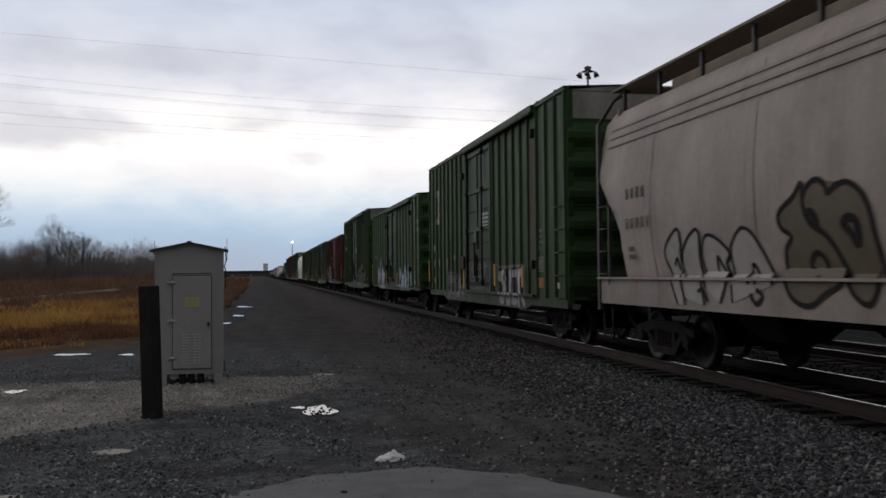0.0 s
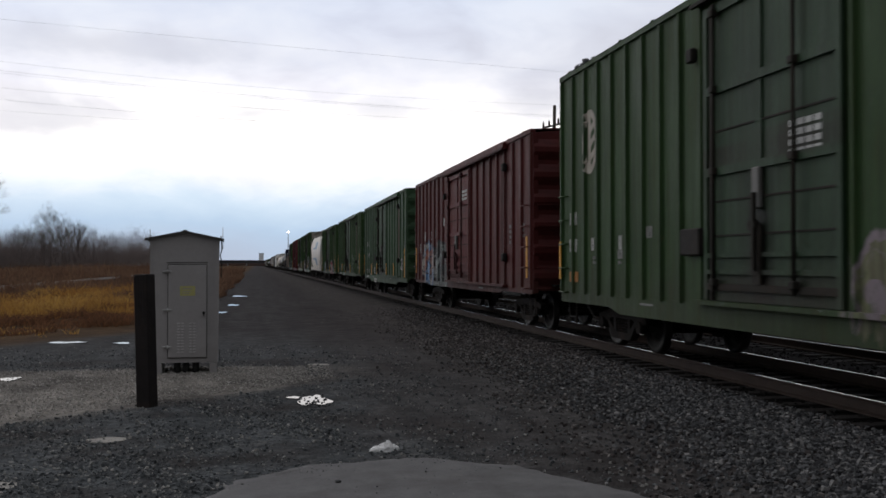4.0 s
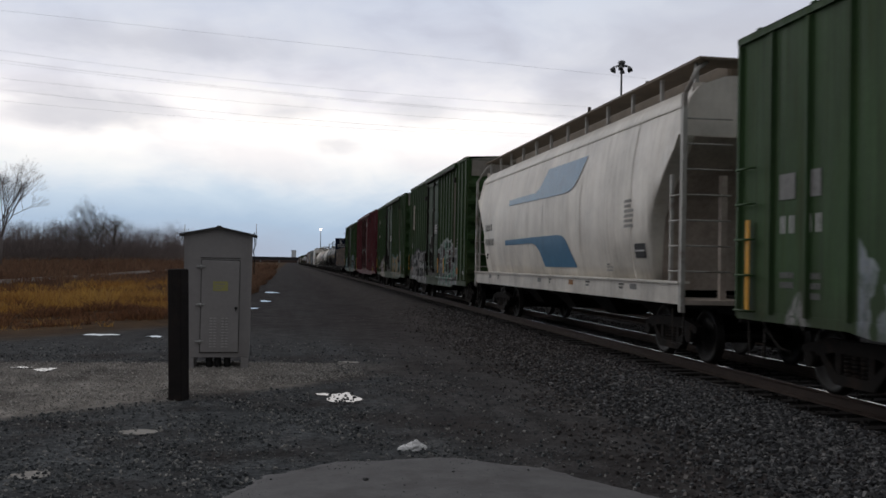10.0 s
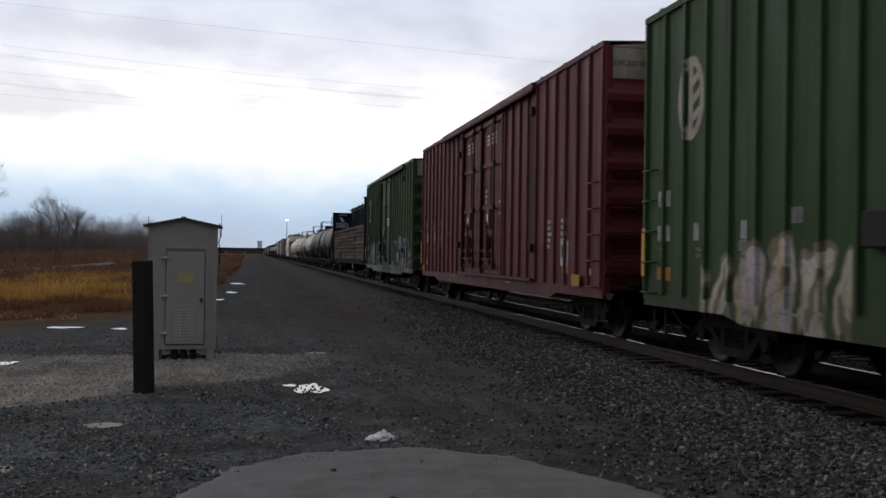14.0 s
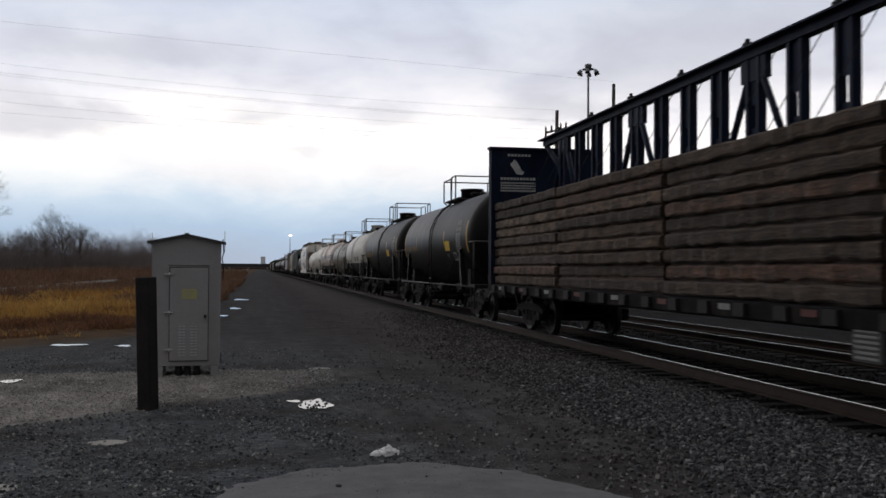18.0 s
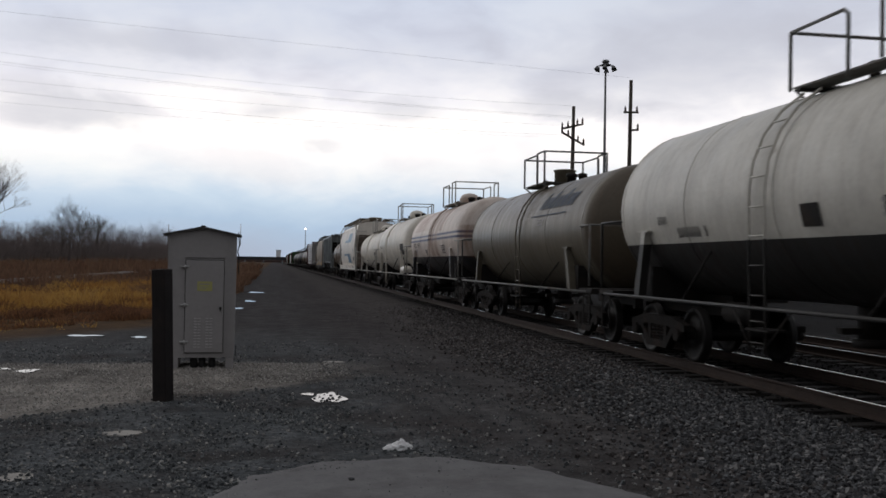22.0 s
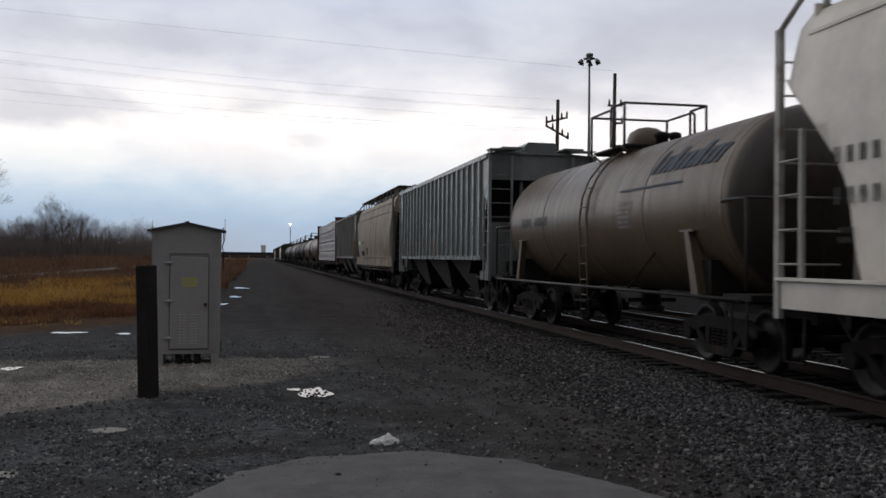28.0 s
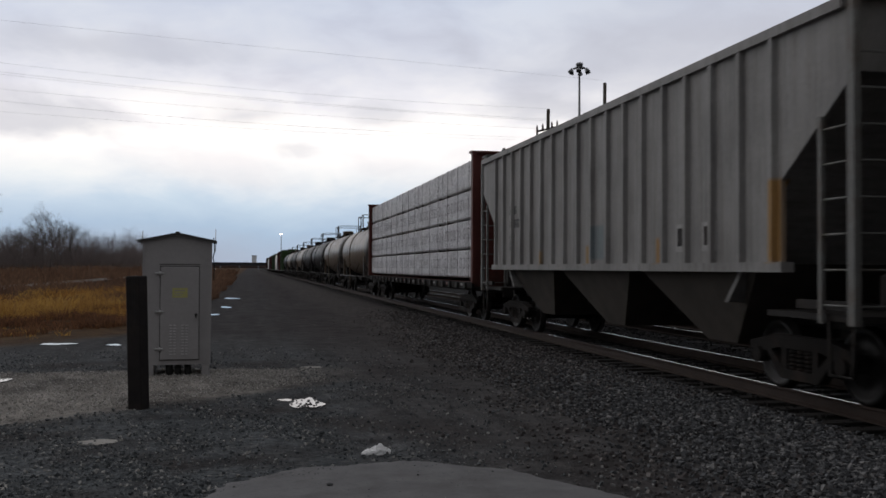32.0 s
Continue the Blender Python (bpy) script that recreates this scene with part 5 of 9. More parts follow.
    for e in (-1, 1):
        truck(car, e * (H - 1.75), fine)
    return car, H


def shell_patch(car, name, mat, R, zc, y0, y1, a0, a1, label="", out=0.012):
    """A painted patch on a tank shell, between two angles above the horizontal, on the road side."""
    y0, y1 = y0 - SHIFT[0], y1 - SHIFT[0]
    s = S()
    n = max(2, int(abs(a1 - a0) / 5))
    vs = []
    for i in range(n + 1):
        a = radians(a0 + (a1 - a0) * i / n)
        x, z = -(R + out) * math.cos(a), zc + (R + out) * math.sin(a)
        vs += [(x, y0, z), (x, y1, z)]
    s.add(vs, [(2 * i, 2 * i + 1, 2 * i + 3, 2 * i + 2) for i in range(n)], True)
    return part(name, s, mat, car, label)


def shell_text(car, mat, R, zc, y, a, rows, h, step=0.72):
    """Stencil bars on a tank shell: rows of letter counts going down from angle a; y falls along the row."""
    s = S()
    for i, n in enumerate(rows):
        top = radians(a) - i * h * 1.5 / R
        bot = top - h / R
        for j in range(n):
            if (i * 7 + j * 3) % 11 == 10:
                continue
            ya = y - SHIFT[0] - j * h * step
            yb = ya - h * step * 0.68
            k = max(1, int(h / 0.08))
            if h > 0.1:
                for y1, y2 in ((ya, ya - h * step * 0.22), (yb + h * step * 0.22, yb)):
                    vs = [(-(R + 0.012) * math.cos(top + (bot - top) * u / k), yy, zc + (R + 0.012) * math.sin(top + (bot - top) * u / k)) for u in range(k + 1) for yy in (y1, y2)]
                    s.add(vs, [(2 * u, 2 * u + 1, 2 * u + 3, 2 * u + 2) for u in range(k)])
                continue
            vs = [(-(R + 0.012) * math.cos(top + (bot - top) * u / k), yy, zc + (R + 0.012) * math.sin(top + (bot - top) * u / k)) for u in range(k + 1) for yy in (ya, yb)]
            s.add(vs, [(2 * u, 2 * u + 1, 2 * u + 3, 2 * u + 2) for u in range(k)])
    return tagged(part("lettering", s, mat, car), "stencilled reporting marks", kind="stuff")

# ---- the train, car by car ----
GREEN = (0.036, 0.077, 0.027)
GREEN2 = (0.027, 0.062, 0.0185)
# sprayed letters: y0, y1, foot, top, fills, outline, seed, letter width
g1 = car_paint("green_paint_white_tag", GREEN2, wilds=[(2.0, 4.75, 0.72, 1.7, [(0.05, 0.055, 0.05), (0.36, 0.36, 0.36), (0.06, 0.06, 0.06), (0.20, 0.19, 0.185)], (0.04, 0.04, 0.04), 9, 0.27)], pieces=[(
    [(-2.62, 1.58, -2.40, 1.47), (-2.40, 1.47, -2.70, 1.22), (-2.70, 1.22, -2.62, 0.82), (-2.62, 0.82, -2.34, 0.86), (-3.00, 1.54, -3.04, 0.80), (-3.04, 0.80, -3.28, 0.82), (-3.30, 1.54, -3.28, 0.82), (-3.86, 1.52, -3.60, 1.50),
     (-3.58, 1.46, -3.56, 0.84), (-3.56, 0.84, -3.90, 0.86), (-4.10, 1.54, -4.12, 0.80), (-4.44, 1.54, -4.20, 1.22), (-4.20, 1.20, -4.60, 0.80)],
    0.088, (0.50, 0.50, 0.52), (0.03, 0.028, 0.032), (-4.55, -2.18, 0.72, 1.68, (0.045, 0.036, 0.044), (0.30, 0.23, 0.26)))])
g2 = car_paint("green_paint_blue_tag", GREEN, tags=[(-5.45, -2.1, 0.85, 1.95, [(0.34, 0.50, 0.62), (0.60, 0.70, 0.76), (0.46, 0.60, 0.70)], (0.14, 0.22, 0.32), 5, 0.85), (2.7, 5.3, 0.6, 2.15, [(0.44, 0.62, 0.72), (0.62, 0.72, 0.78), (0.30, 0.47, 0.60)], (0.26, 0.17, 0.24), 6, 0.72), (5.5, 6.2, 1.0, 1.75, [(0.4, 0.5, 0.55), (0.5, 0.55, 0.58)], (0.3, 0.27, 0.27), 8, 0.6), (-6.1, -5.5, 0.95, 1.55, [(0.12, 0.22, 0.2), (0.2, 0.3, 0.28)], (0.08, 0.15, 0.13), 10, 0.6)], stain=[(-7.0, -6.2, 1.75, 2.2, (0.15, 0.03, 0.03)), (6.4, 7.0, 2.0, 2.25, (0.09, 0.03, 0.026))])
g3 = car_paint("green_paint_tan_tag", GREEN2, tags=[(-6.4, -1.6, 0.75, 2.1, [(0.10, 0.09, 0.06), (0.19, 0.20, 0.12), (0.15, 0.15, 0.10), (0.09, 0.15, 0.20)], (0.24, 0.20, 0.23), 12, 0.8), (-1.4, 1.2, 1.1, 1.9, [(0.10, 0.17, 0.17), (0.25, 0.3, 0.3)], (0.05, 0.09, 0.06), 13, 0.7)])
red4 = car_paint("red_oxide_tagged", (0.080, 0.0145, 0.0145), rough=0.55, gloss=0.18, wilds=[(1.7, 4.6, 0.72, 2.35, [(0.05, 0.055, 0.06), (0.20, 0.25, 0.23), (0.10, 0.13, 0.13), (0.42, 0.45, 0.44), (0.05, 0.06, 0.065)], (0.05, 0.055, 0.06), 16, 0.22), (4.2, 6.25, 0.72, 2.4, [(0.10, 0.24, 0.46), (0.14, 0.30, 0.52), (0.50, 0.48, 0.44), (0.34, 0.09, 0.05), (0.46, 0.44, 0.40)], (0.05, 0.06, 0.09), 15, 0.26)])
g5 = car_paint("green_paint_clean", (0.038, 0.082, 0.040), rust=0.2)
g6 = car_paint("green_paint_scribbled", GREEN, rust=0.25, tags=[(-3.6, -2.5, 1.0, 2.2, [(0.036, 0.075, 0.033), (0.05, 0.09, 0.05)], (0.30, 0.36, 0.31), 61, 0.42), (5.0, 6.6, 0.9, 1.7, [(0.036, 0.075, 0.033), (0.06, 0.09, 0.07)], (0.20, 0.26, 0.24), 63, 0.5)])
g7 = car_paint("green_paint_pink_tag", GREEN, wilds=[(-5.3, -2.0, 0.72, 1.82, [(0.36, 0.12, 0.14), (0.28, 0.09, 0.11), (0.42, 0.19, 0.21), (0.33, 0.11, 0.13)], (0.34, 0.42, 0.46), 21, 0.75)], tags=[(2.6, 5.0, 0.62, 2.0, [(0.24, 0.28, 0.32), (0.34, 0.37, 0.40), (0.20, 0.24, 0.27)], (0.28, 0.32, 0.34), 23, 0.95), (5.9, 6.9, 0.75, 1.2, [(0.30, 0.30, 0.30), (0.36, 0.36, 0.36)], (0.12, 0.15, 0.12), 24, 0.6), (-5.9, -5.1, 0.7, 1.35, [(0.26, 0.38, 0.46), (0.34, 0.44, 0.50)], (0.20, 0.28, 0.33), 26, 0.8)])
g9 = car_paint("green_paint_teal_tag", GREEN2, wilds=[(-5.9, -1.5, 0.72, 2.55, [(0.045, 0.20, 0.14), (0.17, 0.13, 0.15), (0.085, 0.04, 0.05), (0.06, 0.24, 0.175), (0.22, 0.22, 0.23)], (0.40, 0.44, 0.43), 27, 0.38), (1.65, 7.3, 0.62, 2.25, [(0.05, 0.055, 0.06), (0.40, 0.40, 0.41), (0.26, 0.25, 0.25), (0.52, 0.52, 0.53), (0.10, 0.10, 0.11)], (0.06, 0.065, 0.07), 29, 0.36)])
g10 = car_paint("green_paint_cream_tag", GREEN2, tags=[(-5.9, -1.75, 0.75, 2.15, [(0.26, 0.33, 0.33), (0.42, 0.27, 0.12), (0.40, 0.38, 0.30), (0.16, 0.31, 0.42)], (0.20, 0.29, 0.31), 33, 1.0), (2.5, 5.9, 0.62, 1.9, [(0.50, 0.46, 0.34), (0.58, 0.54, 0.45), (0.44, 0.40, 0.46), (0.58, 0.42, 0.16)], (0.20, 0.16, 0.11), 35, 0.72)])
red11 = car_paint("maroon_paint", (0.102, 0.0155, 0.021), rough=0.55, rust=0.16, gloss=0.2)
g12 = car_paint("green_paint_pale_tag", GREEN2, tags=[(1.0, 7.6, 0.62, 2.2, [(0.08, 0.12, 0.10), (0.18, 0.31, 0.33), (0.40, 0.47, 0.47), (0.08, 0.12, 0.10)], (0.045, 0.06, 0.06), 43, 0.55)], wilds=[(-7.7, -1.7, 0.62, 2.35, [(0.05, 0.08, 0.06), (0.20, 0.30, 0.31), (0.40, 0.46, 0.46), (0.22, 0.12, 0.08), (0.07, 0.10, 0.09)], (0.05, 0.075, 0.08), 41, 0.38)])
OLD_GREEN = car_paint("weathered_green_door", (0.036, 0.066, 0.038), rust=0.6, rust_col=(0.055, 0.036, 0.025), streak_col=(0.085, 0.074, 0.055), wilds=[(-1.9, 1.9, 0.9, 2.0, [(0.05, 0.06, 0.05), (0.20, 0.20, 0.19), (0.09, 0.10, 0.09), (0.30, 0.30, 0.29), (0.05, 0.06, 0.05)], (0.04, 0.05, 0.04), 53, 0.3)])
SMEAR_GREEN = car_paint("smeared_green_door", (0.031, 0.060, 0.033), rust=0.6, rust_col=(0.05, 0.036, 0.025), streak_col=(0.07, 0.066, 0.05), stain=[(-2.0, 0.6, 2.80, 3.20, (0.026, 0.021, 0.016)), (-1.8, 0.2, 2.86, 3.08, (0.020, 0.016, 0.013)), (-0.45, 0.75, 1.05, 2.7, (0.010, 0.009, 0.009)), (-0.2, 0.5, 1.1, 2.2, (0.010, 0.009, 0.009)), (0.2, 2.0, 2.84, 3.10, (0.026, 0.021, 0.016)), (-2.5, 2.5, 1.05, 1.4, (0.03, 0.026, 0.023))])
MID_GREEN = car_paint("worn_green_door", (0.034, 0.074, 0.038), rust=0.5, stain=[(-0.3, 0.6, 1.05, 2.4, (0.018, 0.017, 0.015)), (-1.5, 0.3, 2.36, 2.62, (0.03, 0.028, 0.022))], rust_col=(0.06, 0.04, 0.026), streak_col=(0.08, 0.08, 0.06))
OLD_RED = car_paint("worn_red_door", (0.112, 0.018, 0.019), rust=0.4, rust_col=(0.05, 0.02, 0.016), streak_col=(0.13, 0.06, 0.05))
DARK_RED = plain("dark_red_door_hardware", (0.05, 0.014, 0.014), 0.8, 0.0, 0.3, 2.5, 0.003, (0.04, 0.022, 0.018))
OCHRE_TAG = plain("dirty_ochre_label", (0.34, 0.19, 0.025), 0.6, 0.0, 0.2, 6, 0.0)
LOGO = plain("faded_cream_logo", (0.33, 0.30, 0.25), 0.6, 0.0, 0.35, 5, 0.0)


def ribbed_x(y, H, D=1.55, n=10, W=1.53):
    """How far the boxcar side stands out at y, over panels and ribs."""
    step = (H - D - 0.22) / (n - 1)
    d = abs((abs(y) - D - 0.16 + step / 2) % step - step / 2)
    return -W - 0.006 - 0.055 * max(0.0, min(1.0, (0.055 - d) / 0.0275))


def logo_disc(car, H, y=6.27, z=3.82):
    """A worn upright oval emblem, drawn as a plain shape."""
    s_ = S()
    def strip(pts):
        """pts: pairs of (y, z) across the stroke."""
        vs = [(ribbed_x(p[0], H), p[0], p[1]) for pair in pts for p in pair]
        s_.add(vs, [(2 * i, 2 * i + 1, 2 * i + 3, 2 * i + 2) for i in range(len(pts) - 1)])
    turn = [i * math.pi / 48 for i in range(97)]
    half = [i * math.pi / 48 - math.pi / 2 for i in range(49)]
    strip([((y + 0.30 * math.cos(a), z + 0.48 * math.sin(a)), (y + 0.19 * math.cos(a), z + 0.44 * math.sin(a))) for a in half])
    strip([((y + 0.41 * math.cos(a), z + 0.60 * math.sin(a)), (y + 0.29 * math.cos(a), z + 0.47 * math.sin(a))) for a in turn])
    cols = [i / 6 for i in range(7)]
    strip([((y - 0.07 + 0.14 * u, z - 0.52), (y - 0.07 + 0.14 * u, z + 0.52)) for u in cols])
    for zz in (-0.26, 0.0, 0.26):
        strip([((y - 0.07 - 0.20 * u, z + zz - 0.10 + 0.10 * u), (y - 0.07 - 0.20 * u, z + zz + 0.03 + 0.10 * u)) for u in cols])
    part("emblem", s_, LOGO, car, "worn cream oval emblem")


def door_stencil(car, z, place=(-0.5, 4), h=0.72):
    s_ = S()
    for i in range(place[1]):
        for j in range(4 if h > 0.7 else 9):
            y = place[0] - j * (0.17 if h > 0.7 else 0.11)
            s_.box(-1.558, -1.551, y - (0.13 if h > 0.7 else 0.08), y, z - i * 0.11 - 0.07, z - i * 0.11)
    tagged(part("door_stencil", s_, WHITE_MARK, car), "white stencilled lines", kind="stuff")


def words(car, text, at, turn, size, mat):
    """Readable stencilled words, flat, as a mesh in the built-in font."""
    cu = bpy.data.curves.new("words", "FONT")
    cu.body, cu.size = text, size
    ob = bpy.data.objects.new("words", cu)
    me = bpy.data.meshes.new_from_object(ob)
    bpy.data.objects.remove(ob)
    me.transform(pose(*at, *turn))
    me.materials.clear()
    me.materials.append(mat)
    ob = new("words", me)
    ob.parent = car
    tagged(ob, "black stencilled words")
    return ob


PALE = car_paint("pale_height_band", (0.30, 0.28, 0.25), rust=0.5)

CLEAN_WHITE = car_paint("clean_white_paint", (0.82, 0.775, 0.71), rough=0.4, gloss=0.45, rust=0.08, rust_col=(0.3, 0.25, 0.2), washed=0.2)
BRIGHT_MARK = plain("bright_white_paint", (0.75, 0.74, 0.72), 0.6, 0.0, 0.1, 9, 0.0)
RACK = plain("brown_grating_steel", (0.175, 0.142, 0.105), 0.7, 0.0, 0.25, 3.0, 0.002)
WHITE = car_paint("dirty_white_paint", (0.74, 0.70, 0.635), rough=0.42, gloss=0.5, rust=0.26, rust_col=(0.13, 0.09, 0.06), washed=0.5)
DIRTY_END = plain("dirty_brown_end_paint", (0.20, 0.165, 0.14), 0.7, 0.0, 0.35, 1.5, 0.002, (0.10, 0.075, 0.06))
PALE_END = plain("pale_brown_end_paint", (0.40, 0.345, 0.30), 0.7, 0.0, 0.3, 1.5, 0.002, (0.17, 0.13, 0.105))
BEIGE = car_paint("pinkish_grey_paint", (0.35, 0.298, 0.272), rust=0.2, washed=0.25)
car, H, sc = curved_hopper(-1.2, 16.5, BEIGE, "pinkish grey curved covered hopper with outlined graffiti", PIPE_DARK, top=4.62, seams=3, cut=((0.12, 3.35), (0.2, 3.15), (0.66, 2.72), (0.9, 2.5), (1.12, 2.25), (1.2, 1.85), (1.22, 1.2)), mark=[(7.35, 2.92, (4,), 0.2), (7.35, 2.42, (5,), 0.2), (7.3, 1.95, (4, 5), 0.09)], rack=RACK, sill=(0.98, 1.41))


def ribbon(car, name, mat, pts, width, sc, closed=True, out=0.016):
    """A painted stroke along points (y, z) on a curved hopper side."""
    s_ = S()
    n = len(pts)
    L_, R_ = [], []
    for i in range(n):
        p, q = (pts[i - 1], pts[(i + 1) % n]) if closed else (pts[max(0, i - 1)], pts[min(n - 1, i + 1)])
        d = Vector((q[0] - p[0], q[1] - p[1])).normalized() * (width / 2)
        L_.append((pts[i][0] - d.y, pts[i][1] + d.x))
        R_.append((pts[i][0] + d.y, pts[i][1] - d.x))
    place = lambda p: (-max(skin_x(p[1] / sc), 1.56 if p[1] < 1.46 else 0) - out, p[0], p[1])
    vs = [place(p) for p in L_] + [place(p) for p in R_]
    s_.add(vs, [(i, (i + 1) % n, n + (i + 1) % n, n + i) for i in range(n if closed else n - 1)], True)
    return part(name, s_, mat, car, "sprayed dark outline")


def fill(car, mat, pts, sc, out=0.010):
    """Paint inside a closed outline, in thin slices that follow the side."""
    zs_ = np.linspace(min(p[1] for p in pts) + 0.005, max(p[1] for p in pts) - 0.005, 14)
    s_ = S()
    rows_ = []
    for z in zs_:
        xs_ = []
        for (y0, z0), (y1, z1) in zip(pts, pts[1:] + pts[:1]):
            if (z0 - z) * (z1 - z) < 0:
                xs_.append(y0 + (y1 - y0) * (z - z0) / (z1 - z0))
        if len(xs_) >= 2:
            rows_.append((z, min(xs_), max(xs_)))
    for (z0, a0, b0), (z1, a1, b1) in zip(rows_, rows_[1:]):
        px0, px1 = [-max(skin_x(z / sc), 1.56 if z < 1.46 else 0) - out for z in (z0, z1)]
        s_.add([(px0, a0, z0), (px0, b0, z0), (px1, b1, z1), (px1, a1, z1)], [(0, 1, 2, 3)], True)
    part("graffiti_fill", s_, mat, car, "sprayed letter filling")


def bubble(cy, cz, w, h, seed, pinch=0.25):
    """The outline of a rounded sprayed letter."""
    r_ = random.Random(seed)
    a_ = [r_.uniform(0, 6.28) for _ in range(3)]
    out = []
    for i in range(44):
        u = i * 2 * math.pi / 44
        k = 1 + pinch * 0.5 * math.sin(2 * u + a_[0]) + 0.10 * math.sin(3 * u + a_[1]) + 0.05 * math.sin(5 * u + a_[2])
        out.append((cy + w / 2 * k * math.cos(u), cz + h / 2 * math.copysign(abs(math.sin(u)) ** 0.8, math.sin(u)) * (0.9 + 0.1 * k)))
    return out


SPRAY = plain("black_spray_paint", (0.026, 0.024, 0.023), 0.75, 0.0, 0.3, 6, 0.0, gloss=0.06)
SPRAY_PALE = plain("pale_spray_fill", (0.36, 0.33, 0.31), 0.6, 0.0, 0.15, 4, 0.0)
SPRAY_OLIVE = plain("olive_spray_fill", (0.115, 0.092, 0.062), 0.6, 0.0, 0.2, 4, 0.0)


def flow(pts, closed=False, n=5):
    """A smooth line through a few hand-drawn corners."""
    m = len(pts)
    at = lambda i: Vector(pts[i % m] if closed else pts[max(0, min(m - 1, i))])
    out = []
    for i in range(m if closed else m - 1):
        a, b, c, d = at(i - 1), at(i), at(i + 1), at(i + 2)
        for k in range(n):
            u = k / n
            out.append(tuple(0.5 * (2 * b + (c - a) * u + (2 * a - 5 * b + 4 * c - d) * u * u + (3 * b - a - 3 * c + d) * u ** 3)))
    return out if closed else out + [tuple(pts[-1])]


# a thin word of four pointed letters that runs down over the sill
thin = [
    [(5.45, 1.05), (5.70, 1.41), (5.91, 1.74), (5.84, 1.93), (5.42, 2.16), (5.34, 1.95), (5.38, 1.70), (5.22, 1.05)],
    [(5.20, 1.12), (5.37, 1.45), (5.27, 1.85), (4.90, 2.10), (4.72, 2.06), (4.78, 1.62), (4.60, 1.06)],
    [(4.55, 1.30), (4.69, 1.70), (4.60, 1.96), (4.42, 2.03), (4.12, 1.93), (3.90, 1.76), (4.02, 1.64), (3.97, 1.40), (4.15, 1.10)],
    [(3.80, 1.12), (3.86, 1.74), (3.74, 1.95), (3.51, 2.08), (3.28, 2.01), (3.08, 1.80), (2.80, 1.36)]]
for o in thin:
    o = flow(o)
    fill(car, SPRAY_PALE, o, sc)
    ribbon(car, "graffiti_outline", SPRAY, o, 0.05, sc, False)
for o in ([(5.62, 1.62), (5.50, 1.72), (5.46, 1.55)], [(4.28, 1.50), (4.25, 1.72), (4.16, 1.64), (3.97, 1.40)], [(3.40, 1.36), (3.35, 1.60), (3.25, 1.55), (3.22, 1.36)], [(3.35, 1.24), (3.2, 1.12), (3.05, 1.22), (3.2, 1.30)], [(4.8, 1.24), (4.65, 1.28), (4.5, 1.12)]):
    ribbon(car, "graffiti_outline", SPRAY, flow(o), 0.06, sc, False)
# a fat olive word with a leaning first letter
first = flow([(2.10, 2.52), (2.28, 2.37), (2.53, 2.26), (2.62, 2.16), (2.57, 2.03), (2.38, 1.92), (2.53, 1.77), (2.56, 1.52), (2.46, 1.28), (2.24, 1.15), (1.98, 1.14), (1.72, 1.27), (1.40, 1.42), (1.52, 1.72), (1.70, 1.91), (1.97, 2.05), (2.08, 2.26)], True)
second = flow([(2.09, 2.30), (1.97, 2.48), (1.79, 2.53), (1.64, 2.45), (1.60, 2.36), (1.46, 2.43), (1.24, 2.45), (1.05, 2.35), (0.93, 2.20), (0.87, 1.95), (0.80, 1.45), (0.95, 1.18), (1.22, 1.28), (1.40, 1.55), (1.64, 1.88), (1.94, 2.06)], True)
for o in (second, first):
    fill(car, SPRAY_OLIVE, o, sc)
    ribbon(car, "graffiti_outline", SPRAY, o, 0.065, sc)
for o, w in (([(2.05, 1.60), (1.94, 1.72), (1.80, 1.69), (1.74, 1.57), (1.82, 1.49), (1.98, 1.52)], 0.07), ([(1.36, 2.02), (1.26, 2.08), (1.14, 2.04), (1.12, 1.90), (1.16, 1.80), (1.24, 1.92)], 0.10), ([(2.02, 2.16), (1.92, 2.18), (1.84, 2.07), (1.90, 2.02)], 0.09)):
    ribbon(car, "graffiti_outline", SPRAY, flow(o, True), w, sc, True, 0.018)
for cy, cz, w, h, seed in ((0.1, 1.75, 1.0, 1.35, 6), (-1.0, 1.72, 1.1, 1.3, 8)):
    o = [(y - 0.2 * (z - cz), z) for y, z in bubble(cy, cz, w, h, seed, 0.55)]
    fill(car, SPRAY_OLIVE, o, sc)
    ribbon(car, "graffiti_outline", SPRAY, o, 0.075, sc)
    ribbon(car, "graffiti_outline", SPRAY, bubble(cy - 0.05, cz - 0.15, w * 0.3, h * 0.3, seed + 9), 0.06, sc)
    ribbon(car, "graffiti_outline", SPRAY, bubble(cy + 0.05, cz + 0.38, w * 0.22, h * 0.18, seed + 19), 0.05, sc)
car = boxcar(18.3, 34.0, g1, "tall dark green boxcar with white graffiti along the sill", eave=5.22, band=PALE, ribs=10, yellow=[(-2.0, 1.2, 1.77), (-4.66, 1.2, 1.7), (1.86, 1.1, 1.68)], door_mat=OLD_GREEN)
logo_disc(car, 7.850)
door_stencil(car, 3.2)
car = boxcar(36.3, 51.9, g2, "green boxcar with blue and white graffiti", eave=4.6, mark="faint", yellow=[(7.6, 1.05, 2.05), (4.34, 1.05, 1.55), (-4.45, 1.1, 1.5), (-1.8, 1.05, 1.6), (1.75, 1.05, 1.6)], plate=(-6.68, 1.38), door_mat=MID_GREEN)
part("dark_patch", S().box(-1.541, -1.534, 2.85, 3.6, 1.62, 2.05), STEEL_DARK, car, "dark overpainted panel")
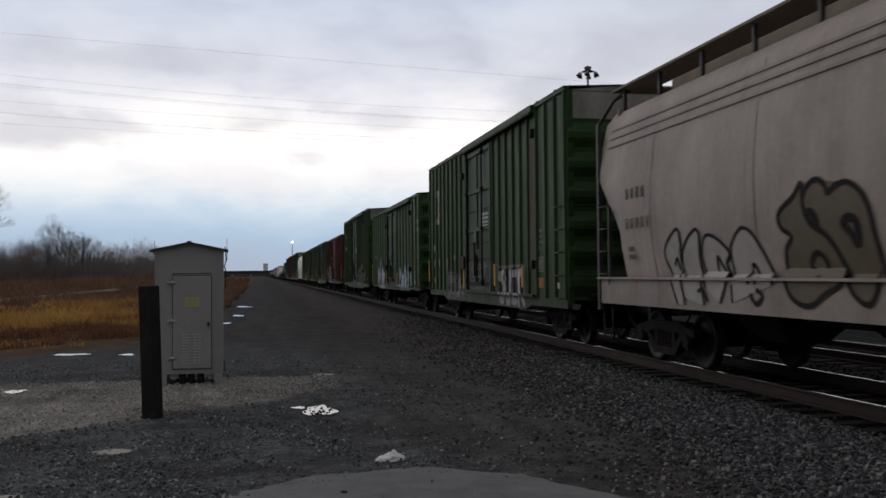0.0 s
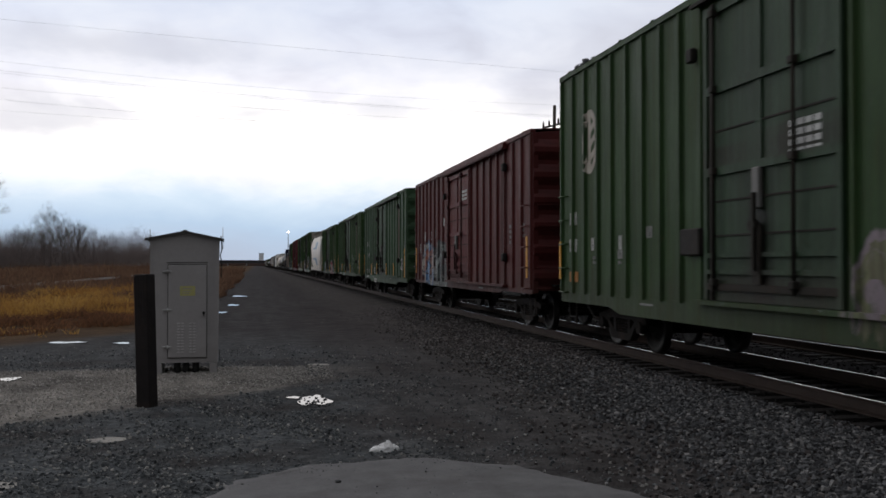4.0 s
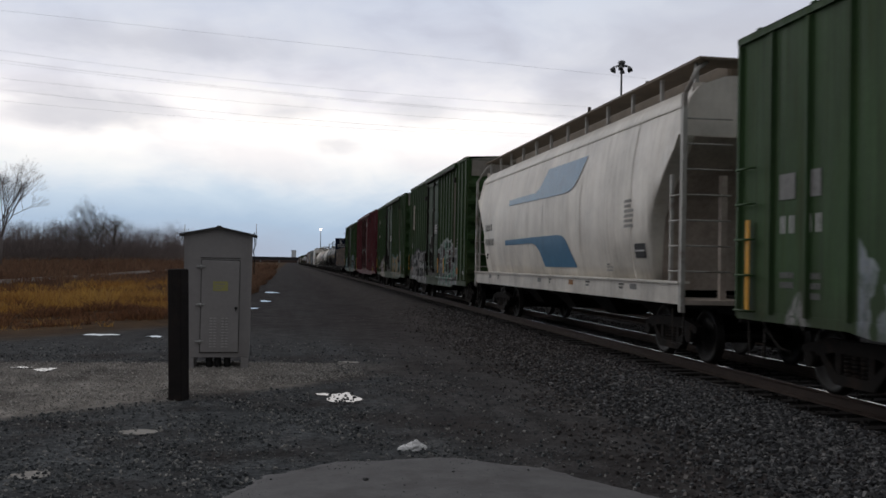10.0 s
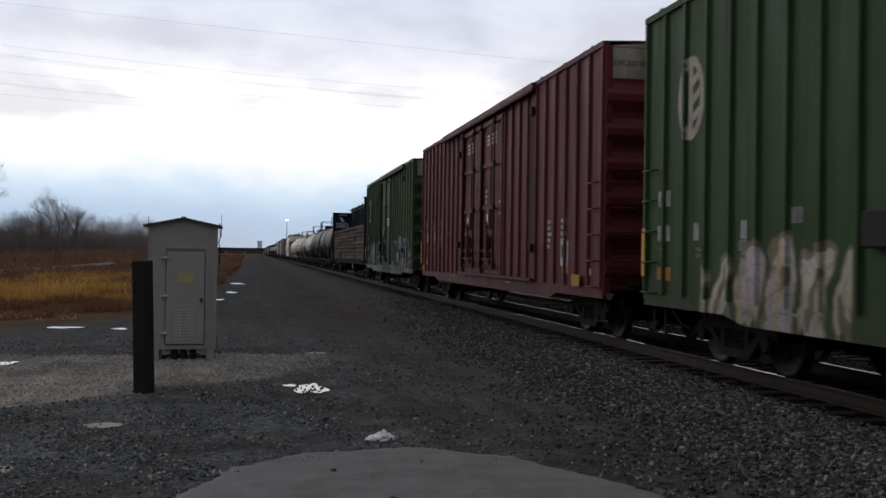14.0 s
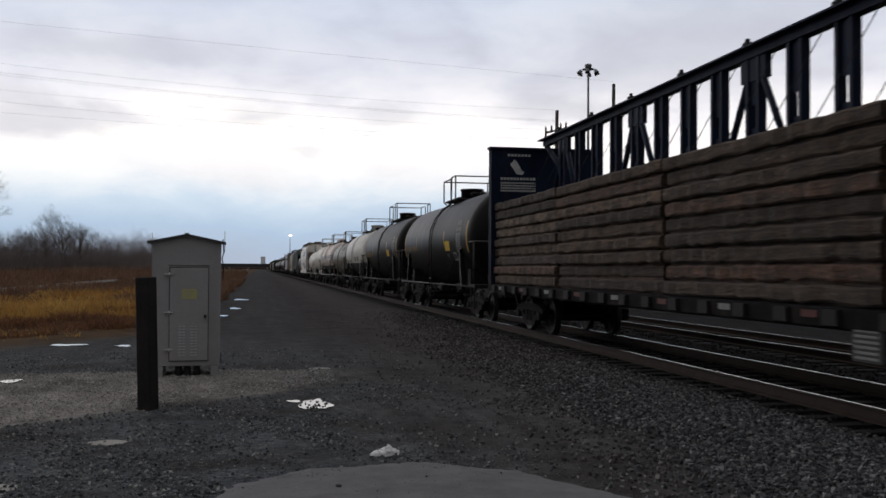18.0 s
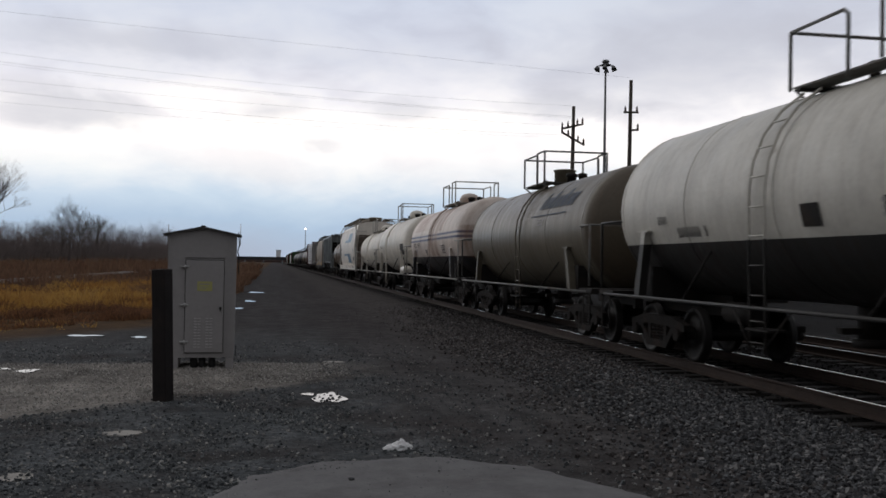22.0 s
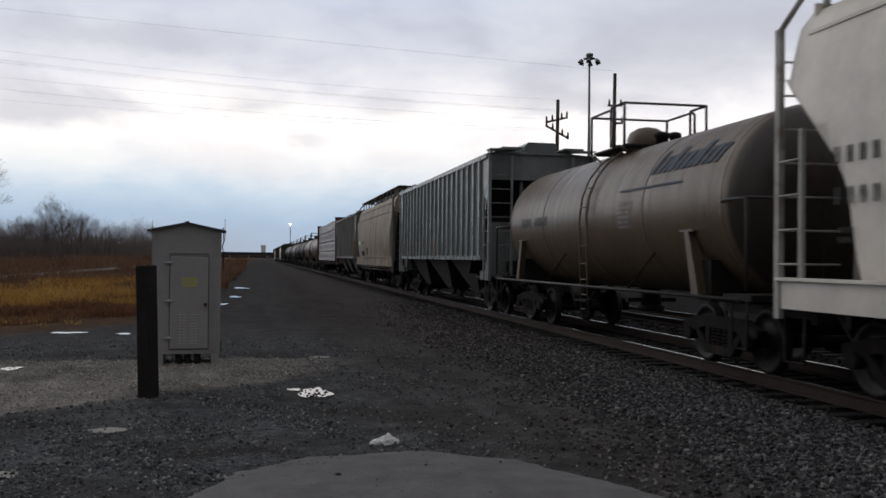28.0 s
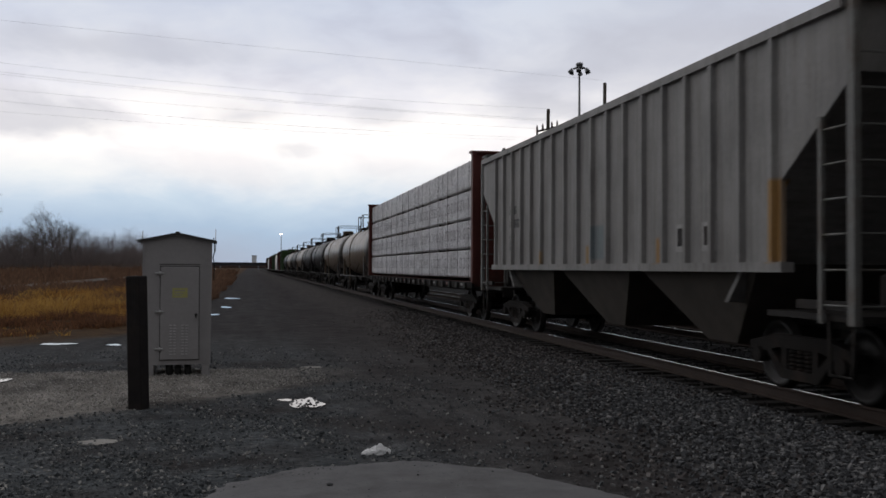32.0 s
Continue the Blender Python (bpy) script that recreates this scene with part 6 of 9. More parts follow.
for y in (6.75, 6.05):
    part("pale_patch", S().box(-1.541, -1.534, y - 0.14, y + 0.14, 2.34, 2.54), GREY_MARK, car, "pale overpainted patch")
for y, z in ((-6.7, 3.62), (-6.72, 3.3), (-7.3, 3.3), (-7.3, 3.62)):
    part("pale_patch", S().box(-1.541, -1.534, y - 0.2, y + 0.2, z - 0.08, z + 0.06), GREY_MARK, car)
car = boxcar(54.2, 70.0, g3, "tall dark green boxcar with faded tan graffiti", eave=5.22, band=PALE, ribs=10, door_mat=SMEAR_GREEN)
logo_disc(car, 7.900)
door_stencil(car, 3.2)
car = boxcar(72.1, 87.8, red4, "red oxide boxcar with blue graffiti", eave=4.5, ribs=9, mark="wide", yellow=[(-7.6, 1.24, 2.18), (7.52, 1.24, 2.18)], door_mat=OLD_RED, hardware=DARK_RED)
door_stencil(car, 3.75)
part("data_panel", S().box(-1.607, -1.60, 1.95, 2.1, 2.8, 3.05), WHITE_MARK, car, "white paper notice")
framed(car, 1.53, 3.95, 2.6, 0.1, 0.15)
car = boxcar(90.15, 105.6, g5, "clean green boxcar with yellow reflector strips", eave=4.6, mark="none", yellow=[(-7.4, 1.0, 2.2), (-4.2, 1.05, 1.6), (-1.75, 1.05, 1.6), (1.87, 1.02, 1.62), (4.05, 1.02, 1.6), (7.45, 1.05, 2.1)], plate=(-6.2, 1.55), door_mat=MID_GREEN, sill=(0.8, 0.68))
for y, z, n in ((6.56, 2.82, 2), (5.78, 2.82, 1), (6.45, 2.22, 1), (5.78, 2.22, 2)):
    marks(car, -1.534, y, z, (n,), WHITE_MARK, 0.27)
for y, z, rows_ in ((6.6, 1.3, (5, 4)), (5.75, 1.3, (5, 5)), (4.95, 1.08, (8,)), (3.3, 1.4, (9, 9, 7)), (6.4, 0.95, (9,))):
    marks(car, -1.545, y, z, rows_, WHITE_MARK, 0.075)
for y, z, rows_ in ((3.3, 0.84, (18, 18)),):
    marks(car, -1.546, y, z, rows_, WHITE_MARK, 0.075)
part("dark_patch", S().box(-1.541, -1.534, 2.75, 3.34, 1.58, 2.12), STEEL_DARK, car, "dark overpainted panel")
part("dark_patch", S().box(-1.541, -1.534, 3.72, 3.95, 1.55, 1.78), STEEL_DARK, car)
framed(car, 1.53, 2.17, 2.6, 0.16, 0.2)
part("data_panel", S().box(-1.607, -1.60, 1.2, 1.42, 3.25, 3.6), WHITE_MARK, car, "white paper notice")
car = boxcar(107.7, 123.2, g6, "green boxcar with a white stencil panel", eave=4.6, yellow=[(7.4, 1.0, 2.2), (1.75, 1.05, 1.6), (-1.75, 1.05, 1.6), (-7.4, 1.0, 2.2)], plate=(-6.2, 1.55), door_mat=MID_GREEN)
framed(car, 1.53, 2.13, 2.5, 0.14, 0.15)
framed(car, 1.53, 3.85, 2.5, 0.07, 0.13, False)
star = [(math.cos(math.pi / 2 + i * math.pi / 5) * (0.16 if i % 2 == 0 else 0.07), math.sin(math.pi / 2 + i * math.pi / 5) * (0.16 if i % 2 == 0 else 0.07)) for i in range(10)]
part("star", S().prism([(2.13 + a, 1.90 + b) for a, b in star], "x", -1.539, -1.534), WHITE_MARK, car, "small white painted star")
part("brown_patch", S().box(-1.540, -1.534, 2.70, 3.28, 1.66, 2.10), PRIMER, car, "brown overpainted panel")
part("dark_patch", S().box(-1.540, -1.534, 3.75, 4.03, 1.60, 1.80), STEEL_DARK, car, "dark overpainted panel")
for y, z, rows_, h_ in ((3.3, 1.50, (8, 8, 6), 0.06), (6.6, 1.35, (4, 4), 0.075), (5.85, 1.35, (4, 4), 0.075), (2.2, 1.3, (3, 3), 0.06), (3.4, 0.99, (14, 14), 0.06), (5.8, 0.97, (11,), 0.06)):
    marks(car, -1.546, y, z, rows_, WHITE_MARK, h_)
part("reflector_strip", S().box(-1.605, -1.592, 4.08, 4.19, 1.1, 1.62), YELLOW, car, "yellow reflector strip")
car = boxcar(125.6, 141.2, g7, "green boxcar with pink graffiti by the door", eave=4.6, yellow=[(7.4, 1.0, 2.2), (1.75, 1.05, 1.6), (-1.75, 1.05, 1.6), (-4.2, 1.05, 1.6), (-7.4, 1.0, 2.2)], plate=(-6.2, 1.55), door_mat=MID_GREEN, mark="none")
for y in (6.52, 5.95):
    part("pale_patch", S().box(-1.541, -1.534, y - 0.2, y + 0.17, 2.42, 2.74), GREY_MARK, car, "pale overpainted patch")
for y, z, n in ((6.66, 2.22, 2), (6.06, 2.22, 2)):
    marks(car, -1.534, y, z, (n,), WHITE_MARK, 0.22, gap=0.95)
for y, z, rows_ in ((6.66, 1.52, (6, 6)), (5.95, 1.52, (4, 4, 4)), (4.1, 1.45, (5, 4))):
    marks(car, -1.536, y, z, rows_, GREY_MARK, 0.075)
part("dark_patch", S().box(-1.540, -1.534, 2.85, 3.4, 1.6, 2.05), STEEL_DARK, car, "dark overpainted panel")
car, H, sc = curved_hopper(142.9, 159.6, WHITE, "dirty white covered hopper with blue flag shapes", PIPE_WHITE, rack=RACK, dark_end=PALE_END, seams=1, mark=[(6.55, 2.78, (4,), 0.23), (6.55, 2.34, (5,), 0.23), (6.55, 1.9, (6, 5), 0.07), (-5.75, 2.77, (9, 8, 11, 11, 10, 11), 0.062), (-4.6, 1.62, (6, 14, 14), 0.04)])
decal(car, "black_panel", DARK_MARK, [(-6.18, 1.72, 1.97), (-6.7, 1.72, 1.97)], sc, 0.012, "small black data panel")
decal(car, "panel_line", WHITE_MARK, [(-6.22, 1.83, 1.86), (-6.66, 1.83, 1.86)], sc, 0.016)
def flags(car, dy=0.0):
    """Two swept blue shapes on the hopper side, dy further along, and the sill labels."""
    decal(car, "blue_flag", BLUE_MARK, [(y + dy, a, b) for y, a, b in [(2.0, 3.20, 3.35), (0.2, 3.19, 3.36), (-0.8, 3.18, 3.36), (-1.15, 3.18, 3.44), (-1.4, 3.18, 3.60), (-1.75, 3.17, 3.87), (-3.4, 3.17, 3.86), (-3.75, 3.19, 3.86), (-4.05, 3.26, 3.86), (-4.35, 3.44, 3.86), (-4.76, 3.84, 3.86)]], 1.0265, 0.014, label="faded blue painted flag shape")
    decal(car, "blue_flag", BLUE_MARK, [(y + dy, a, b) for y, a, b in [(2.36, 2.11, 2.25), (-0.6, 2.11, 2.26), (-0.95, 2.06, 2.26), (-1.25, 1.92, 2.26), (-1.6, 1.53, 2.26), (-2.9, 1.53, 2.26), (-3.3, 1.53, 2.23), (-3.55, 1.53, 2.13), (-3.8, 1.53, 1.92), (-4.15, 1.53, 1.56)]], 1.0265, 0.014, label="faded blue painted flag shape")
    for y in (6.0, 0.26, -2.36, -6.14):
        part("sill_label", S().box(-1.566, -1.561, y - 0.16, y + 0.16, 1.16, 1.26), GREY_MARK if y != -2.36 else ORANGE_MARK, car, "small label on the sill")
    for y, n in ((5.0, 9), (-0.6, 7), (-3.4, 9), (-5.4, 9)):
        marks(car, -1.561, y, 1.26, (n, n - 2), GREY_MARK, 0.04)


flags(car, 1.55)
car = boxcar(161.4, 176.9, g9, "tall dark green boxcar with teal and white graffiti", eave=5.22, band=PALE, ribs=10, yellow=[(-3.2, 1.2, 1.8), (-1.75, 1.2, 1.8)], door_mat=SMEAR_GREEN)
logo_disc(car, 7.750)
door_stencil(car, 3.2)
car = boxcar(179.1, 194.75, g10, "tall dark green boxcar with cream graffiti", eave=5.22, band=PALE, ribs=10, door_mat=SMEAR_GREEN)
logo_disc(car, 7.825)
door_stencil(car, 3.2)
car = boxcar(196.6, 215.1, red11, "long maroon boxcar with double doors", eave=5.3, band=PALE, ribs=11, double=True, door_w=4.6, stop=-5.0, mark="wide", plate=(-7.1, 1.6), door_mat=OLD_RED, hardware=DARK_RED)
door_stencil(car, 4.74, (1.75, 3), 0.6)
door_stencil(car, 4.74, (-0.62, 3), 0.6)
for y, z, rows_ in ((-0.5, 3.3, (3, 3, 2)), (-1.95, 2.95, (5, 4, 5)), (1.95, 2.2, (2,))):
    marks(car, -1.556, y, z, rows_, WHITE_MARK, 0.09)
for y in (1.27, -1.03):
    part("door_tag", S().box(-1.64, -1.632, y - 0.07, y + 0.07, 2.35, 2.62), BRIGHT_MARK, car, "white paper tag on the lock")
marks(car, -1.545, -6.0, 2.3, (4, 4, 5, 4, 3), WHITE_MARK, 0.08)
marks(car, -1.545, -6.9, 2.3, (6, 5, 6, 5), WHITE_MARK, 0.08)
words(car, "EXCESS HEIGHT CAR", (-1.38, -9.27, 4.96), (90, 0, 0), 0.135, DARK_MARK)
part("yellow_tag", S().box(-1.61, -1.60, -8.2, -7.75, 0.98, 1.2), OCHRE_TAG, car, "yellow label")
part("yellow_tag", S().box(-1.61, -1.60, 8.4, 8.75, 0.98, 1.15), OCHRE_TAG, car, "yellow label")
car = boxcar(217.3, 233.0, g12, "tall dark green boxcar covered in pale graffiti", eave=5.22, band=PALE, ribs=10, door_mat=SMEAR_GREEN)
logo_disc(car, 7.850)
door_stencil(car, 3.2)

BLUE_STEEL = car_paint("dark_blue_steel", (0.009, 0.015, 0.034), rust=0.3, gloss=0.08)
RED_STEEL = car_paint("red_brown_steel", (0.11, 0.035, 0.03), rust=0.3)
m, t, b = material("rough_timber")
tone = ramp(t, nd(t, "ShaderNodeObjectInfo").outputs["Random"], [(0.0, (0.036, 0.024, 0.018)), (0.35, (0.112, 0.069, 0.040)), (0.6, (0.068, 0.048, 0.036)), (0.8, (0.125, 0.062, 0.039)), (1.0, (0.18, 0.13, 0.088))])
grain = noise_(t, coords(t, (3, 0.5, 5)), 3.0, 8, 0.7)
tone = mix(t, 0.8, tone, ramp(t, grain, [(0.3, (0.15, 0.15, 0.15)), (0.7, (0.75, 0.75, 0.75))]), "OVERLAY")
tone = mix(t, ramp(t, noise_(t, coords(t), 1.3, 6, 0.7), [(0.5, (0, 0, 0)), (0.65, (0.8, 0.8, 0.8))]), tone, (0.045, 0.034, 0.027))
tone = mix(t, ramp(t, noise_(t, coords(t, (1, 0.6, 1.6)), 4.5, 7, 0.75), [(0.44, (0, 0, 0)), (0.60, (0.85, 0.85, 0.85))]), tone, (0.030, 0.022, 0.017))
tone = mix(t, ramp(t, noise_(t, coords(t, (1, 0.35, 2.4)), 6.0, 6, 0.7), [(0.60, (0, 0, 0)), (0.70, (0.6, 0.6, 0.6))]), tone, (0.22, 0.185, 0.15))
t.links.new(tone, b.inputs["Base Color"])
b.inputs["Roughness"].default_value = 0.9
bump(t, b, grain, 0.05)
BARK = m
PRINT = plain("faded_wrap_print", (0.36, 0.345, 0.36), 0.6, 0.0, 0.3, 4.0, 0.0)
m, t, b = material("crinkled_lumber_wrap")
v_ = coords(t, (1, 0.8, 1.3))
crease = nd(t, "ShaderNodeTexNoise", {"Vector": v_, "Scale": 3.2, "Detail": 5.0, "Roughness": 0.6, "Distortion": 1.6}).outputs[0]
ridge = math_(t, "ABSOLUTE", math_(t, "SUBTRACT", crease, 0.5))
tone = ramp(t, noise_(t, v_, 1.4, 6, 0.7), [(0.35, (0.44, 0.42, 0.435)), (0.5, (0.68, 0.66, 0.68)), (0.66, (0.80, 0.79, 0.80))])
# fold bottoms coloured darker, imitating the shade in the creases
tone = mix(t, nd(t, "ShaderNodeMapRange", {"Value": ridge, "From Min": 0.03, "From Max": 0.0}).outputs[0], tone, (0.26, 0.25, 0.26))
t.links.new(tone, b.inputs["Base Color"])
b.inputs["Roughness"].default_value = 0.35
bump(t, b, ridge, 0.35, 0.9)
WRAP = m


SILL_DIRT = plain("dirty_sill_steel", (0.010, 0.009, 0.0088), 0.85, 0.0, 0.35, 3.0, 0.003, (0.034, 0.028, 0.024), gloss=0.08)
RED_TAPE = plain("dirty_red_tape", (0.085, 0.022, 0.017), 0.5, 0.0, 0.2, 6.0, 0.0)


def centerbeam(q0, q1, steel, label, load):
    car, L = car_at(q0, q1, "centerbeam_flatcar", label, "flat car")
    H = L / 2
    part("deck", S().box(-1.45, 1.45, -H + 0.1, H - 0.1, 1.02, 1.14), steel, car)
    for k in (-1, 1):
        part("side_sill", S().prism([(-H, 0.97), (-H, 1.14), (H, 1.14), (H, 0.97), (H - 3.6, 0.97), (H - 4.4, 0.93), (-H + 4.4, 0.93), (-H + 3.6, 0.97)], "x", *sorted((k * 1.45, k * 1.52))), SILL_DIRT, car)
        for i in range(22):
            y = -H + 0.8 + i * (L - 1.6) / 21
            part("stake_pocket", S().box(*sorted((k * 1.52, k * 1.58)), y - 0.14, y + 0.14, 0.95, 1.12), STEEL_DARK, car)
            if i % 2 == 0 and k < 0:
                part("reflector", S().box(-1.527, -1.5215, y + 0.3, y + 0.62, 1.02, 1.10), RED_TAPE if i % 4 else GREY_MARK, car, "dirty reflector tape")
        b = k * (H - 0.22)
        bulk = part("bulkhead", S().box(-1.5, 1.5, *sorted((b, b + k * 0.16)), 1.1, 4.76), steel, car, "tall steel end bulkhead")
        part("bulkhead_cap", S().box(-1.55, 1.55, *sorted((b - k * 0.06, b + k * 0.24)), 4.76, 4.82), steel, bulk)
        for x in (-1.46, -0.5, 0.5, 1.46):
            part("bulkhead_rib", S().box(x - 0.05, x + 0.05, *sorted((b + k * 0.16, b + k * 0.24)), 1.1, 4.76), steel, bulk)
        for x in (-1.0, 1.0):
            for i in range(8):
                part("rung", S().cyl((x - 0.22, b + k * 0.28, 1.3 + i * 0.42), (x + 0.22, b + k * 0.28, 1.3 + i * 0.42), 0.015, 5), steel, bulk)
    part("top_chord", S().box(-0.09, 0.09, -H + 0.3, H - 0.3, 4.86, 5.0), steel, car)
    for k in (-1, 1):
        part("end_brace", S().tube([(0, k * (H - 0.3), 4.9), (0, k * (H - 1.5), 4.2), (0, k * (H - 1.9), 3.2)], 0.07, 6), steel, car)
    for i in range(17):
        y = -9.56 * L / 22.4 + i * 1.18 * L / 22.4
        post = part("center_post", S().box(-0.07, 0.07, y - 0.2, y - 0.12, 1.1, 4.87).box(-0.07, 0.07, y + 0.12, y + 0.2, 1.1, 4.87), steel, car)
        part("post_web", S().box(-0.02, 0.02, y - 0.12, y + 0.12, 4.12, 4.87).box(-0.02, 0.02, y - 0.12, y + 0.12, 1.1, 3.76), steel, post)
        if i % 4 == 0:
            for d in (-1, 1):
                part("diagonal", S().tube([(0, y + d * 0.12, 4.72), (0, y + d * 1.05, 3.1)], 0.06, 6), steel, car)
            part("gusset", S().box(-0.05, 0.05, y - 0.38, y + 0.38, 4.5, 4.87), steel, car)
        part("tie_strap", S().tube([(-0.12, y + 0.3, 4.85), (-0.7, y + 0.9, 3.4)], 0.008, 4), STEEL_DARK, car)
        if i % 2 == 0:
            part("strap_winch", S().cbox(-0.2, -0.08, y - 0.08, y + 0.08, 5.03, 5.1, 0.02).cyl((-0.14, y, 5.08), (-0.14, y, 5.15), 0.04, 8), STEEL_DARK, car)
    part("chord_cap", S().box(-0.22, 0.22, -H + 0.2, H - 0.2, 5.0, 5.03), steel, car)
    frame_sill(car, L)
    for k in (-1, 1):
        truck(car, k * (H - 2.4))
    rnd = random.Random(5)
    for k in (-1, 1):
        if load == "timber":
            bundles, rows, h0, hh = 4, 9, 1.145, 0.2395
            bl = 5.4
            for b in range(bundles):
                y0 = -10.55 + b * bl
                stack = part("timber_core", S().box(*sorted((k * 0.25, k * 1.3)), y0 + 0.15, y0 + bl - 0.1, h0, h0 + rows * hh - 0.05), BARK, car, "stack of rough brown timbers")
                for r in range(rows):
                    d = rnd.uniform(-0.04, 0.04)
                    e0, e1 = rnd.uniform(0.0, 0.12), rnd.uniform(0.0, 0.1)
                    z = h0 + r * hh
                    x0, x1 = sorted((k * 0.24, k * (1.38 + d)))
                    sag = rnd.uniform(-0.02, 0.02)
                    n = 26
                    rings = []
                    for i in range(n + 1):
                        y = y0 + e0 + (bl - e0 - e1) * i / n
                        w = rnd.uniform(-0.016, 0.016)
                        f_ = rnd.uniform(-0.028, 0.028)
                        c = 0.024 + rnd.uniform(-0.008, 0.016)
                        zz0, zz1 = z + 0.028 + w, z + hh - 0.014 + w * 0.5
                        rings.append([(x0 + c + f_, y, zz0), (x1 - c + f_, y, zz0), (x1 + f_, y, zz0 + c), (x1 + f_, y, zz1 - c), (x1 - c + f_, y, zz1), (x0 + c + f_, y, zz1), (x0 + f_, y, zz1 - c), (x0 + f_, y, zz0 + c)])
                    part("timber", S().loft(rings, smooth=False), BARK, stack)
        else:
            cols, rows, h0, hh = 5, 4, 1.22, 0.865
            bl = (L - 0.6) / cols
            for b in range(cols):
                for r in range(rows):
                    y0 = -H + 0.3 + b * bl
                    z = h0 + r * hh
                    part("lumber_package", S().cbox(*sorted((k * 0.24, k * 1.36)), y0 + 0.02, y0 + bl - 0.02, z + 0.03, z + hh - 0.02, 0.05), WRAP, car, "grey-white plastic wrapped lumber bundle")
                    part("bearer", S().box(*sorted((k * 0.3, k * 1.34)), y0 + 0.6, y0 + 0.7, z - 0.02, z + 0.04).box(*sorted((k * 0.3, k * 1.34)), y0 + bl - 0.7, y0 + bl - 0.6, z - 0.02, z + 0.04), BARK, car)
                    if k < 0 and r < 3:
                        pr = S()
                        for j in range(9):
                            ya = y0 + 0.35 + j * (bl - 0.7) / 8.6
                            za, zb = z + 0.3, z + 0.62
                            for p0, p1, q0_, q1_ in ((ya, ya + 0.24, za, za + 0.045), (ya, ya + 0.24, zb - 0.045, zb), (ya, ya + 0.045, za, zb), (ya + 0.195, ya + 0.24, za, zb)):
                                if (j * 5 + r * 3 + b + int(p0 * 7)) % 5:
                                    pr.box(-1.3655, -1.361, p0, p1, q0_, q1_)
                        tagged(part("print", pr, PRINT, car), "faded printed lettering on the wrap", kind="stuff")
                    for j in range(3):
                        yy = y0 + bl * (0.17 + j * 0.33)
                        part("wrap_strap", S().box(*sorted((k * 1.355, k * 1.366)), yy - 0.012, yy + 0.012, z + 0.04, z + hh - 0.03), STEEL_DARK, car)
    return car, H


car, H = centerbeam(234.7, 257.1, BLUE_STEEL, "dark blue centerbeam flat car loaded with brown timber", "timber")
bh = -1
yb = H - 0.232
part("bulkhead_emblem", S().add([(-0.98, yb, 4.36), (-0.86, yb, 4.5), (-0.78, yb, 4.42), (-0.66, yb, 4.2), (-0.59, yb, 4.17), (-0.63, yb, 4.09), (-0.80, yb, 4.1), (-0.88, yb, 4.22)], [(0, 1, 2, 3, 4, 5, 6, 7)]), WHITE_MARK, car, "white painted emblem")
sh = S()
for i, (n_, z_, h_) in enumerate(((11, 3.94, 0.07), (16, 3.84, 0.045), (17, 3.77, 0.045), (16, 3.70, 0.045), (17, 3.63, 0.045))):
    for j in range(n_):
        w_ = 0.98 / n_
        sh.box(-1.24 + j * w_, -1.24 + j * w_ + w_ * 0.68, yb - 0.004, yb, z_, z_ + h_)
for j in range(7):
    sh.box(-1.05 + j * 0.095, -1.05 + j * 0.095 + 0.065, yb - 0.004, yb, 4.58, 4.64)
tagged(part("lettering", sh, WHITE_MARK, car), "white stencilled lines", kind="stuff")
guard = part("vent_panel", S().box(-1.50, -1.46, -5.25, -4.75, 0.60, 0.98), PIPE_DARK, car, "pale louvred panel under the sill")
for i in range(6):
    part("louvre", S().box(-1.515, -1.50, -5.2, -4.8, 0.63 + i * 0.056, 0.655 + i * 0.056), GREY_MARK, guard)
BLACK_TANK = car_paint("black_tank_paint", (0.0066, 0.0058, 0.0055), rough=0.42, gloss=0.15, rust=0.10, run=0.4, streak_col=(0.05, 0.044, 0.04), washed=0.4)
BLACK_TANK2 = car_paint("black_tank_paint_two", (0.0066, 0.0059, 0.0057), rough=0.42, gloss=0.15, rust=0.12, run=0.4, streak_col=(0.05, 0.044, 0.04), washed=0.4)
WHITE_TANK = car_paint("white_over_black_tank", (0.56, 0.54, 0.485), rough=0.42, gloss=0.4, rust=0.25, lower=(1.93, (0.03, 0.029, 0.028)), washed=0.3)
TAN_TANK = car_paint("tan_tank_paint", (0.138, 0.121, 0.090), stripes=[(5.5, 9.0, 0.0, 9.0, (0.085, 0.06, 0.042)), (-9.0, -5.62, 0.0, 9.0, (0.09, 0.072, 0.05))], rough=0.36, gloss=0.36, rust=0.4, rust_col=(0.12, 0.085, 0.055), washed=0.3)
STRIPE_TANK = car_paint("white_tank_blue_bands", (0.68, 0.60, 0.54), rough=0.42, gloss=0.4, rust=0.35, stain=[(-0.95, 0.35, 1.84, 4.2, (0.22, 0.095, 0.04)), (-1.7, -0.7, 1.84, 4.2, (0.26, 0.125, 0.055)), (-2.45, -1.45, 2.8, 4.2, (0.24, 0.11, 0.05)), (0.2, 6.2, 2.9, 4.2, (0.38, 0.22, 0.15)), (-6.4, -5.4, 1.8, 2.9, (0.2, 0.1, 0.05))], lower=(1.84, (0.03, 0.03, 0.032)), stripes=[(-9, 9, 2.47, 2.55, (0.035, 0.055, 0.15)), (-9, 9, 2.63, 2.71, (0.035, 0.055, 0.15))], rust_col=(0.22, 0.11, 0.06), washed=0.3)
CREAM_TANK = car_paint("cream_tank_paint", (0.72, 0.68, 0.60), rough=0.38, gloss=0.45, rust=0.3, rust_col=(0.15, 0.11, 0.08), washed=0.3)
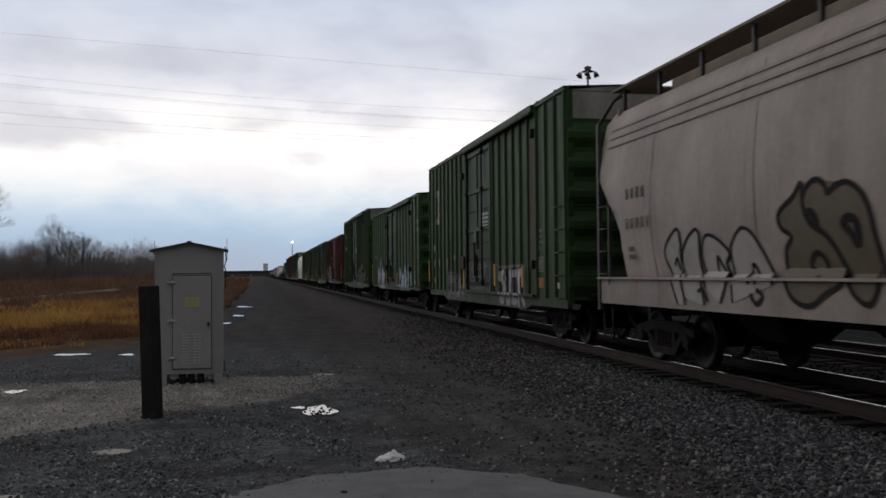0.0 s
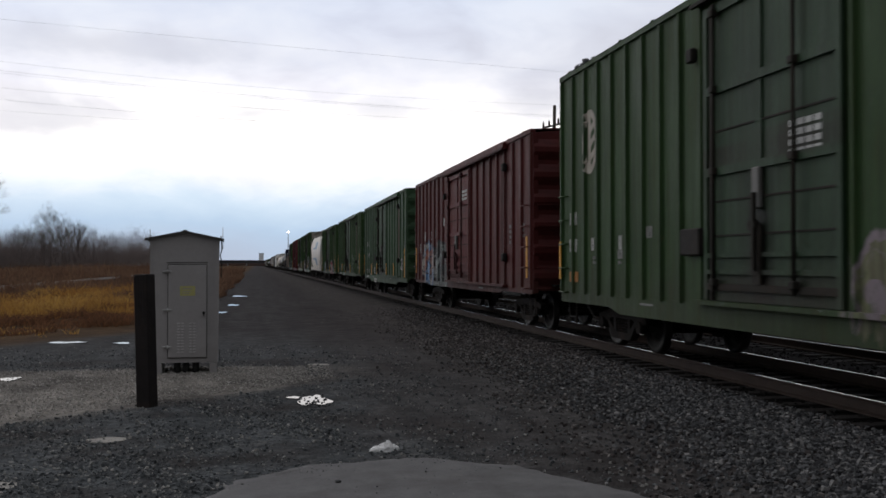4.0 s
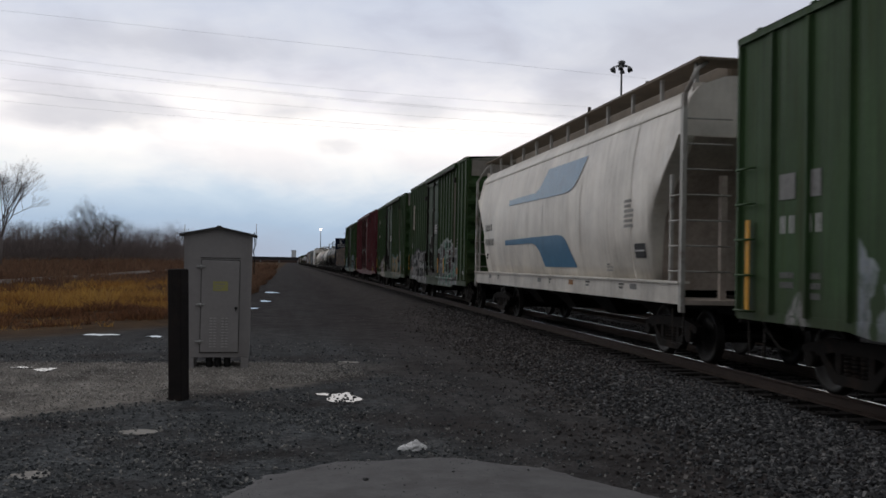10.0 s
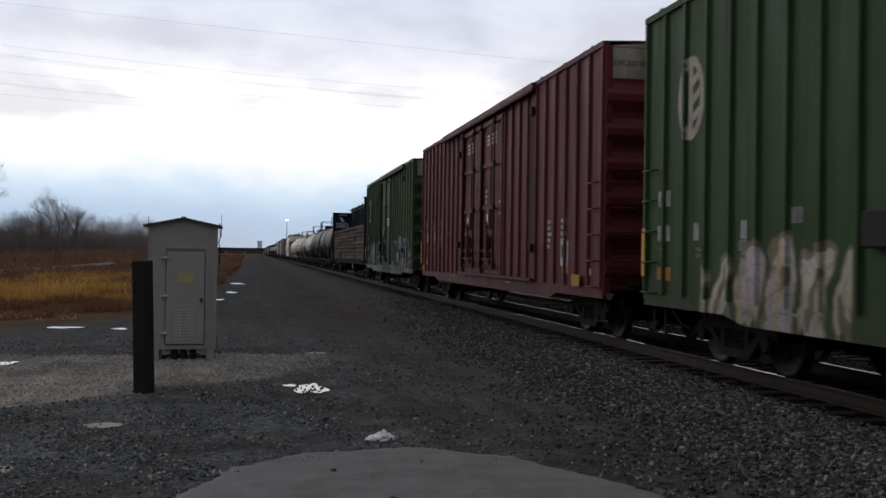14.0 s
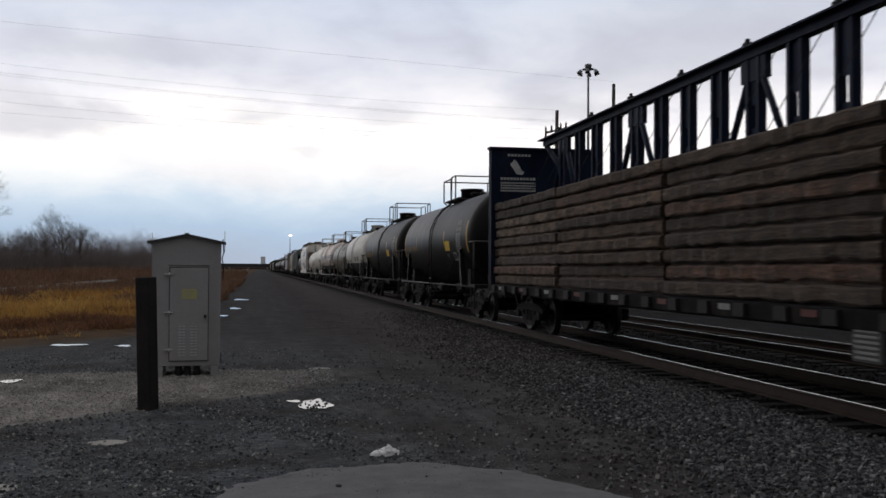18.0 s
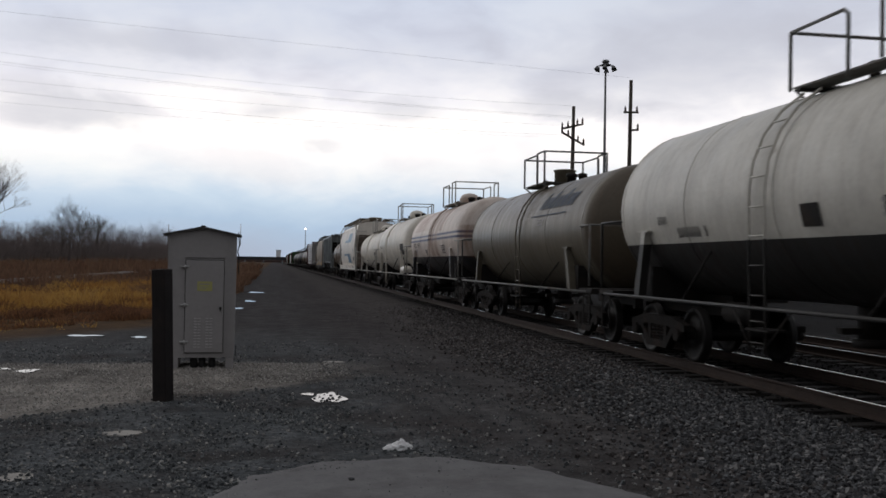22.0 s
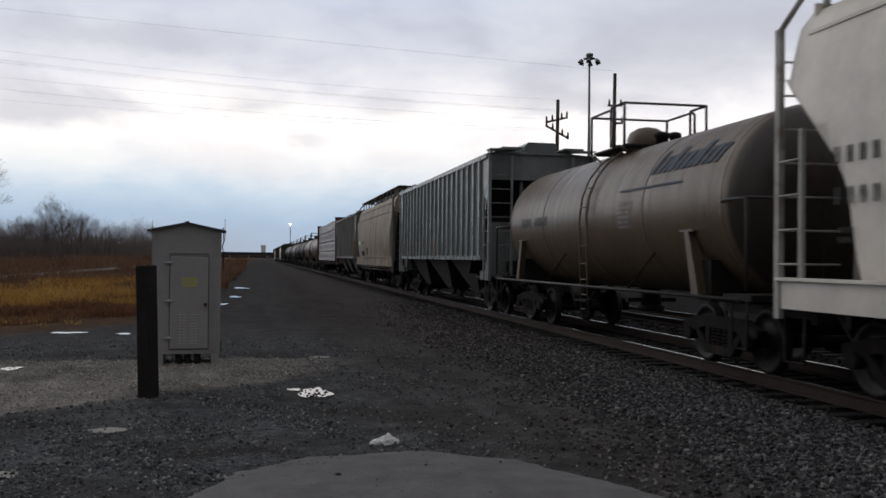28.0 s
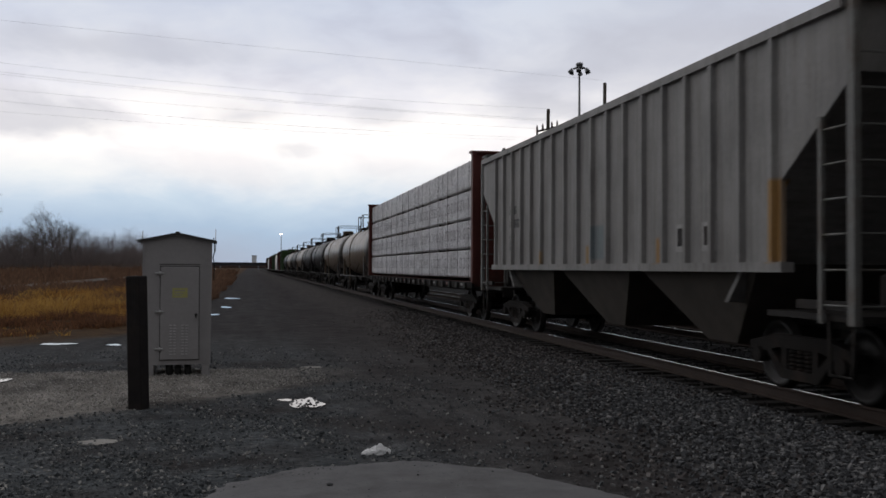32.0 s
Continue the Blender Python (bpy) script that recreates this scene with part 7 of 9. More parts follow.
BROWN_TANK = car_paint("brown_grimed_tank", (0.125, 0.090, 0.058), rough=0.34, gloss=0.55, stripes=[(-9.0, -5.66, 0.0, 9.0, (0.034, 0.026, 0.020))], rust=0.35, rust_col=(0.09, 0.055, 0.035), washed=0.3)
OCHRE_BAR = plain("dull_yellow_reflector", (0.42, 0.24, 0.03), 0.5, 0.0, 0.15, 6, 0.0)
OCHRE = plain("worn_ochre_lettering", (0.30, 0.19, 0.03), 0.6, 0.0, 0.35, 9, 0.0)
PLACARD = plain("yellow_placard", (0.60, 0.40, 0.03), 0.5, 0.0, 0.15, 6, 0.0)
PINK = plain("faded_pink_paint", (0.085, 0.03, 0.034), 0.6, 0.0, 0.3, 4, 0.0)
STEN = plain("grey_white_stencil", (0.30, 0.29, 0.28), 0.6, 0.0, 0.25, 9, 0.0)
LOGO_BLUE = plain("worn_blue_lettering", (0.05, 0.064, 0.086), 0.6, 0.0, 0.3, 3, 0.0)


def asin_(z, zc, R):
    return math.degrees(math.asin(max(-1, min(1, (z - zc) / R))))


def dress_black(car, R, zc, H, bar=None):
    """Placards, stencils and bars of a black tank."""
    A = lambda z: asin_(z, zc, R)
    shell_text(car, STEN, R, zc, -3.15, A(3.05), (5,), 0.15)
    shell_text(car, STEN, R, zc, -3.1, A(2.86), (8,), 0.14)
    shell_text(car, STEN, R, zc, -3.05, A(2.66), (14, 14, 13, 14, 12, 14, 14, 11), 0.052, 1.0)
    shell_patch(car, "placard", PLACARD, R, zc, -1.95, -1.2, A(2.15), A(2.46), "yellow hazard placard")
    shell_patch(car, "data_frame", STEN, R, zc, -2.8, -2.3, A(1.83), A(2.08), "pale framed data panel")
    shell_patch(car, "data_field", DARK_MARK, R, zc, -2.75, -2.35, A(1.87), A(2.04), out=0.016)
    shell_text(car, STEN, R, zc, -1.4, A(2.05), (7, 6, 5), 0.05)
    w, low_, ink, h = (0.055, 2.3, OCHRE, 0.23) if bar else (0.035, 2.36, OCHRE, 0.19)
    for y, m_ in ((-1.05, YELLOW), (1.63, bar or STEN), (4.5, OCHRE_BAR)):
        shell_patch(car, "edge_bar", m_, R, zc, y - w, y + w, A(low_), A(2.8), "narrow reflector bar")
    for e in (-1, 1):
        y = e * (H - 1.12) + SHIFT[0]
        shell_patch(car, "end_bar", OCHRE_BAR, R, zc, y - 0.07, y + 0.07, A(2.06), A(2.98), "yellow reflector bar at the tank end")
    shell_text(car, ink, R, zc, 6.7, A(2.44), (4,), h, 0.225 / h)
    shell_text(car, ink, R, zc, 5.6 if bar else 5.4, A(2.44), (5,), h, 0.225 / h)
    shell_text(car, OCHRE, R, zc, 6.3, A(2.1), (7, 0, 6), 0.055)


def logo_strokes(car, R, zc, y0, y1, a0, a1):
    """A worn word drawn as plain slanted strokes."""
    n = 11
    for i in range(n):
        y = y0 + (y1 - y0) * i / (n - 1) - SHIFT[0]
        top = a1 if i in (0, 3, 7) else a0 + (a1 - a0) * 0.68
        w = 0.07 + 0.03 * (i % 2)
        s_ = S()
        vs = []
        for j in range(5):
            u = j / 4
            a = radians(a0 + (top - a0) * u)
            for d in (w, -w):
                vs.append((-(R + 0.012) * math.cos(a), y - 0.22 * u + d, zc + (R + 0.012) * math.sin(a)))
        s_.add(vs, [(2 * j, 2 * j + 1, 2 * j + 3, 2 * j + 2) for j in range(4)], True)
        part("emblem_stroke", s_, LOGO_BLUE, car, "" if i else "worn blue slanted stroke")


R, ZC = 1.5, 2.54
car, H = tank_car(258.8, 273.05, BLACK_TANK, "black tank car with yellow placard and pink scrawl", PIPE_DARK, R=R, zc=ZC, deck=(2.4, 0.3), bonnet=1.3, ladder=1.0, belts=False, off=1.38)
dress_black(car, R, ZC, H)
rp = random.Random(12)
for i in range(90):
    y_, a_ = 2.3 + rp.gauss(0, 0.26), -20 + rp.gauss(0, 9)
    shell_patch(car, "pink_speck", PINK, R, ZC, y_, y_ + rp.uniform(0.03, 0.10), a_, a_ + rp.uniform(0.8, 3.0), "" if i else "faded pink sprayed specks", out=0.010 + 0.0002 * i)
car, H = tank_car(273.65, 288.2, BLACK_TANK2, "black tank car with yellow end bar and stencils", PIPE_DARK, R=R, zc=ZC, deck=(2.7, 0.0), bonnet=1.9, ladder=1.32, belts=False, off=1.78)
dress_black(car, R, ZC, H, bar=YELLOW)
R, ZC = 1.45, 2.52
car, H = tank_car(288.6, 301.08, WHITE_TANK, "white over black painted tank car", PIPE_DARK, deck=(2.65, 0.0), bonnet=0.83, ladder=2.2, rail_mat=PIPE_GREY, off=1.99)
shell_text(car, DARK_MARK, R, ZC, 5.6, asin_(2.35, ZC, R), (4,), 0.13)
shell_text(car, DARK_MARK, R, ZC, 4.9, asin_(2.16, ZC, R), (9,), 0.16)
for y in (0.95, 2.55):
    shell_patch(car, "dark_panel", STEEL_DARK, R, ZC, y - 1.6, y - 1.2, asin_(2.05, ZC, R), asin_(2.32, ZC, R), "dark data panel")
shell_text(car, STEN, R, ZC, -0.2, asin_(2.3, ZC, R), (8, 7, 8), 0.05)
part("tank_band", S().lathe([(-4.3, R + 0.004), (-4.28, R + 0.02), (-4.2, R + 0.02), (-4.18, R + 0.004)], "y", 36, (0, 0, ZC)), WHITE_TANK, car)
R, ZC = 1.37, 2.32
car, H = tank_car(301.5, 314.57, TAN_TANK, "tan tank car with worn blue lettering", PIPE_GREY, R=R, zc=ZC, deck=(2.65, 0.7), bonnet=1.6, wide=0.27, ladder=0.9, off=1.49)
logo_strokes(car, R, ZC, -0.5, -2.9, 24, 44)
shell_patch(car, "blue_rule", LOGO_BLUE, R, ZC, -2.75, 0.1, 16.5, 17.8)
shell_text(car, STEN, R, ZC, -0.6, 13, (12, 10), 0.06)
R, ZC = 1.43, 2.48
car, H = tank_car(315.0, 327.8, STRIPE_TANK, "rusty white tank car with blue bands over black", PIPE_WHITE, R=R, zc=ZC, dome="round", deck=(2.0, -0.6), bonnet=0.7, ladder=1.2, off=1.45)
shell_text(car, DARK_MARK, R, ZC, 5.75, asin_(2.42, ZC, R), (4,), 0.2)
shell_text(car, DARK_MARK, R, ZC, 4.85, asin_(2.42, ZC, R), (4,), 0.2)
shell_text(car, STEN, R, ZC, 5.7, asin_(2.16, ZC, R), (16, 12), 0.055, 0.9)
shell_text(car, DARK_MARK, R, ZC, 2.9, asin_(2.12, ZC, R), (14, 12, 14, 13), 0.045, 0.9)
shell_text(car, DARK_MARK, R, ZC, -0.95, asin_(2.25, ZC, R), (18, 17, 18, 15, 18), 0.045, 0.9)
R, ZC = 1.45, 2.52
car, H = tank_car(328.2, 341.06, CREAM_TANK, "cream white tank car with dark louvred panel", PIPE_WHITE, dome="round", deck=(3.1, 1.2), bonnet=1.5, ladder=2.5, off=1.48)
shell_patch(car, "louvre_panel", STEEL_DARK, R, ZC, -3.75, -2.5, asin_(1.98, ZC, R), asin_(2.5, ZC, R), "dark louvred panel")
for i in range(8):
    a_ = asin_(2.03 + i * 0.058, ZC, R)
    shell_patch(car, "louvre_slat", PIPE_GREY, R, ZC, -3.7, -2.55, a_, a_ + 0.7, out=0.02)
shell_patch(car, "dark_panel", STEEL_DARK, R, ZC, -2.9, -2.3, asin_(1.73, ZC, R), asin_(1.95, ZC, R))
shell_text(car, DARK_MARK, R, ZC, 5.95, asin_(2.5, ZC, R), (3, 0), 0.16)
shell_text(car, DARK_MARK, R, ZC, 5.4, asin_(2.5, ZC, R), (3,), 0.16)
shell_text(car, STEN, R, ZC, 0.9, asin_(1.9, ZC, R), (5, 4), 0.07)
shell_text(car, STEN, R, ZC, -0.8, asin_(1.9, ZC, R), (5, 4), 0.07)
part("air_tank", S().lathe([(-4.75, 0.05), (-4.7, 0.2), (-4.6, 0.24), (-3.75, 0.24), (-3.65, 0.2), (-3.6, 0.05)], "y", 14, (-1.32, -1.48, 1.2)), CREAM_TANK, car, "cream painted air reservoir")
part("hand_brake_wheel", S().lathe([(0, 0.25), (0.02, 0.29), (0.05, 0.25), (0.02, 0.22)], "y", 16, (-1.1, -H + 0.35, 2.0)).cyl((-1.1, -H + 0.2, 2.0), (-1.1, -H + 0.9, 2.0), 0.04, 6), CREAM_TANK, car)
car, H = tank_car(341.5, 354.77, CREAM_TANK, "short cream painted tank car", PIPE_WHITE, R=1.3, zc=2.4, dome="round", off=1.03)
shell_patch(car, "dark_panel", DARK_MARK, 1.3, 2.4, -3.2, -2.7, -22, -8)
car, H, sc = curved_hopper(355.0, 371.6, CLEAN_WHITE, "white covered hopper with blue flag shapes", PIPE_WHITE, rack=RACK, dark_end=DIRTY_END, seams=1, mark=[(7.0, 2.75, (4,), 0.2), (7.0, 2.32, (5,), 0.2), (7.0, 1.9, (6, 5), 0.07), (-5.75, 2.77, (9, 8, 11, 11, 10, 11), 0.062), (-4.6, 1.62, (6, 14, 14), 0.04)])
decal(car, "black_panel", DARK_MARK, [(-6.18, 1.72, 1.97), (-6.7, 1.72, 1.97)], sc, 0.012, "small black data panel")
decal(car, "panel_line", WHITE_MARK, [(-6.22, 1.83, 1.86), (-6.66, 1.83, 1.86)], sc, 0.016)
flags(car)
R, ZC = 1.38, 2.36
car, H = tank_car(372.2, 385.4, BROWN_TANK, "brown grimy tank car with worn blue lettering", PIPE_DARK, R=R, zc=ZC, dome="round", deck=(2.0, 0.2), bonnet=1.05, ladder=0.65, off=0.80)
logo_strokes(car, R, ZC, -2.1, -4.3, 25, 44)
shell_patch(car, "blue_rule", LOGO_BLUE, R, ZC, -3.4, -0.9, 15, 16.5)
shell_text(car, STEN, R, ZC, -0.9, 8, (12, 12, 11, 12, 10, 12), 0.055, 0.95)
shell_text(car, DARK_MARK, R, ZC, 5.25, 5, (4,), 0.2, 0.95)
shell_text(car, DARK_MARK, R, ZC, 4.2, 5, (5,), 0.2, 0.95)
shell_patch(car, "saddle_tag", YELLOW, 1.45, 2.36, -H + 1.76 + 0.80, -H + 1.90 + 0.80, -44, -39, "yellow tag on the tank saddle", out=0.02)
GREY_GREEN = car_paint("grey_green_paint", (0.170, 0.187, 0.185), rough=0.24, rust=0.15, gloss=0.6, ripple=9.0)
GREY = car_paint("light_grey_paint", (0.235, 0.228, 0.222), rough=0.5, rust=0.2, side_only=True, stripes=[(-6.6, -6.35, 1.62, 2.6, (0.30, 0.17, 0.06)), (-3.35, -3.1, 1.62, 2.0, (0.30, 0.17, 0.06)), (-0.2, 0.0, 1.62, 1.95, (0.27, 0.17, 0.07)), (2.6, 2.8, 1.62, 1.9, (0.27, 0.17, 0.07)), (-0.9, -0.4, 1.7, 2.3, (0.16, 0.19, 0.2))])
TAN = car_paint("tan_grey_paint", (0.325, 0.278, 0.222), rust=0.4, washed=0.3, rust_col=(0.09, 0.05, 0.03), stain=[(y - w, y + w, z, 4.7, (0.055, 0.026, 0.016)) for y, w, z in ((5.16, 0.10, 2.6), (2.82, 0.07, 2.0), (0.64, 0.16, 1.7), (-1.79, 0.14, 1.8), (-3.52, 0.13, 1.9), (-4.13, 0.12, 1.9), (0.62, 0.09, 2.2), (-1.78, 0.08, 2.4), (-6.2, 0.14, 2.0), (3.8, 0.06, 3.0))])
TAN_SILL = car_paint("scrawled_tan_sill", (0.33, 0.285, 0.228), rust=0.3, washed=0.3, wilds=[(3.55, 4.5, 1.13, 1.62, [(0.40, 0.38, 0.36), (0.10, 0.10, 0.11), (0.46, 0.44, 0.42)], (0.10, 0.10, 0.11), 71, 0.2), (1.3, 3.05, 1.13, 1.60, [(0.46, 0.45, 0.43), (0.40, 0.39, 0.38), (0.12, 0.12, 0.13)], (0.16, 0.16, 0.17), 72, 0.3), (-1.2, 0.05, 1.13, 1.56, [(0.24, 0.25, 0.26), (0.28, 0.29, 0.29), (0.20, 0.22, 0.23)], (0.26, 0.27, 0.28), 73, 0.4), (-4.0, -3.1, 1.13, 1.56, [(0.23, 0.26, 0.26), (0.28, 0.29, 0.28), (0.20, 0.25, 0.25)], (0.24, 0.27, 0.27), 74, 0.4)])
PIPE_GREEN = plain("pale_grey_green_pipe", (0.225, 0.25, 0.245), 0.4, 0.0, 0.15, 6, 0.001, (0.13, 0.13, 0.12))
car, H = ribbed_hopper(386.0, 402.6, GREY_GREEN, "grey-green ribbed covered hopper", PIPE_GREEN, ribs=20)
for y in (H - 1.35, H - 8.1, -H + 1.3):
    part("reflector_strip", S().box(-1.512, -1.503, y - 0.05, y + 0.05, 1.72, 2.2), ORANGE_MARK, car, "worn orange reflector strip")
car, H, sc = curved_hopper(404.4, 420.6, TAN, "tan curved covered hopper with rust runs", PIPE_GREY, rack=PIPE_DARK, sill_mat=TAN_SILL, sill=(1.13, 1.56), seams=2, cut=((0.26, 3.66), (0.38, 3.46), (0.66, 2.98), (0.82, 2.72), (0.97, 2.38), (1.1, 2.0), (1.2, 1.2)), mark=[(4.6, 2.5, (5,), 0.17)])
decal(car, "white_panel", BRIGHT_MARK, [(6.5, 2.3, 2.52), (5.6, 2.3, 2.52)], sc, 0.012, "white reporting panel")
decal(car, "dark_panel", STEEL_DARK, [(5.3, 1.66, 1.92), (3.7, 1.66, 1.92)], sc)
decal(car, "dark_panel", STEEL_DARK, [(2.65, 1.72, 2.1), (2.0, 1.72, 2.1)], sc)
for y in (6.6, 3.5, 0.87, -1.64, -4.11, -6.6):
    part("reflector_strip", S().box(-1.585, -1.562, y - 0.055, y + 0.055, 1.16, 1.59), YELLOW, car, "yellow reflector strip")
SCRAWL = plain("faint_dark_scrawl", (0.11, 0.125, 0.12), 0.6, 0.0, 0.3, 4, 0.0)
for o, w in (([(-0.95, 1.85), (-1.10, 2.12), (-1.37, 2.27), (-1.46, 2.05), (-1.52, 1.70)], 0.025), ([(-1.80, 1.72), (-1.95, 2.25), (-2.10, 2.36), (-2.22, 2.1), (-2.24, 1.70)], 0.02), ([(-2.55, 2.18), (-2.95, 2.34), (-3.30, 2.30), (-3.80, 2.12), (-4.34, 2.22), (-4.9, 2.28)], 0.045), ([(-2.95, 1.72), (-2.91, 2.08), (-3.1, 2.16), (-3.35, 2.02), (-3.45, 1.75)], 0.02), ([(-3.6, 2.0), (-3.8, 1.84), (-3.6, 1.72), (-3.9, 1.70)], 0.05), ([(-0.98, 1.9), (-1.06, 1.72)], 0.06)):
    ribbon(car, "graffiti_outline", SCRAWL, flow(o), w, sc, False)
car, H = ribbed_hopper(421.4, 437.6, GREY, "light grey ribbed covered hopper with rust patches", PIPE_GREY, closed=False)
for y in (-4.0, -4.82):
    part("stencil_panel", S().box(-1.507, -1.502, y - 0.2, y + 0.2, 1.78, 2.18), STEN, car, "pale stencil panel")
    part("stencil_field", S().box(-1.511, -1.505, y - 0.14, y + 0.14, 1.86, 2.12), STEEL_DARK, car)
car, H = centerbeam(438.6, 462.2, RED_STEEL, "red-brown centerbeam flat car with wrapped lumber", "wrapped")
q = 462.8
far_tanks = [BROWN_TANK, BROWN_TANK, BLACK_TANK2, BLACK_TANK, BROWN_TANK, BLACK_TANK, BROWN_TANK, BLACK_TANK2]
for i, m in enumerate(far_tanks):
    tank_car(q, q + 15.2, m, ["brown grimy tank car", "brown grimy tank car", "black tank car", "black tank car", "brown tank car", "black tank car", "brown tank car", "black tank car"][i] + " in a row of tanks", PIPE_DARK, fine=False)
    q += 16.0
for i in range(10):
    if i % 5 == 2:
        curved_hopper(q, q + 16.5, WHITE, "dirty white curved covered hopper", PIPE_WHITE)
    else:
        boxcar(q, q + 15.6, (g6, red4, red11, g5)[i % 4], ("plain dark green steel boxcar", "plain red oxide steel boxcar", "plain maroon steel boxcar", "plain faded green steel boxcar")[i % 4], fine=False)
    q += 18.0

# ---- things beside the line ----
def gz(x, y):
    return float(ground_z(x, y))


CAB = plain("grey_painted_steel", (0.315, 0.303, 0.303), 0.5, 0.0, 0.09, 2.0, 0.0008, (0.25, 0.238, 0.234))
CAB_ROOF = plain("dark_roof_sheet", (0.07, 0.068, 0.066), 0.6, 0.0, 0.2, 4.0, 0.001)
RUBBER = plain("black_conduit", (0.02, 0.02, 0.02), 0.7, 0.0, 0.2, 6.0, 0.001)
CHROME = plain("bright_hinge_steel", (0.5, 0.5, 0.5), 0.35, 0.8, 0.1, 8.0, 0.0005)
STICKER = plain("yellow_notice_paper", (0.42, 0.40, 0.16), 0.6, 0.0, 0.1, 20.0, 0.0)


LOUVRE = plain("pale_louvre_edge", (0.37, 0.36, 0.355), 0.5, 0.0, 0.1, 8.0, 0.0)


def signal_cabinet():
    x, y = -1.10, 15.85
    c = thing("signal_cabinet", "grey steel signal cabinet with peaked roof and door", "cabinet", pose(x, y, gz(x, y) - 0.01, 0, 0, 2))
    lo = [(-0.47, -0.42, 0.17), (0.49, -0.42, 0.17), (0.49, 0.42, 0.17), (-0.47, 0.42, 0.17)]
    hi = [(-0.55, -0.43, 2.10), (0.51, -0.43, 2.10), (0.51, 0.43, 2.10), (-0.55, 0.43, 2.10)]
    part("body", S().loft([lo, hi], smooth=False), CAB, c)
    part("gable", S().prism([(-0.55, 2.10), (0.51, 2.10), (-0.02, 2.205)], "y", -0.43, 0.43), CAB, c)
    part("roof", S().prism([(-0.62, 2.085), (-0.02, 2.205), (0.58, 2.085), (0.58, 2.115), (-0.02, 2.24), (-0.62, 2.115)], "y", -0.50, 0.50), CAB_ROOF, c)
    part("ridge_cap", S().box(-0.05, 0.01, -0.51, 0.51, 2.225, 2.25), CAB_ROOF, c)
    door = part("door", S().cbox(-0.27, 0.315, -0.452, -0.425, 0.25, 1.70, 0.008), CAB, c)
    part("door_seal", S().box(-0.279, -0.272, -0.4365, -0.42, 0.24, 1.71).box(0.317, 0.323, -0.4365, -0.42, 0.24, 1.71).box(-0.279, 0.323, -0.4365, -0.42, 1.702, 1.710).box(-0.279, 0.323, -0.4365, -0.42, 0.241, 0.247), RUBBER, door)
    for z in (0.42, 1.0, 1.6):
        part("hinge", S().cbox(-0.35, -0.22, -0.475, -0.43, z - 0.012, z + 0.012, 0.004).cyl((-0.278, -0.468, z - 0.03), (-0.278, -0.468, z + 0.03), 0.012, 8), CHROME, door, "bright steel hinge")
    part("notice", S().box(-0.09, 0.14, -0.456, -0.4525, 1.22, 1.37), STICKER, door, "faded yellow notice")
    part("notice_print", S().box(-0.06, 0.10, -0.4575, -0.4562, 1.32, 1.335).box(-0.06, 0.08, -0.4575, -0.4562, 1.28, 1.29).box(-0.06, 0.05, -0.4575, -0.4562, 1.25, 1.26), CAB, door)
    part("door_lock", S().cyl((0.27, -0.452, 0.95), (0.27, -0.49, 0.95), 0.022, 10).box(0.262, 0.278, -0.495, -0.475, 0.90, 0.97), RUBBER, door, "dark padlocked handle")
    for cx in (-0.11, -0.05, 0.07, 0.13):
        for i in range(11):
            z = 0.33 + i * 0.045
            part("louvre", S().prism([(-0.4515, z), (-0.462, z), (-0.4515, z + 0.017)], "x", cx - 0.022, cx + 0.022), LOUVRE, door)
    for sx in (-0.53, 0.40):
        part("corner_trim", S().box(sx - 0.012, sx + 0.012, -0.445, -0.42, 0.2, 2.08), CAB, c)
    part("top_panel_seam", S().box(-0.29, 0.33, -0.437, -0.42, 1.735, 1.745), CAB_ROOF, c)
    for sx in (-0.42, 0.42):
        part("skid", S().cbox(sx - 0.06, sx + 0.06, -0.42, 0.42, -0.04, 0.17, 0.01), CAB, c)
    for i, sx in enumerate((-0.13, 0.0, 0.15)):
        part("conduit", S().cyl((sx, -0.30, -0.04), (sx, -0.30, 0.18), 0.055, 12), RUBBER, c, "dark cable conduit")
    part("antenna", S().cyl((-0.56, -0.2, 2.05), (-0.56, -0.2, 2.26), 0.008, 5), CHROME, c)
    part("cable", S().tube([(0.53, -0.3, 2.16), (0.545, -0.3, 1.95), (0.52, -0.3, 1.85), (0.545, -0.3, 1.75), (0.535, -0.3, 1.5)], 0.009, 5), RUBBER, c)
    part("antenna", S().cyl((0.56, -0.25, 1.95), (0.56, -0.25, 2.3), 0.006, 5), CHROME, c)
    part("warning_tag", S().box(0.512, 0.525, -0.35, -0.30, 0.18, 0.36), RUBBER, c)


signal_cabinet()
TAR = plain("tarred_timber", (0.018, 0.0145, 0.0145), 0.8, 0.0, 0.4, 6.0, 0.005, (0.032, 0.024, 0.019))
x, y = -1.275, 11.85
post = thing("bollard", "dark tarred square timber post set in gravel", "post", pose(x, y, gz(x, y) - 0.03, 0, -1.6, 0))
part("timber", S().cbox(-0.092, 0.092, -0.092, 0.092, 0.0, 1.61, 0.012), TAR, post, m=pose(0, 0, 0, 0, 0, -27))
for k, h in ((0.03, 0.55), (-0.045, 0.8), (0.0, 0.35)):
    part("drying_crack", S().box(k - 0.003, k + 0.003, -0.0935, -0.09, 1.6 - h, 1.6), RUBBER, post, m=pose(0, 0, 0, 0, 0, -27))

# ---- puddles, litter ----
m, t, b = material("standing_water")
b.inputs["Base Color"].default_value = (0.02, 0.02, 0.022, 1)
b.inputs["Roughness"].default_value = 0.02
b.inputs["IOR"].default_value = 1.6
bump(t, b, noise_(t, coords(t), 3.0, 2), 0.0008)
WATER = m


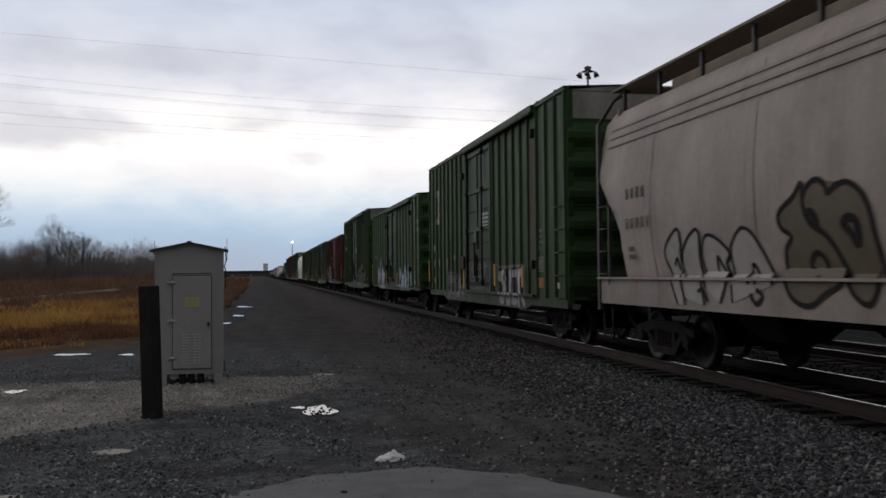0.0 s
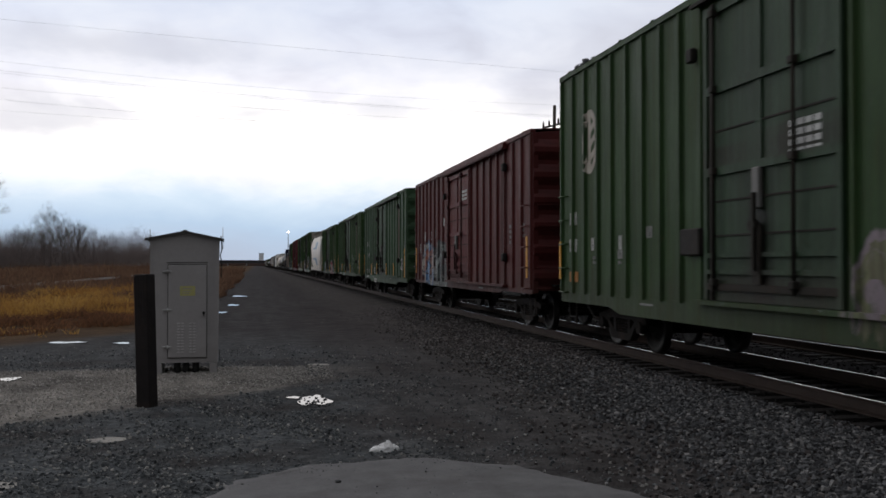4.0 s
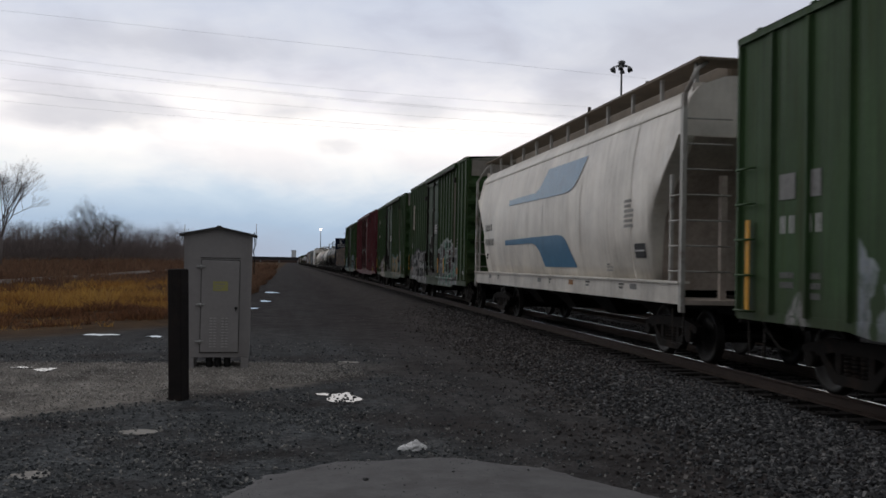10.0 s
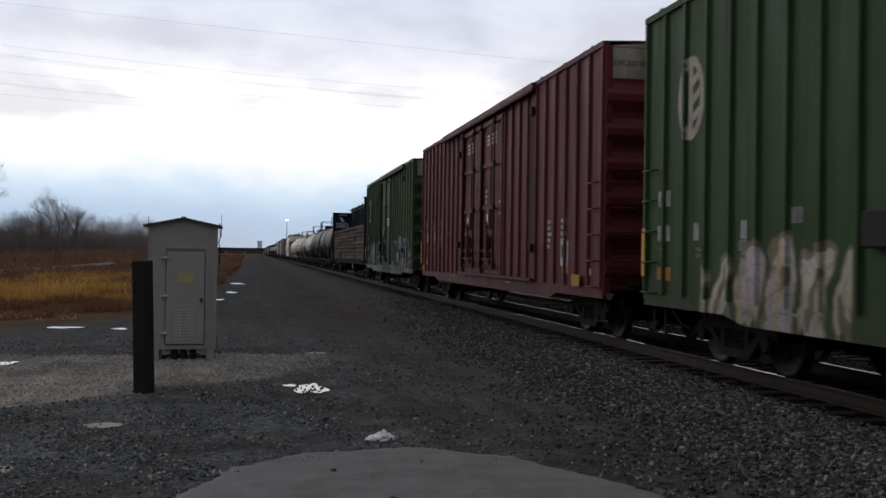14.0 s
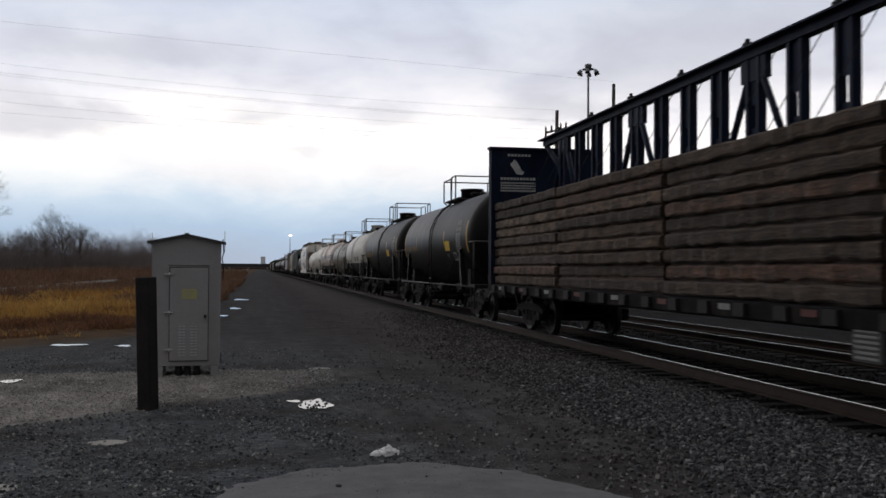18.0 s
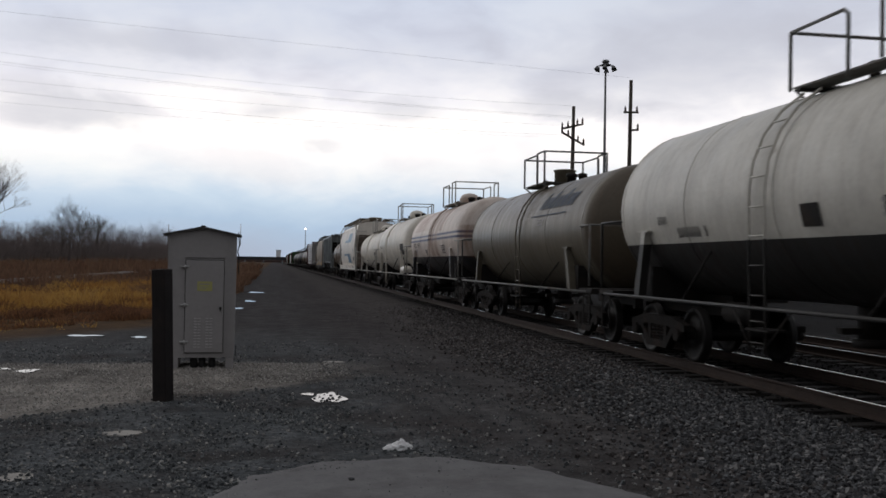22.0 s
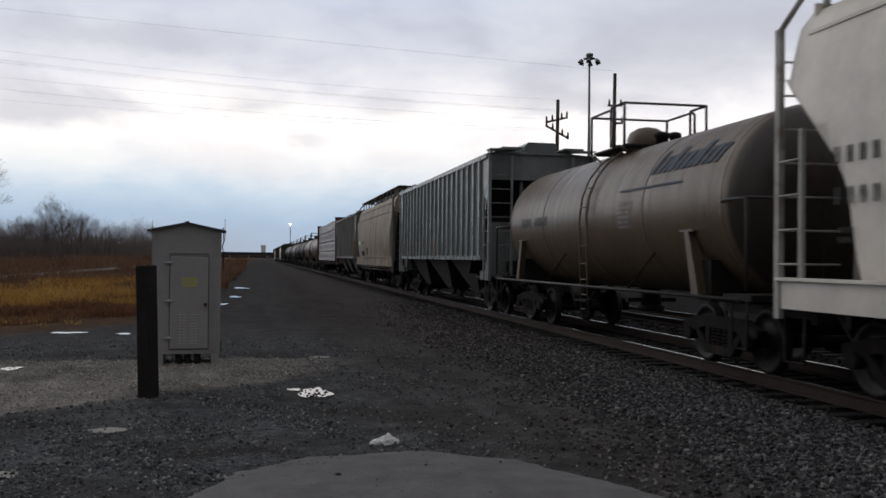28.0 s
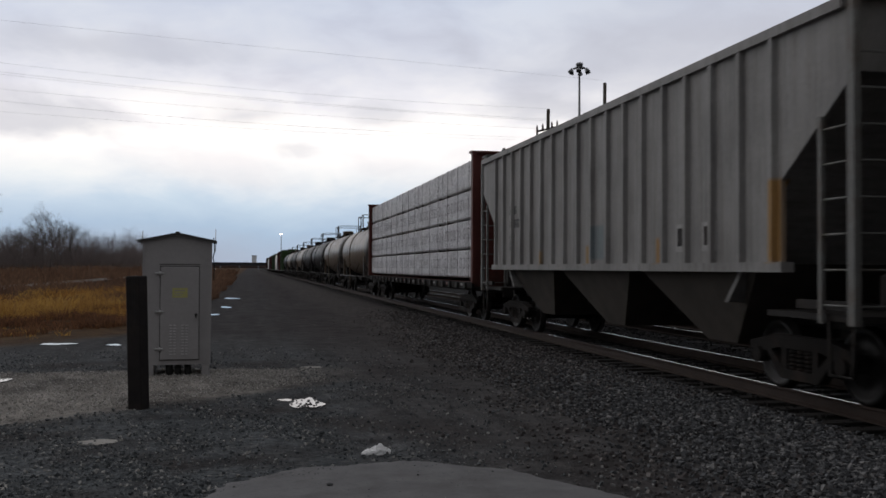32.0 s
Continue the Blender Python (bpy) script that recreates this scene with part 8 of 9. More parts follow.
def puddle(cx, cy, w, d, seed, label="shallow puddle that mirrors the pale sky", lobes=9):
    r = random.Random(seed)
    n = 40
    a = [r.uniform(0, 6.28) for _ in range(4)]
    rim = []
    for i in range(n):
        u = i * 2 * math.pi / n
        k = 0.78 + 0.16 * math.sin(2 * u + a[0]) + 0.12 * math.sin(3 * u + a[1]) + 0.10 * math.sin(5 * u + a[2]) + 0.06 * math.sin(9 * u + a[3])
        rim.append((cx + w / 2 * k * math.cos(u), cy + d / 2 * k * math.sin(u)))
    z = max(gz(px, py) for px, py in rim) + 0.006
    s = S().loft([[(px, py, z - 0.08) for px, py in rim], [(px, py, z) for px, py in rim]], smooth=False)
    p = thing("puddle", label, "puddle", group="puddles", data=s.mesh("puddle", WATER))
    return z


z = puddle(0.72, 12.05, 0.42, 1.25, 3)
puddle(0.47, 12.42, 0.26, 0.22, 24)
STONE_DARK = plain("wet_dark_stone", (0.03, 0.031, 0.032), 0.6, 0.0, 0.3, 20.0, 0.003)


def pebble(r, size):
    s = S()
    ring = lambda k, zz: [(k * size * math.cos(i * 1.047) * r.uniform(0.75, 1.15), k * size * math.sin(i * 1.047) * r.uniform(0.75, 1.15), zz * size) for i in range(6)]
    return s.loft([ring(0.6, -0.4), ring(1.0, 0.0), ring(0.62, 0.38)], smooth=False)


r = random.Random(8)
for i in range(60):
    x, y = 0.72 + r.uniform(-0.2, 0.2), 12.02 + r.uniform(-0.6, 0.6)
    thing("stone", "wet dark stone standing in a puddle", "stone", pose(x, y, z + 0.004, 0, 0, r.uniform(0, 360)), "stones in the puddle", data=pebble(r, r.uniform(0.006, 0.019)).mesh("stone", STONE_DARK))
for cx, cy, w, d, seed in ((-4.31, 23.2, 0.85, 0.7, 4), (-3.01, 22.8, 0.45, 0.55, 5), (-3.60, 15.1, 0.42, 0.45, 6), (-3.98, 15.3, 0.3, 0.3, 16), (-1.32, 38.2, 0.36, 1.6, 8), (-1.06, 44.9, 0.6, 2.2, 9), (-1.02, 57.5, 1.1, 2.6, 10)):
    puddle(cx, cy, w, d, seed)

SILT = plain("pale_dried_silt", (0.30, 0.285, 0.26), 0.9, 0.0, 0.2, 5.0, 0.004, (0.16, 0.15, 0.14))
for cx, cy, w, d, seed in ((-1.42, 9.68, 0.42, 0.28, 41), (-1.95, 7.85, 0.30, 0.30, 42), (1.05, 16.4, 0.4, 0.25, 43)):
    r = random.Random(seed)
    rim = [(cx + w / 2 * (0.8 + 0.3 * r.random()) * math.cos(i * 0.314), cy + d / 2 * (0.75 + 0.4 * r.random()) * math.sin(i * 0.314)) for i in range(20)]
    zz = max(gz(px, py) for px, py in rim) + 0.004
    thing("silt_patch", "pale patch of dried silt on the gravel", "silt", group="silt patches", data=S().loft([[(px, py, zz - 0.05) for px, py in rim], [(px, py, zz) for px, py in rim]], smooth=False).mesh("silt_patch", SILT))

m, t, b = material("crumpled_white_plastic")
b.inputs["Base Color"].default_value = (0.92, 0.92, 0.92, 1)
b.inputs["Roughness"].default_value = 0.4
tr = nd(t, "ShaderNodeBsdfTranslucent", ((0.95, 0.95, 0.96, 1),))
mx = nd(t, "ShaderNodeMixShader", (0.15, b.outputs[0], tr.outputs[0]))
t.links.new(mx.outputs[0], t.nodes["Material Output"].inputs[0])
bump(t, b, noise_(t, coords(t), 30.0, 4), 0.006)
BAG = m
s = S()
r = random.Random(2)
lumps = ((0.0, 0.0, 0.075, 0.06), (0.075, 0.01, 0.055, 0.045), (-0.075, -0.01, 0.05, 0.04), (0.03, -0.03, 0.05, 0.085), (-0.11, 0.0, 0.03, 0.02), (0.115, 0.0, 0.03, 0.03))
for cx, cy, rad, hgt in lumps:
    rings = []
    for i in range(7):
        a = i / 6 * math.pi / 2
        rings.append([(cx + rad * max(0.05, math.cos(a)) * (1 + r.uniform(-0.22, 0.22)) * math.cos(j * 0.393), cy + rad * 0.9 * max(0.05, math.cos(a)) * (1 + r.uniform(-0.22, 0.22)) * math.sin(j * 0.393), -0.015 + (hgt + 0.015) * math.sin(a) * (1 + r.uniform(-0.1, 0.1))) for j in range(16)])
    s.loft(rings, smooth=False)
thing("plastic_bag", "crumpled white plastic bag on the gravel", "bag", pose(1.15, 8.65, gz(1.15, 8.65) + 0.01, 0, 0, 5), data=s.mesh("plastic_bag", BAG))
# clods on the asphalt
for i, (x, y, k) in enumerate(((0.02, 7.75, 0.02), (0.62, 7.35, 0.028), (0.95, 6.45, 0.03), (0.35, 8.0, 0.014), (1.35, 7.6, 0.012), (2.0, 7.7, 0.012), (-0.1, 7.4, 0.012))):
    thing("clod", "small dark clod of earth on the asphalt", "clod", pose(x, y, gz(x, y) + 0.03 + k * 0.3, 0, 0, 40 * i), "clods on the asphalt", data=pebble(r, k).mesh("clod", STONE_DARK))

# ---- poles, lamps, wires ----
POLE = plain("weathered_pole_wood", (0.065, 0.055, 0.046), 0.85, 0.0, 0.3, 3.0, 0.006)
GALV = plain("galvanised_mast", (0.16, 0.165, 0.17), 0.5, 0.6, 0.15, 2.0, 0.001)
CERAMIC = plain("dark_insulator", (0.05, 0.03, 0.025), 0.3, 0.0, 0.1, 5.0, 0.0)
mast = thing("light_mast", "tall steel light mast with ring of floodlights", "light mast", pose(46.1, 129.0, gz(46.1, 129.0) - 0.05))
part("mast", S().cyl((0, 0, 0), (0, 0, 31.00), 0.32, 14, 0.13), GALV, mast)
part("lamp_ring", S().lathe([(30.50, 0.25), (30.65, 0.8), (30.75, 0.8), (30.80, 0.25)], "z", 18), GALV, mast)
part("mast_cap", S().lathe([(30.70, 0.3), (31.20, 0.55), (31.40, 0.45), (31.50, 0.1)], "z", 16), GALV, mast)
for i in range(6):
    a = i * math.pi / 3 + 0.1
    cx, cy = 1.25 * math.cos(a), 1.25 * math.sin(a)
    fl = part("floodlight", S().lathe([(-0.45, 0.36), (-0.4, 0.38), (-0.05, 0.26), (0.12, 0.16), (0.16, 0.05)], "z", 14), GALV, mast, "unlit floodlight", pose(cx, cy, 30.35, 25 * math.sin(a), -25 * math.cos(a), 0))
    part("lamp_arm", S().cyl((0.7 * math.cos(a), 0.7 * math.sin(a), 30.70), (cx, cy, 30.50), 0.05, 6), GALV, mast)


def power_pole(x, y, h, arms, label):
    p = thing("power_pole", label, "power pole", pose(x, y, gz(x, y) - 0.05, 0, 0.6, 0))
    part("pole", S().cyl((0, 0, 0), (0, 0, h), 0.17, 10, 0.11), POLE, p)
    for z0, z1, x0, x1 in arms:
        part("crossarm", S().tube([(x0, -0.12, z0), (x1, -0.12, z1)], 0.07, 6), POLE, p)
        for u in (0.04, 0.3, 0.72, 0.96) if x1 - x0 > 1.2 else (0.1, 0.9):
            cx, cz = x0 + (x1 - x0) * u, z0 + (z1 - z0) * u
            part("insulator", S().lathe([(cz + 0.05, 0.05), (cz + 0.12, 0.085), (cz + 0.2, 0.05), (cz + 0.26, 0.085), (cz + 0.34, 0.04), (cz + 0.42, 0.03)], "z", 8, (cx, -0.12, 0)), CERAMIC, p)
    return p


power_pole(19.15, 60.0, 12.5, [(10.95, 11.35, -0.85, 0.65), (10.75, 9.95, -0.85, 0.75)], "dark wooden power pole with slanting crossarms")
power_pole(22.7, 59.0, 14.2, [(12.05, 12.1, -0.5, 0.5), (10.9, 10.95, -0.1, 0.55)], "dark wooden power pole with short crossarms")
WIRE = plain("dull_grey_wire", (0.40, 0.40, 0.42), 0.5, 0.2, 0.1, 2.0, 0.0)


def wire(x0, z0, x1, z1, xm, zm, y, r=0.011):
    r = r * 0.85
    c = np.polyfit([x0, xm, x1], [z0, zm, z1], 2)
    pts = []
    for i in range(25):
        x = x0 - (x0 + 110.0) * i / 24
        pts.append((x, y + 0.02 * (x0 - x), float(np.polyval(c, x)) if x > -22 else float(np.polyval(c, -22) + np.polyval(np.polyder(c), -22) * (x + 22))))
    w = thing("overhead_wire", "thin dark overhead power line", "power line", group="overhead wires", data=S().loft([[(p[0], p[1] + r * math.cos(a), p[2] + r * math.sin(a)) for a in (0.8, 2.37, 3.93, 5.5)] for p in pts]).mesh("overhead_wire", WIRE))


for z0, zm, z1, r in ((12.25, 12.75, 13.9, 0.006), (11.55, 12.2, 13.35, 0.008), (11.45, 12.1, 13.2, 0.006), (10.9, 11.42, 12.3, 0.006), (10.3, 10.65, 11.6, 0.007), (10.15, 10.3, 10.95, 0.005)):
    wire(19.1, z0, -15.6, z1, 1.0, zm, 59.9, r)
wire(22.7, 14.1, -15.6, 16.2, 1.0, 15.25, 58.9, 0.006)

m, t, b = material("lit_lamp")
b.inputs["Emission Color"].default_value = (1.0, 0.78, 0.70, 1)
b.inputs["Emission Strength"].default_value = 6.0
LIT = m
lamp = thing("street_lamp", "tall yard lamp that is lit at dusk", "street lamp", pose(14.15, 440.0, gz(14.15, 440.0) - 0.05))
part("pole", S().cyl((0, 0, 0), (0, 0, 16.5), 0.22, 8, 0.14), GALV, lamp)
part("lamp_head", S().lathe([(16.6, 0.25), (16.7, 0.5), (16.9, 0.58), (17.1, 0.5), (17.2, 0.22)], "z", 12), LIT, lamp, "glowing lamp head")

# ---- far bridge and tower ----
CONC = plain("weathered_concrete", (0.05, 0.05, 0.054), 0.85, 0.0, 0.15, 0.15, 0.01)
CONC_PALE = plain("pale_concrete", (0.40, 0.41, 0.43), 0.85, 0.0, 0.15, 0.15, 0.01)
EARTH = plain("dull_brown_earth", (0.16, 0.10, 0.085), 0.9, 0.0, 0.3, 0.05, 0.02)
# nearly white, so that the distance haze is put into the tower's colour
HAZY = plain("painted_haze_concrete", (0.90, 0.93, 0.97), 0.9, 0.0, 0.04, 0.1, 0.0)
br = thing("overpass", "dark road overpass across the far end of the line", "bridge", pose(0, 2000.0, 0))
part("deck", S().box(-420, 260, -6, 6, 4.4, 10.6), CONC, br)
part("embankment", S().prism([(-3, -1.2), (40, -1.2), (30, 4.0), (8, 4.4)], "x", -430, 270), EARTH, br, "brown earth bank under the bridge")
part("parapet", S().box(-420, 260, -6.4, -6.0, 9.2, 11.3), CONC, br)
part("parapet", S().box(-420, 260, 6.0, 6.4, 9.2, 11.3), CONC, br)
for i in range(12):
    x = -400 + i * 38
    part("pier", S().box(x - 1.2, x + 1.2, -5, 5, -1.0, 7.4), CONC_PALE, br, "pale concrete pier")
tw = thing("tower_block", "hazy grey tower far down the line", "building", pose(12.0, 2500.0, 0))
part("wall", S().cbox(-6, 6, -6, 6, -1, 31, 0.3), HAZY, tw)
part("roof", S().box(-6.4, 6.4, -6.4, 6.4, 31, 32), CONC_PALE, tw)
for i in range(6):
    part("window_band", S().box(-5.4, 5.4, -6.05, -6.0, 4 + i * 4.4, 5.2 + i * 4.4), HAZY, tw)

# ---- spur track in the field ----
SPUR_STEEL = plain("dull_pale_rail", (0.34, 0.31, 0.28), 0.5, 0.3, 0.15, 2.0, 0.001)
spur = thing("track_3", "disused track through the dead grass", "railway track", pose(-19.6, 55.0, gz(-19.6, 55) + 0.16, 0, 0, 0), kind="structure")
for k in (-0.75, 0.75):
    part("rail", S().prism(rail_profile(k, 0.17), "y", -5, 300), SPUR_STEEL, spur, "dull grey rail")
SPUR_TIES = S()
for i in range(400):
    SPUR_TIES.box(-1.2, 1.2, -5 + i * 0.7, -4.76 + i * 0.7, -0.19, -0.06)
tagged(part("ties", SPUR_TIES, TIE, spur), kind="stuff")

# ---- stones, grass, trees ----
def island_material(name, cols, rough=0.85, thin=0.0, zone=None):
    m, t, b = material(name)
    r = nd(t, "ShaderNodeNewGeometry").outputs["Random Per Island"]
    c = ramp(t, r, [(i / (len(cols) - 1), k) for i, k in enumerate(cols)])
    if zone:
        spot = ramp(t, noise_(t, coords(t), 0.16, 5, 0.65), [(0.36, (0, 0, 0)), (0.58, (1, 1, 1))])
        c = mix(t, spot, c, mix(t, 1.0, c, zone, "MULTIPLY"))
    c = mix(t, 0.35, c, ramp(t, noise_(t, coords(t), 40.0, 3), [(0.3, (0.3, 0.3, 0.3)), (0.7, (0.65, 0.65, 0.65))]), "OVERLAY")
    t.links.new(c, b.inputs["Base Color"])
    b.inputs["Roughness"].default_value = rough
    b.inputs["Specular IOR Level"].default_value = 0.1
    if thin:
        tr = nd(t, "ShaderNodeBsdfTranslucent", (c,))
        mx = nd(t, "ShaderNodeMixShader", (thin, b.outputs[0], tr.outputs[0]))
        t.links.new(mx.outputs[0], t.nodes["Material Output"].inputs[0])
    return m


def raw_mesh(name, verts, faces, mat, smooth=False):
    """A mesh from number arrays; faces all have the same corner count."""
    me = bpy.data.meshes.new(name)
    n, k = faces.shape
    me.vertices.add(len(verts))
    me.vertices.foreach_set("co", verts.astype(np.float32).ravel())
    me.loops.add(n * k)
    me.loops.foreach_set("vertex_index", faces.astype(np.int32).ravel())
    me.polygons.add(n)
    me.polygons.foreach_set("loop_start", np.arange(0, n * k, k, dtype=np.int32))
    me.polygons.foreach_set("use_smooth", np.full(n, smooth))
    me.materials.append(mat)
    me.update(calc_edges=True)
    return me


def scatter_stones(name, xs, ys, sizes, mat, rng, label):
    n = len(xs)
    cube = np.array([(x, y, z) for z in (-1, 1) for y in (-1, 1) for x in (-1, 1)], float)
    quads = np.array([(0, 2, 3, 1), (4, 5, 7, 6), (0, 1, 5, 4), (2, 6, 7, 3), (0, 4, 6, 2), (1, 3, 7, 5)])
    v = cube[None] * rng.uniform(0.45, 1.0, (n, 8, 3)) * 0.5
    v *= sizes[:, None, None] * rng.uniform(0.7, 1.2, (n, 1, 3))
    a, e, g = rng.uniform(0, 6.28, (3, n))
    ca, sa = np.cos(a), np.sin(a)
    ce, se = np.cos(e), np.sin(e)
    z0, z1 = np.zeros(n), np.ones(n)
    Rz = np.stack([np.stack([ca, -sa, z0], -1), np.stack([sa, ca, z0], -1), np.stack([z0, z0, z1], -1)], 1)
    Rx = np.stack([np.stack([z1, z0, z0], -1), np.stack([z0, ce, -se], -1), np.stack([z0, se, ce], -1)], 1)
    v = np.einsum("nij,nkj->nki", Rz @ Rx, v)
    v[:, :, 0] += xs[:, None]
    v[:, :, 1] += ys[:, None]
    v[:, :, 2] += (ground_z(xs, ys) + sizes * 0.18)[:, None]
    f = (quads[None] + 8 * np.arange(n)[:, None, None]).reshape(-1, 4)
    return tagged(new(name, raw_mesh(name, v.reshape(-1, 3), f, mat)), label, "stones", kind="stuff")


rng = np.random.default_rng(4)
BALLAST = island_material("ballast_stone", [(0.025, 0.0205, 0.0205), (0.044, 0.0385, 0.038), (0.071, 0.063, 0.0615), (0.102, 0.092, 0.0895), (0.215, 0.20, 0.19)])
BALLAST_COOL = island_material("blue_grey_ballast_stone", [(0.026, 0.026, 0.028), (0.050, 0.051, 0.054), (0.082, 0.084, 0.088), (0.118, 0.121, 0.126), (0.23, 0.225, 0.22)])
n = 84000
yy = 5.0 + 34.0 * rng.random(n) ** 1.7
xx = 1.9 + 4.5 * rng.random(n) ** 0.7
edge = 2.75 + 0.035 * yy + 0.35 * np.sin(yy * 0.8) * np.sin(xx * 3 + yy)
keep = (rng.random(n) < np.clip((xx - edge + 0.35) / 2.1, 0.02, 1) ** 1.15) & ((xx < 5.95) | (rng.random(n) < 0.8)) & ~((xx < np.interp(yy, [5.0, 6.4, 7.2, 7.85, 8.2], [3.4, 2.95, 2.6, 2.2, 1.9])) & (yy < 8.25)) & (rng.random(n) < np.clip((39 - yy) / 22, 0, 1))
xx, yy = xx[keep], yy[keep]
cool = rng.random(len(xx)) < np.clip((xx - 2.9) / 1.0, 0, 1) * np.clip((20 - yy) / 9, 0.15, 0.95)
for pick, mat_, text in ((~cool, BALLAST, "brownish dusty ballast stones on the shoulder"), (cool, BALLAST_COOL, "blue-grey crushed ballast stones on the shoulder")):
    xs_, ys_ = xx[pick], yy[pick]
    scatter_stones("ballast", xs_, ys_, rng.uniform(0.018, 0.036, len(xs_)) * (1 + 0.8 * rng.random(len(xs_)) ** 3), mat_, rng, text)
# stone colours kept near black to carry the shade under the cars
SHADED_STONE = island_material("shaded_ballast_stone", [(0.006, 0.0058, 0.0058), (0.011, 0.0105, 0.0102), (0.018, 0.017, 0.0165), (0.04, 0.038, 0.036)])
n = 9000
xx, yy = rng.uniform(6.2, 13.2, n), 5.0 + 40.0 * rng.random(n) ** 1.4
scatter_stones("track_ballast", xx, yy, rng.uniform(0.03, 0.07, n), SHADED_STONE, rng, "ballast stones between the rails, darkened to stand for shade")
GRIT = island_material("loose_gravel", [(0.037, 0.040, 0.043), (0.072, 0.079, 0.084), (0.109, 0.117, 0.122), (0.157, 0.164, 0.166), (0.35, 0.34, 0.32)])
n = 150000
xx, yy = rng.uniform(-6.5, 3.4, n), 5.5 + 26.0 * rng.random(n) ** 1.5
patchy = np.sin(xx * 2.1 + 1.0) * np.sin(yy * 1.3) + 0.6 * np.sin(xx * 5.3 + yy * 3.1)
off_road = ~((xx > np.interp(yy, [5.5, 6.9, 7.6, 8.0], [-1.0, -0.42, -0.12, 0.5]) + np.abs(rng.normal(0, 0.22, n)) - 0.03) & (xx < 2.75 - np.abs(rng.normal(0, 0.15, n))) & (yy < 8.12 - np.abs(rng.normal(0, 0.2, n))))
keep = off_road & (xx > -0.31 * yy - 0.1) & (rng.random(n) < np.clip((22 - yy) / 9, 0, 1)) & (rng.random(n) < np.clip((3.6 - xx) / 1.2, 0, 1)) & ((xx < 0.9) | (rng.random(n) < 0.45)) & (rng.random(n) < np.clip(0.62 + 0.5 * patchy, 0.14, 1)) & ~((yy > 13.1 + 0.85 * xx) & (yy < 16.2) & (xx < 0.8)) & ~((np.abs(xx - 0.66) < 0.35) & (np.abs(yy - 12.15) < 0.8))
xx, yy = xx[keep], yy[keep]
scatter_stones("gravel", xx, yy, rng.uniform(0.009, 0.012, len(xx)) * (1 + 2.6 * rng.random(len(xx)) ** 4), GRIT, rng, "loose dark gravel beside the crossing")
LIME = island_material("pale_crushed_stone", [(0.20, 0.19, 0.175), (0.33, 0.315, 0.295), (0.47, 0.45, 0.42)])
n = 16000
xx = rng.uniform(-5.0, 1.2, n)
u = rng.random(n)
yy = (13.3 + 0.85 * xx) * (1 - u) + 16.3 * u
keep = (rng.random(n) < np.clip(1.2 - 0.8 * xx, 0, 1)) & (yy < 16.4)
xx, yy = xx[keep], yy[keep]
scatter_stones("pale_gravel", xx, yy, rng.uniform(0.008, 0.014, len(xx)) * (1 + 2.0 * rng.random(len(xx)) ** 4), LIME, rng, "pale crushed limestone strip")

n = 5200
xx, yy = rng.uniform(-0.6, 2.4, n), 5.4 + 2.9 * rng.random(n)
on_ = (xx > np.interp(yy, [5.5, 6.9, 7.6, 8.0], [-0.9, -0.36, -0.05, 0.5])) & (xx < np.interp(yy, [5.8, 6.8, 7.6, 8.1], [2.25, 2.15, 1.95, 1.5])) & (yy < 8.1)
thick = rng.random(n) < np.clip(0.10 + 0.9 * np.exp(-np.minimum(8.12 - yy, np.abs(xx - np.interp(yy, [5.5, 6.9, 7.6, 8.0], [-0.9, -0.36, -0.05, 0.5]))) / 0.16), 0, 1)
xx, yy = xx[on_ & thick], yy[on_ & thick]
grit_ = scatter_stones("asphalt_grit", xx, yy, rng.uniform(0.004, 0.010, len(xx)), GRIT, rng, "fine loose grit on the worn asphalt")
grit_.location.z = 0.028


def blades(name, xs, ys, hs, mat, rng, label, per=6, wide=0.012, lean=0.35, category="grass"):
    """Tufts of dry grass: each blade is two stacked faces that bend over."""
    n = len(xs) * per
    bx, by = np.repeat(xs, per) + rng.normal(0, 0.09, n), np.repeat(ys, per) + rng.normal(0, 0.09, n)
    h = np.repeat(hs, per) * rng.uniform(0.55, 1.15, n)
    a = rng.uniform(0, 6.28, n)
    w = wide * (1 + by * 0.03) * rng.uniform(0.7, 1.3, n)
    dx, dy = np.cos(a) * w, np.sin(a) * w
    lx, ly = rng.normal(0, lean, n) * h, rng.normal(0, lean, n) * h
    z = ground_z(bx, by) - 0.02
    v = np.stack([np.stack([bx - dx, by - dy, z], -1), np.stack([bx + dx, by + dy, z], -1),
                  np.stack([bx + dx * 0.8 + lx * 0.4, by + dy * 0.8 + ly * 0.4, z + h * 0.6], -1), np.stack([bx - dx * 0.8 + lx * 0.4, by - dy * 0.8 + ly * 0.4, z + h * 0.6], -1),
                  np.stack([bx + lx, by + ly, z + h], -1)], 1)
    k = 5 * np.arange(n)[:, None]
    tri = np.concatenate([np.array([[0, 1, 2]]) + k, np.array([[0, 2, 3]]) + k, np.array([[3, 2, 4]]) + k])
    return tagged(new(name, raw_mesh(name, v.reshape(-1, 3), tri, mat)), label, category, kind="stuff")


DRY = island_material("dry_ochre_grass", [(0.30, 0.165, 0.058), (0.52, 0.318, 0.090), (0.66, 0.42, 0.115), (0.42, 0.27, 0.12)], thin=0.55, zone=(0.66, 0.54, 0.50))
BROWN = island_material("dry_brown_weeds", [(0.105, 0.058, 0.036), (0.21, 0.112, 0.058), (0.31, 0.165, 0.080)], thin=0.5, zone=(0.65, 0.58, 0.62))


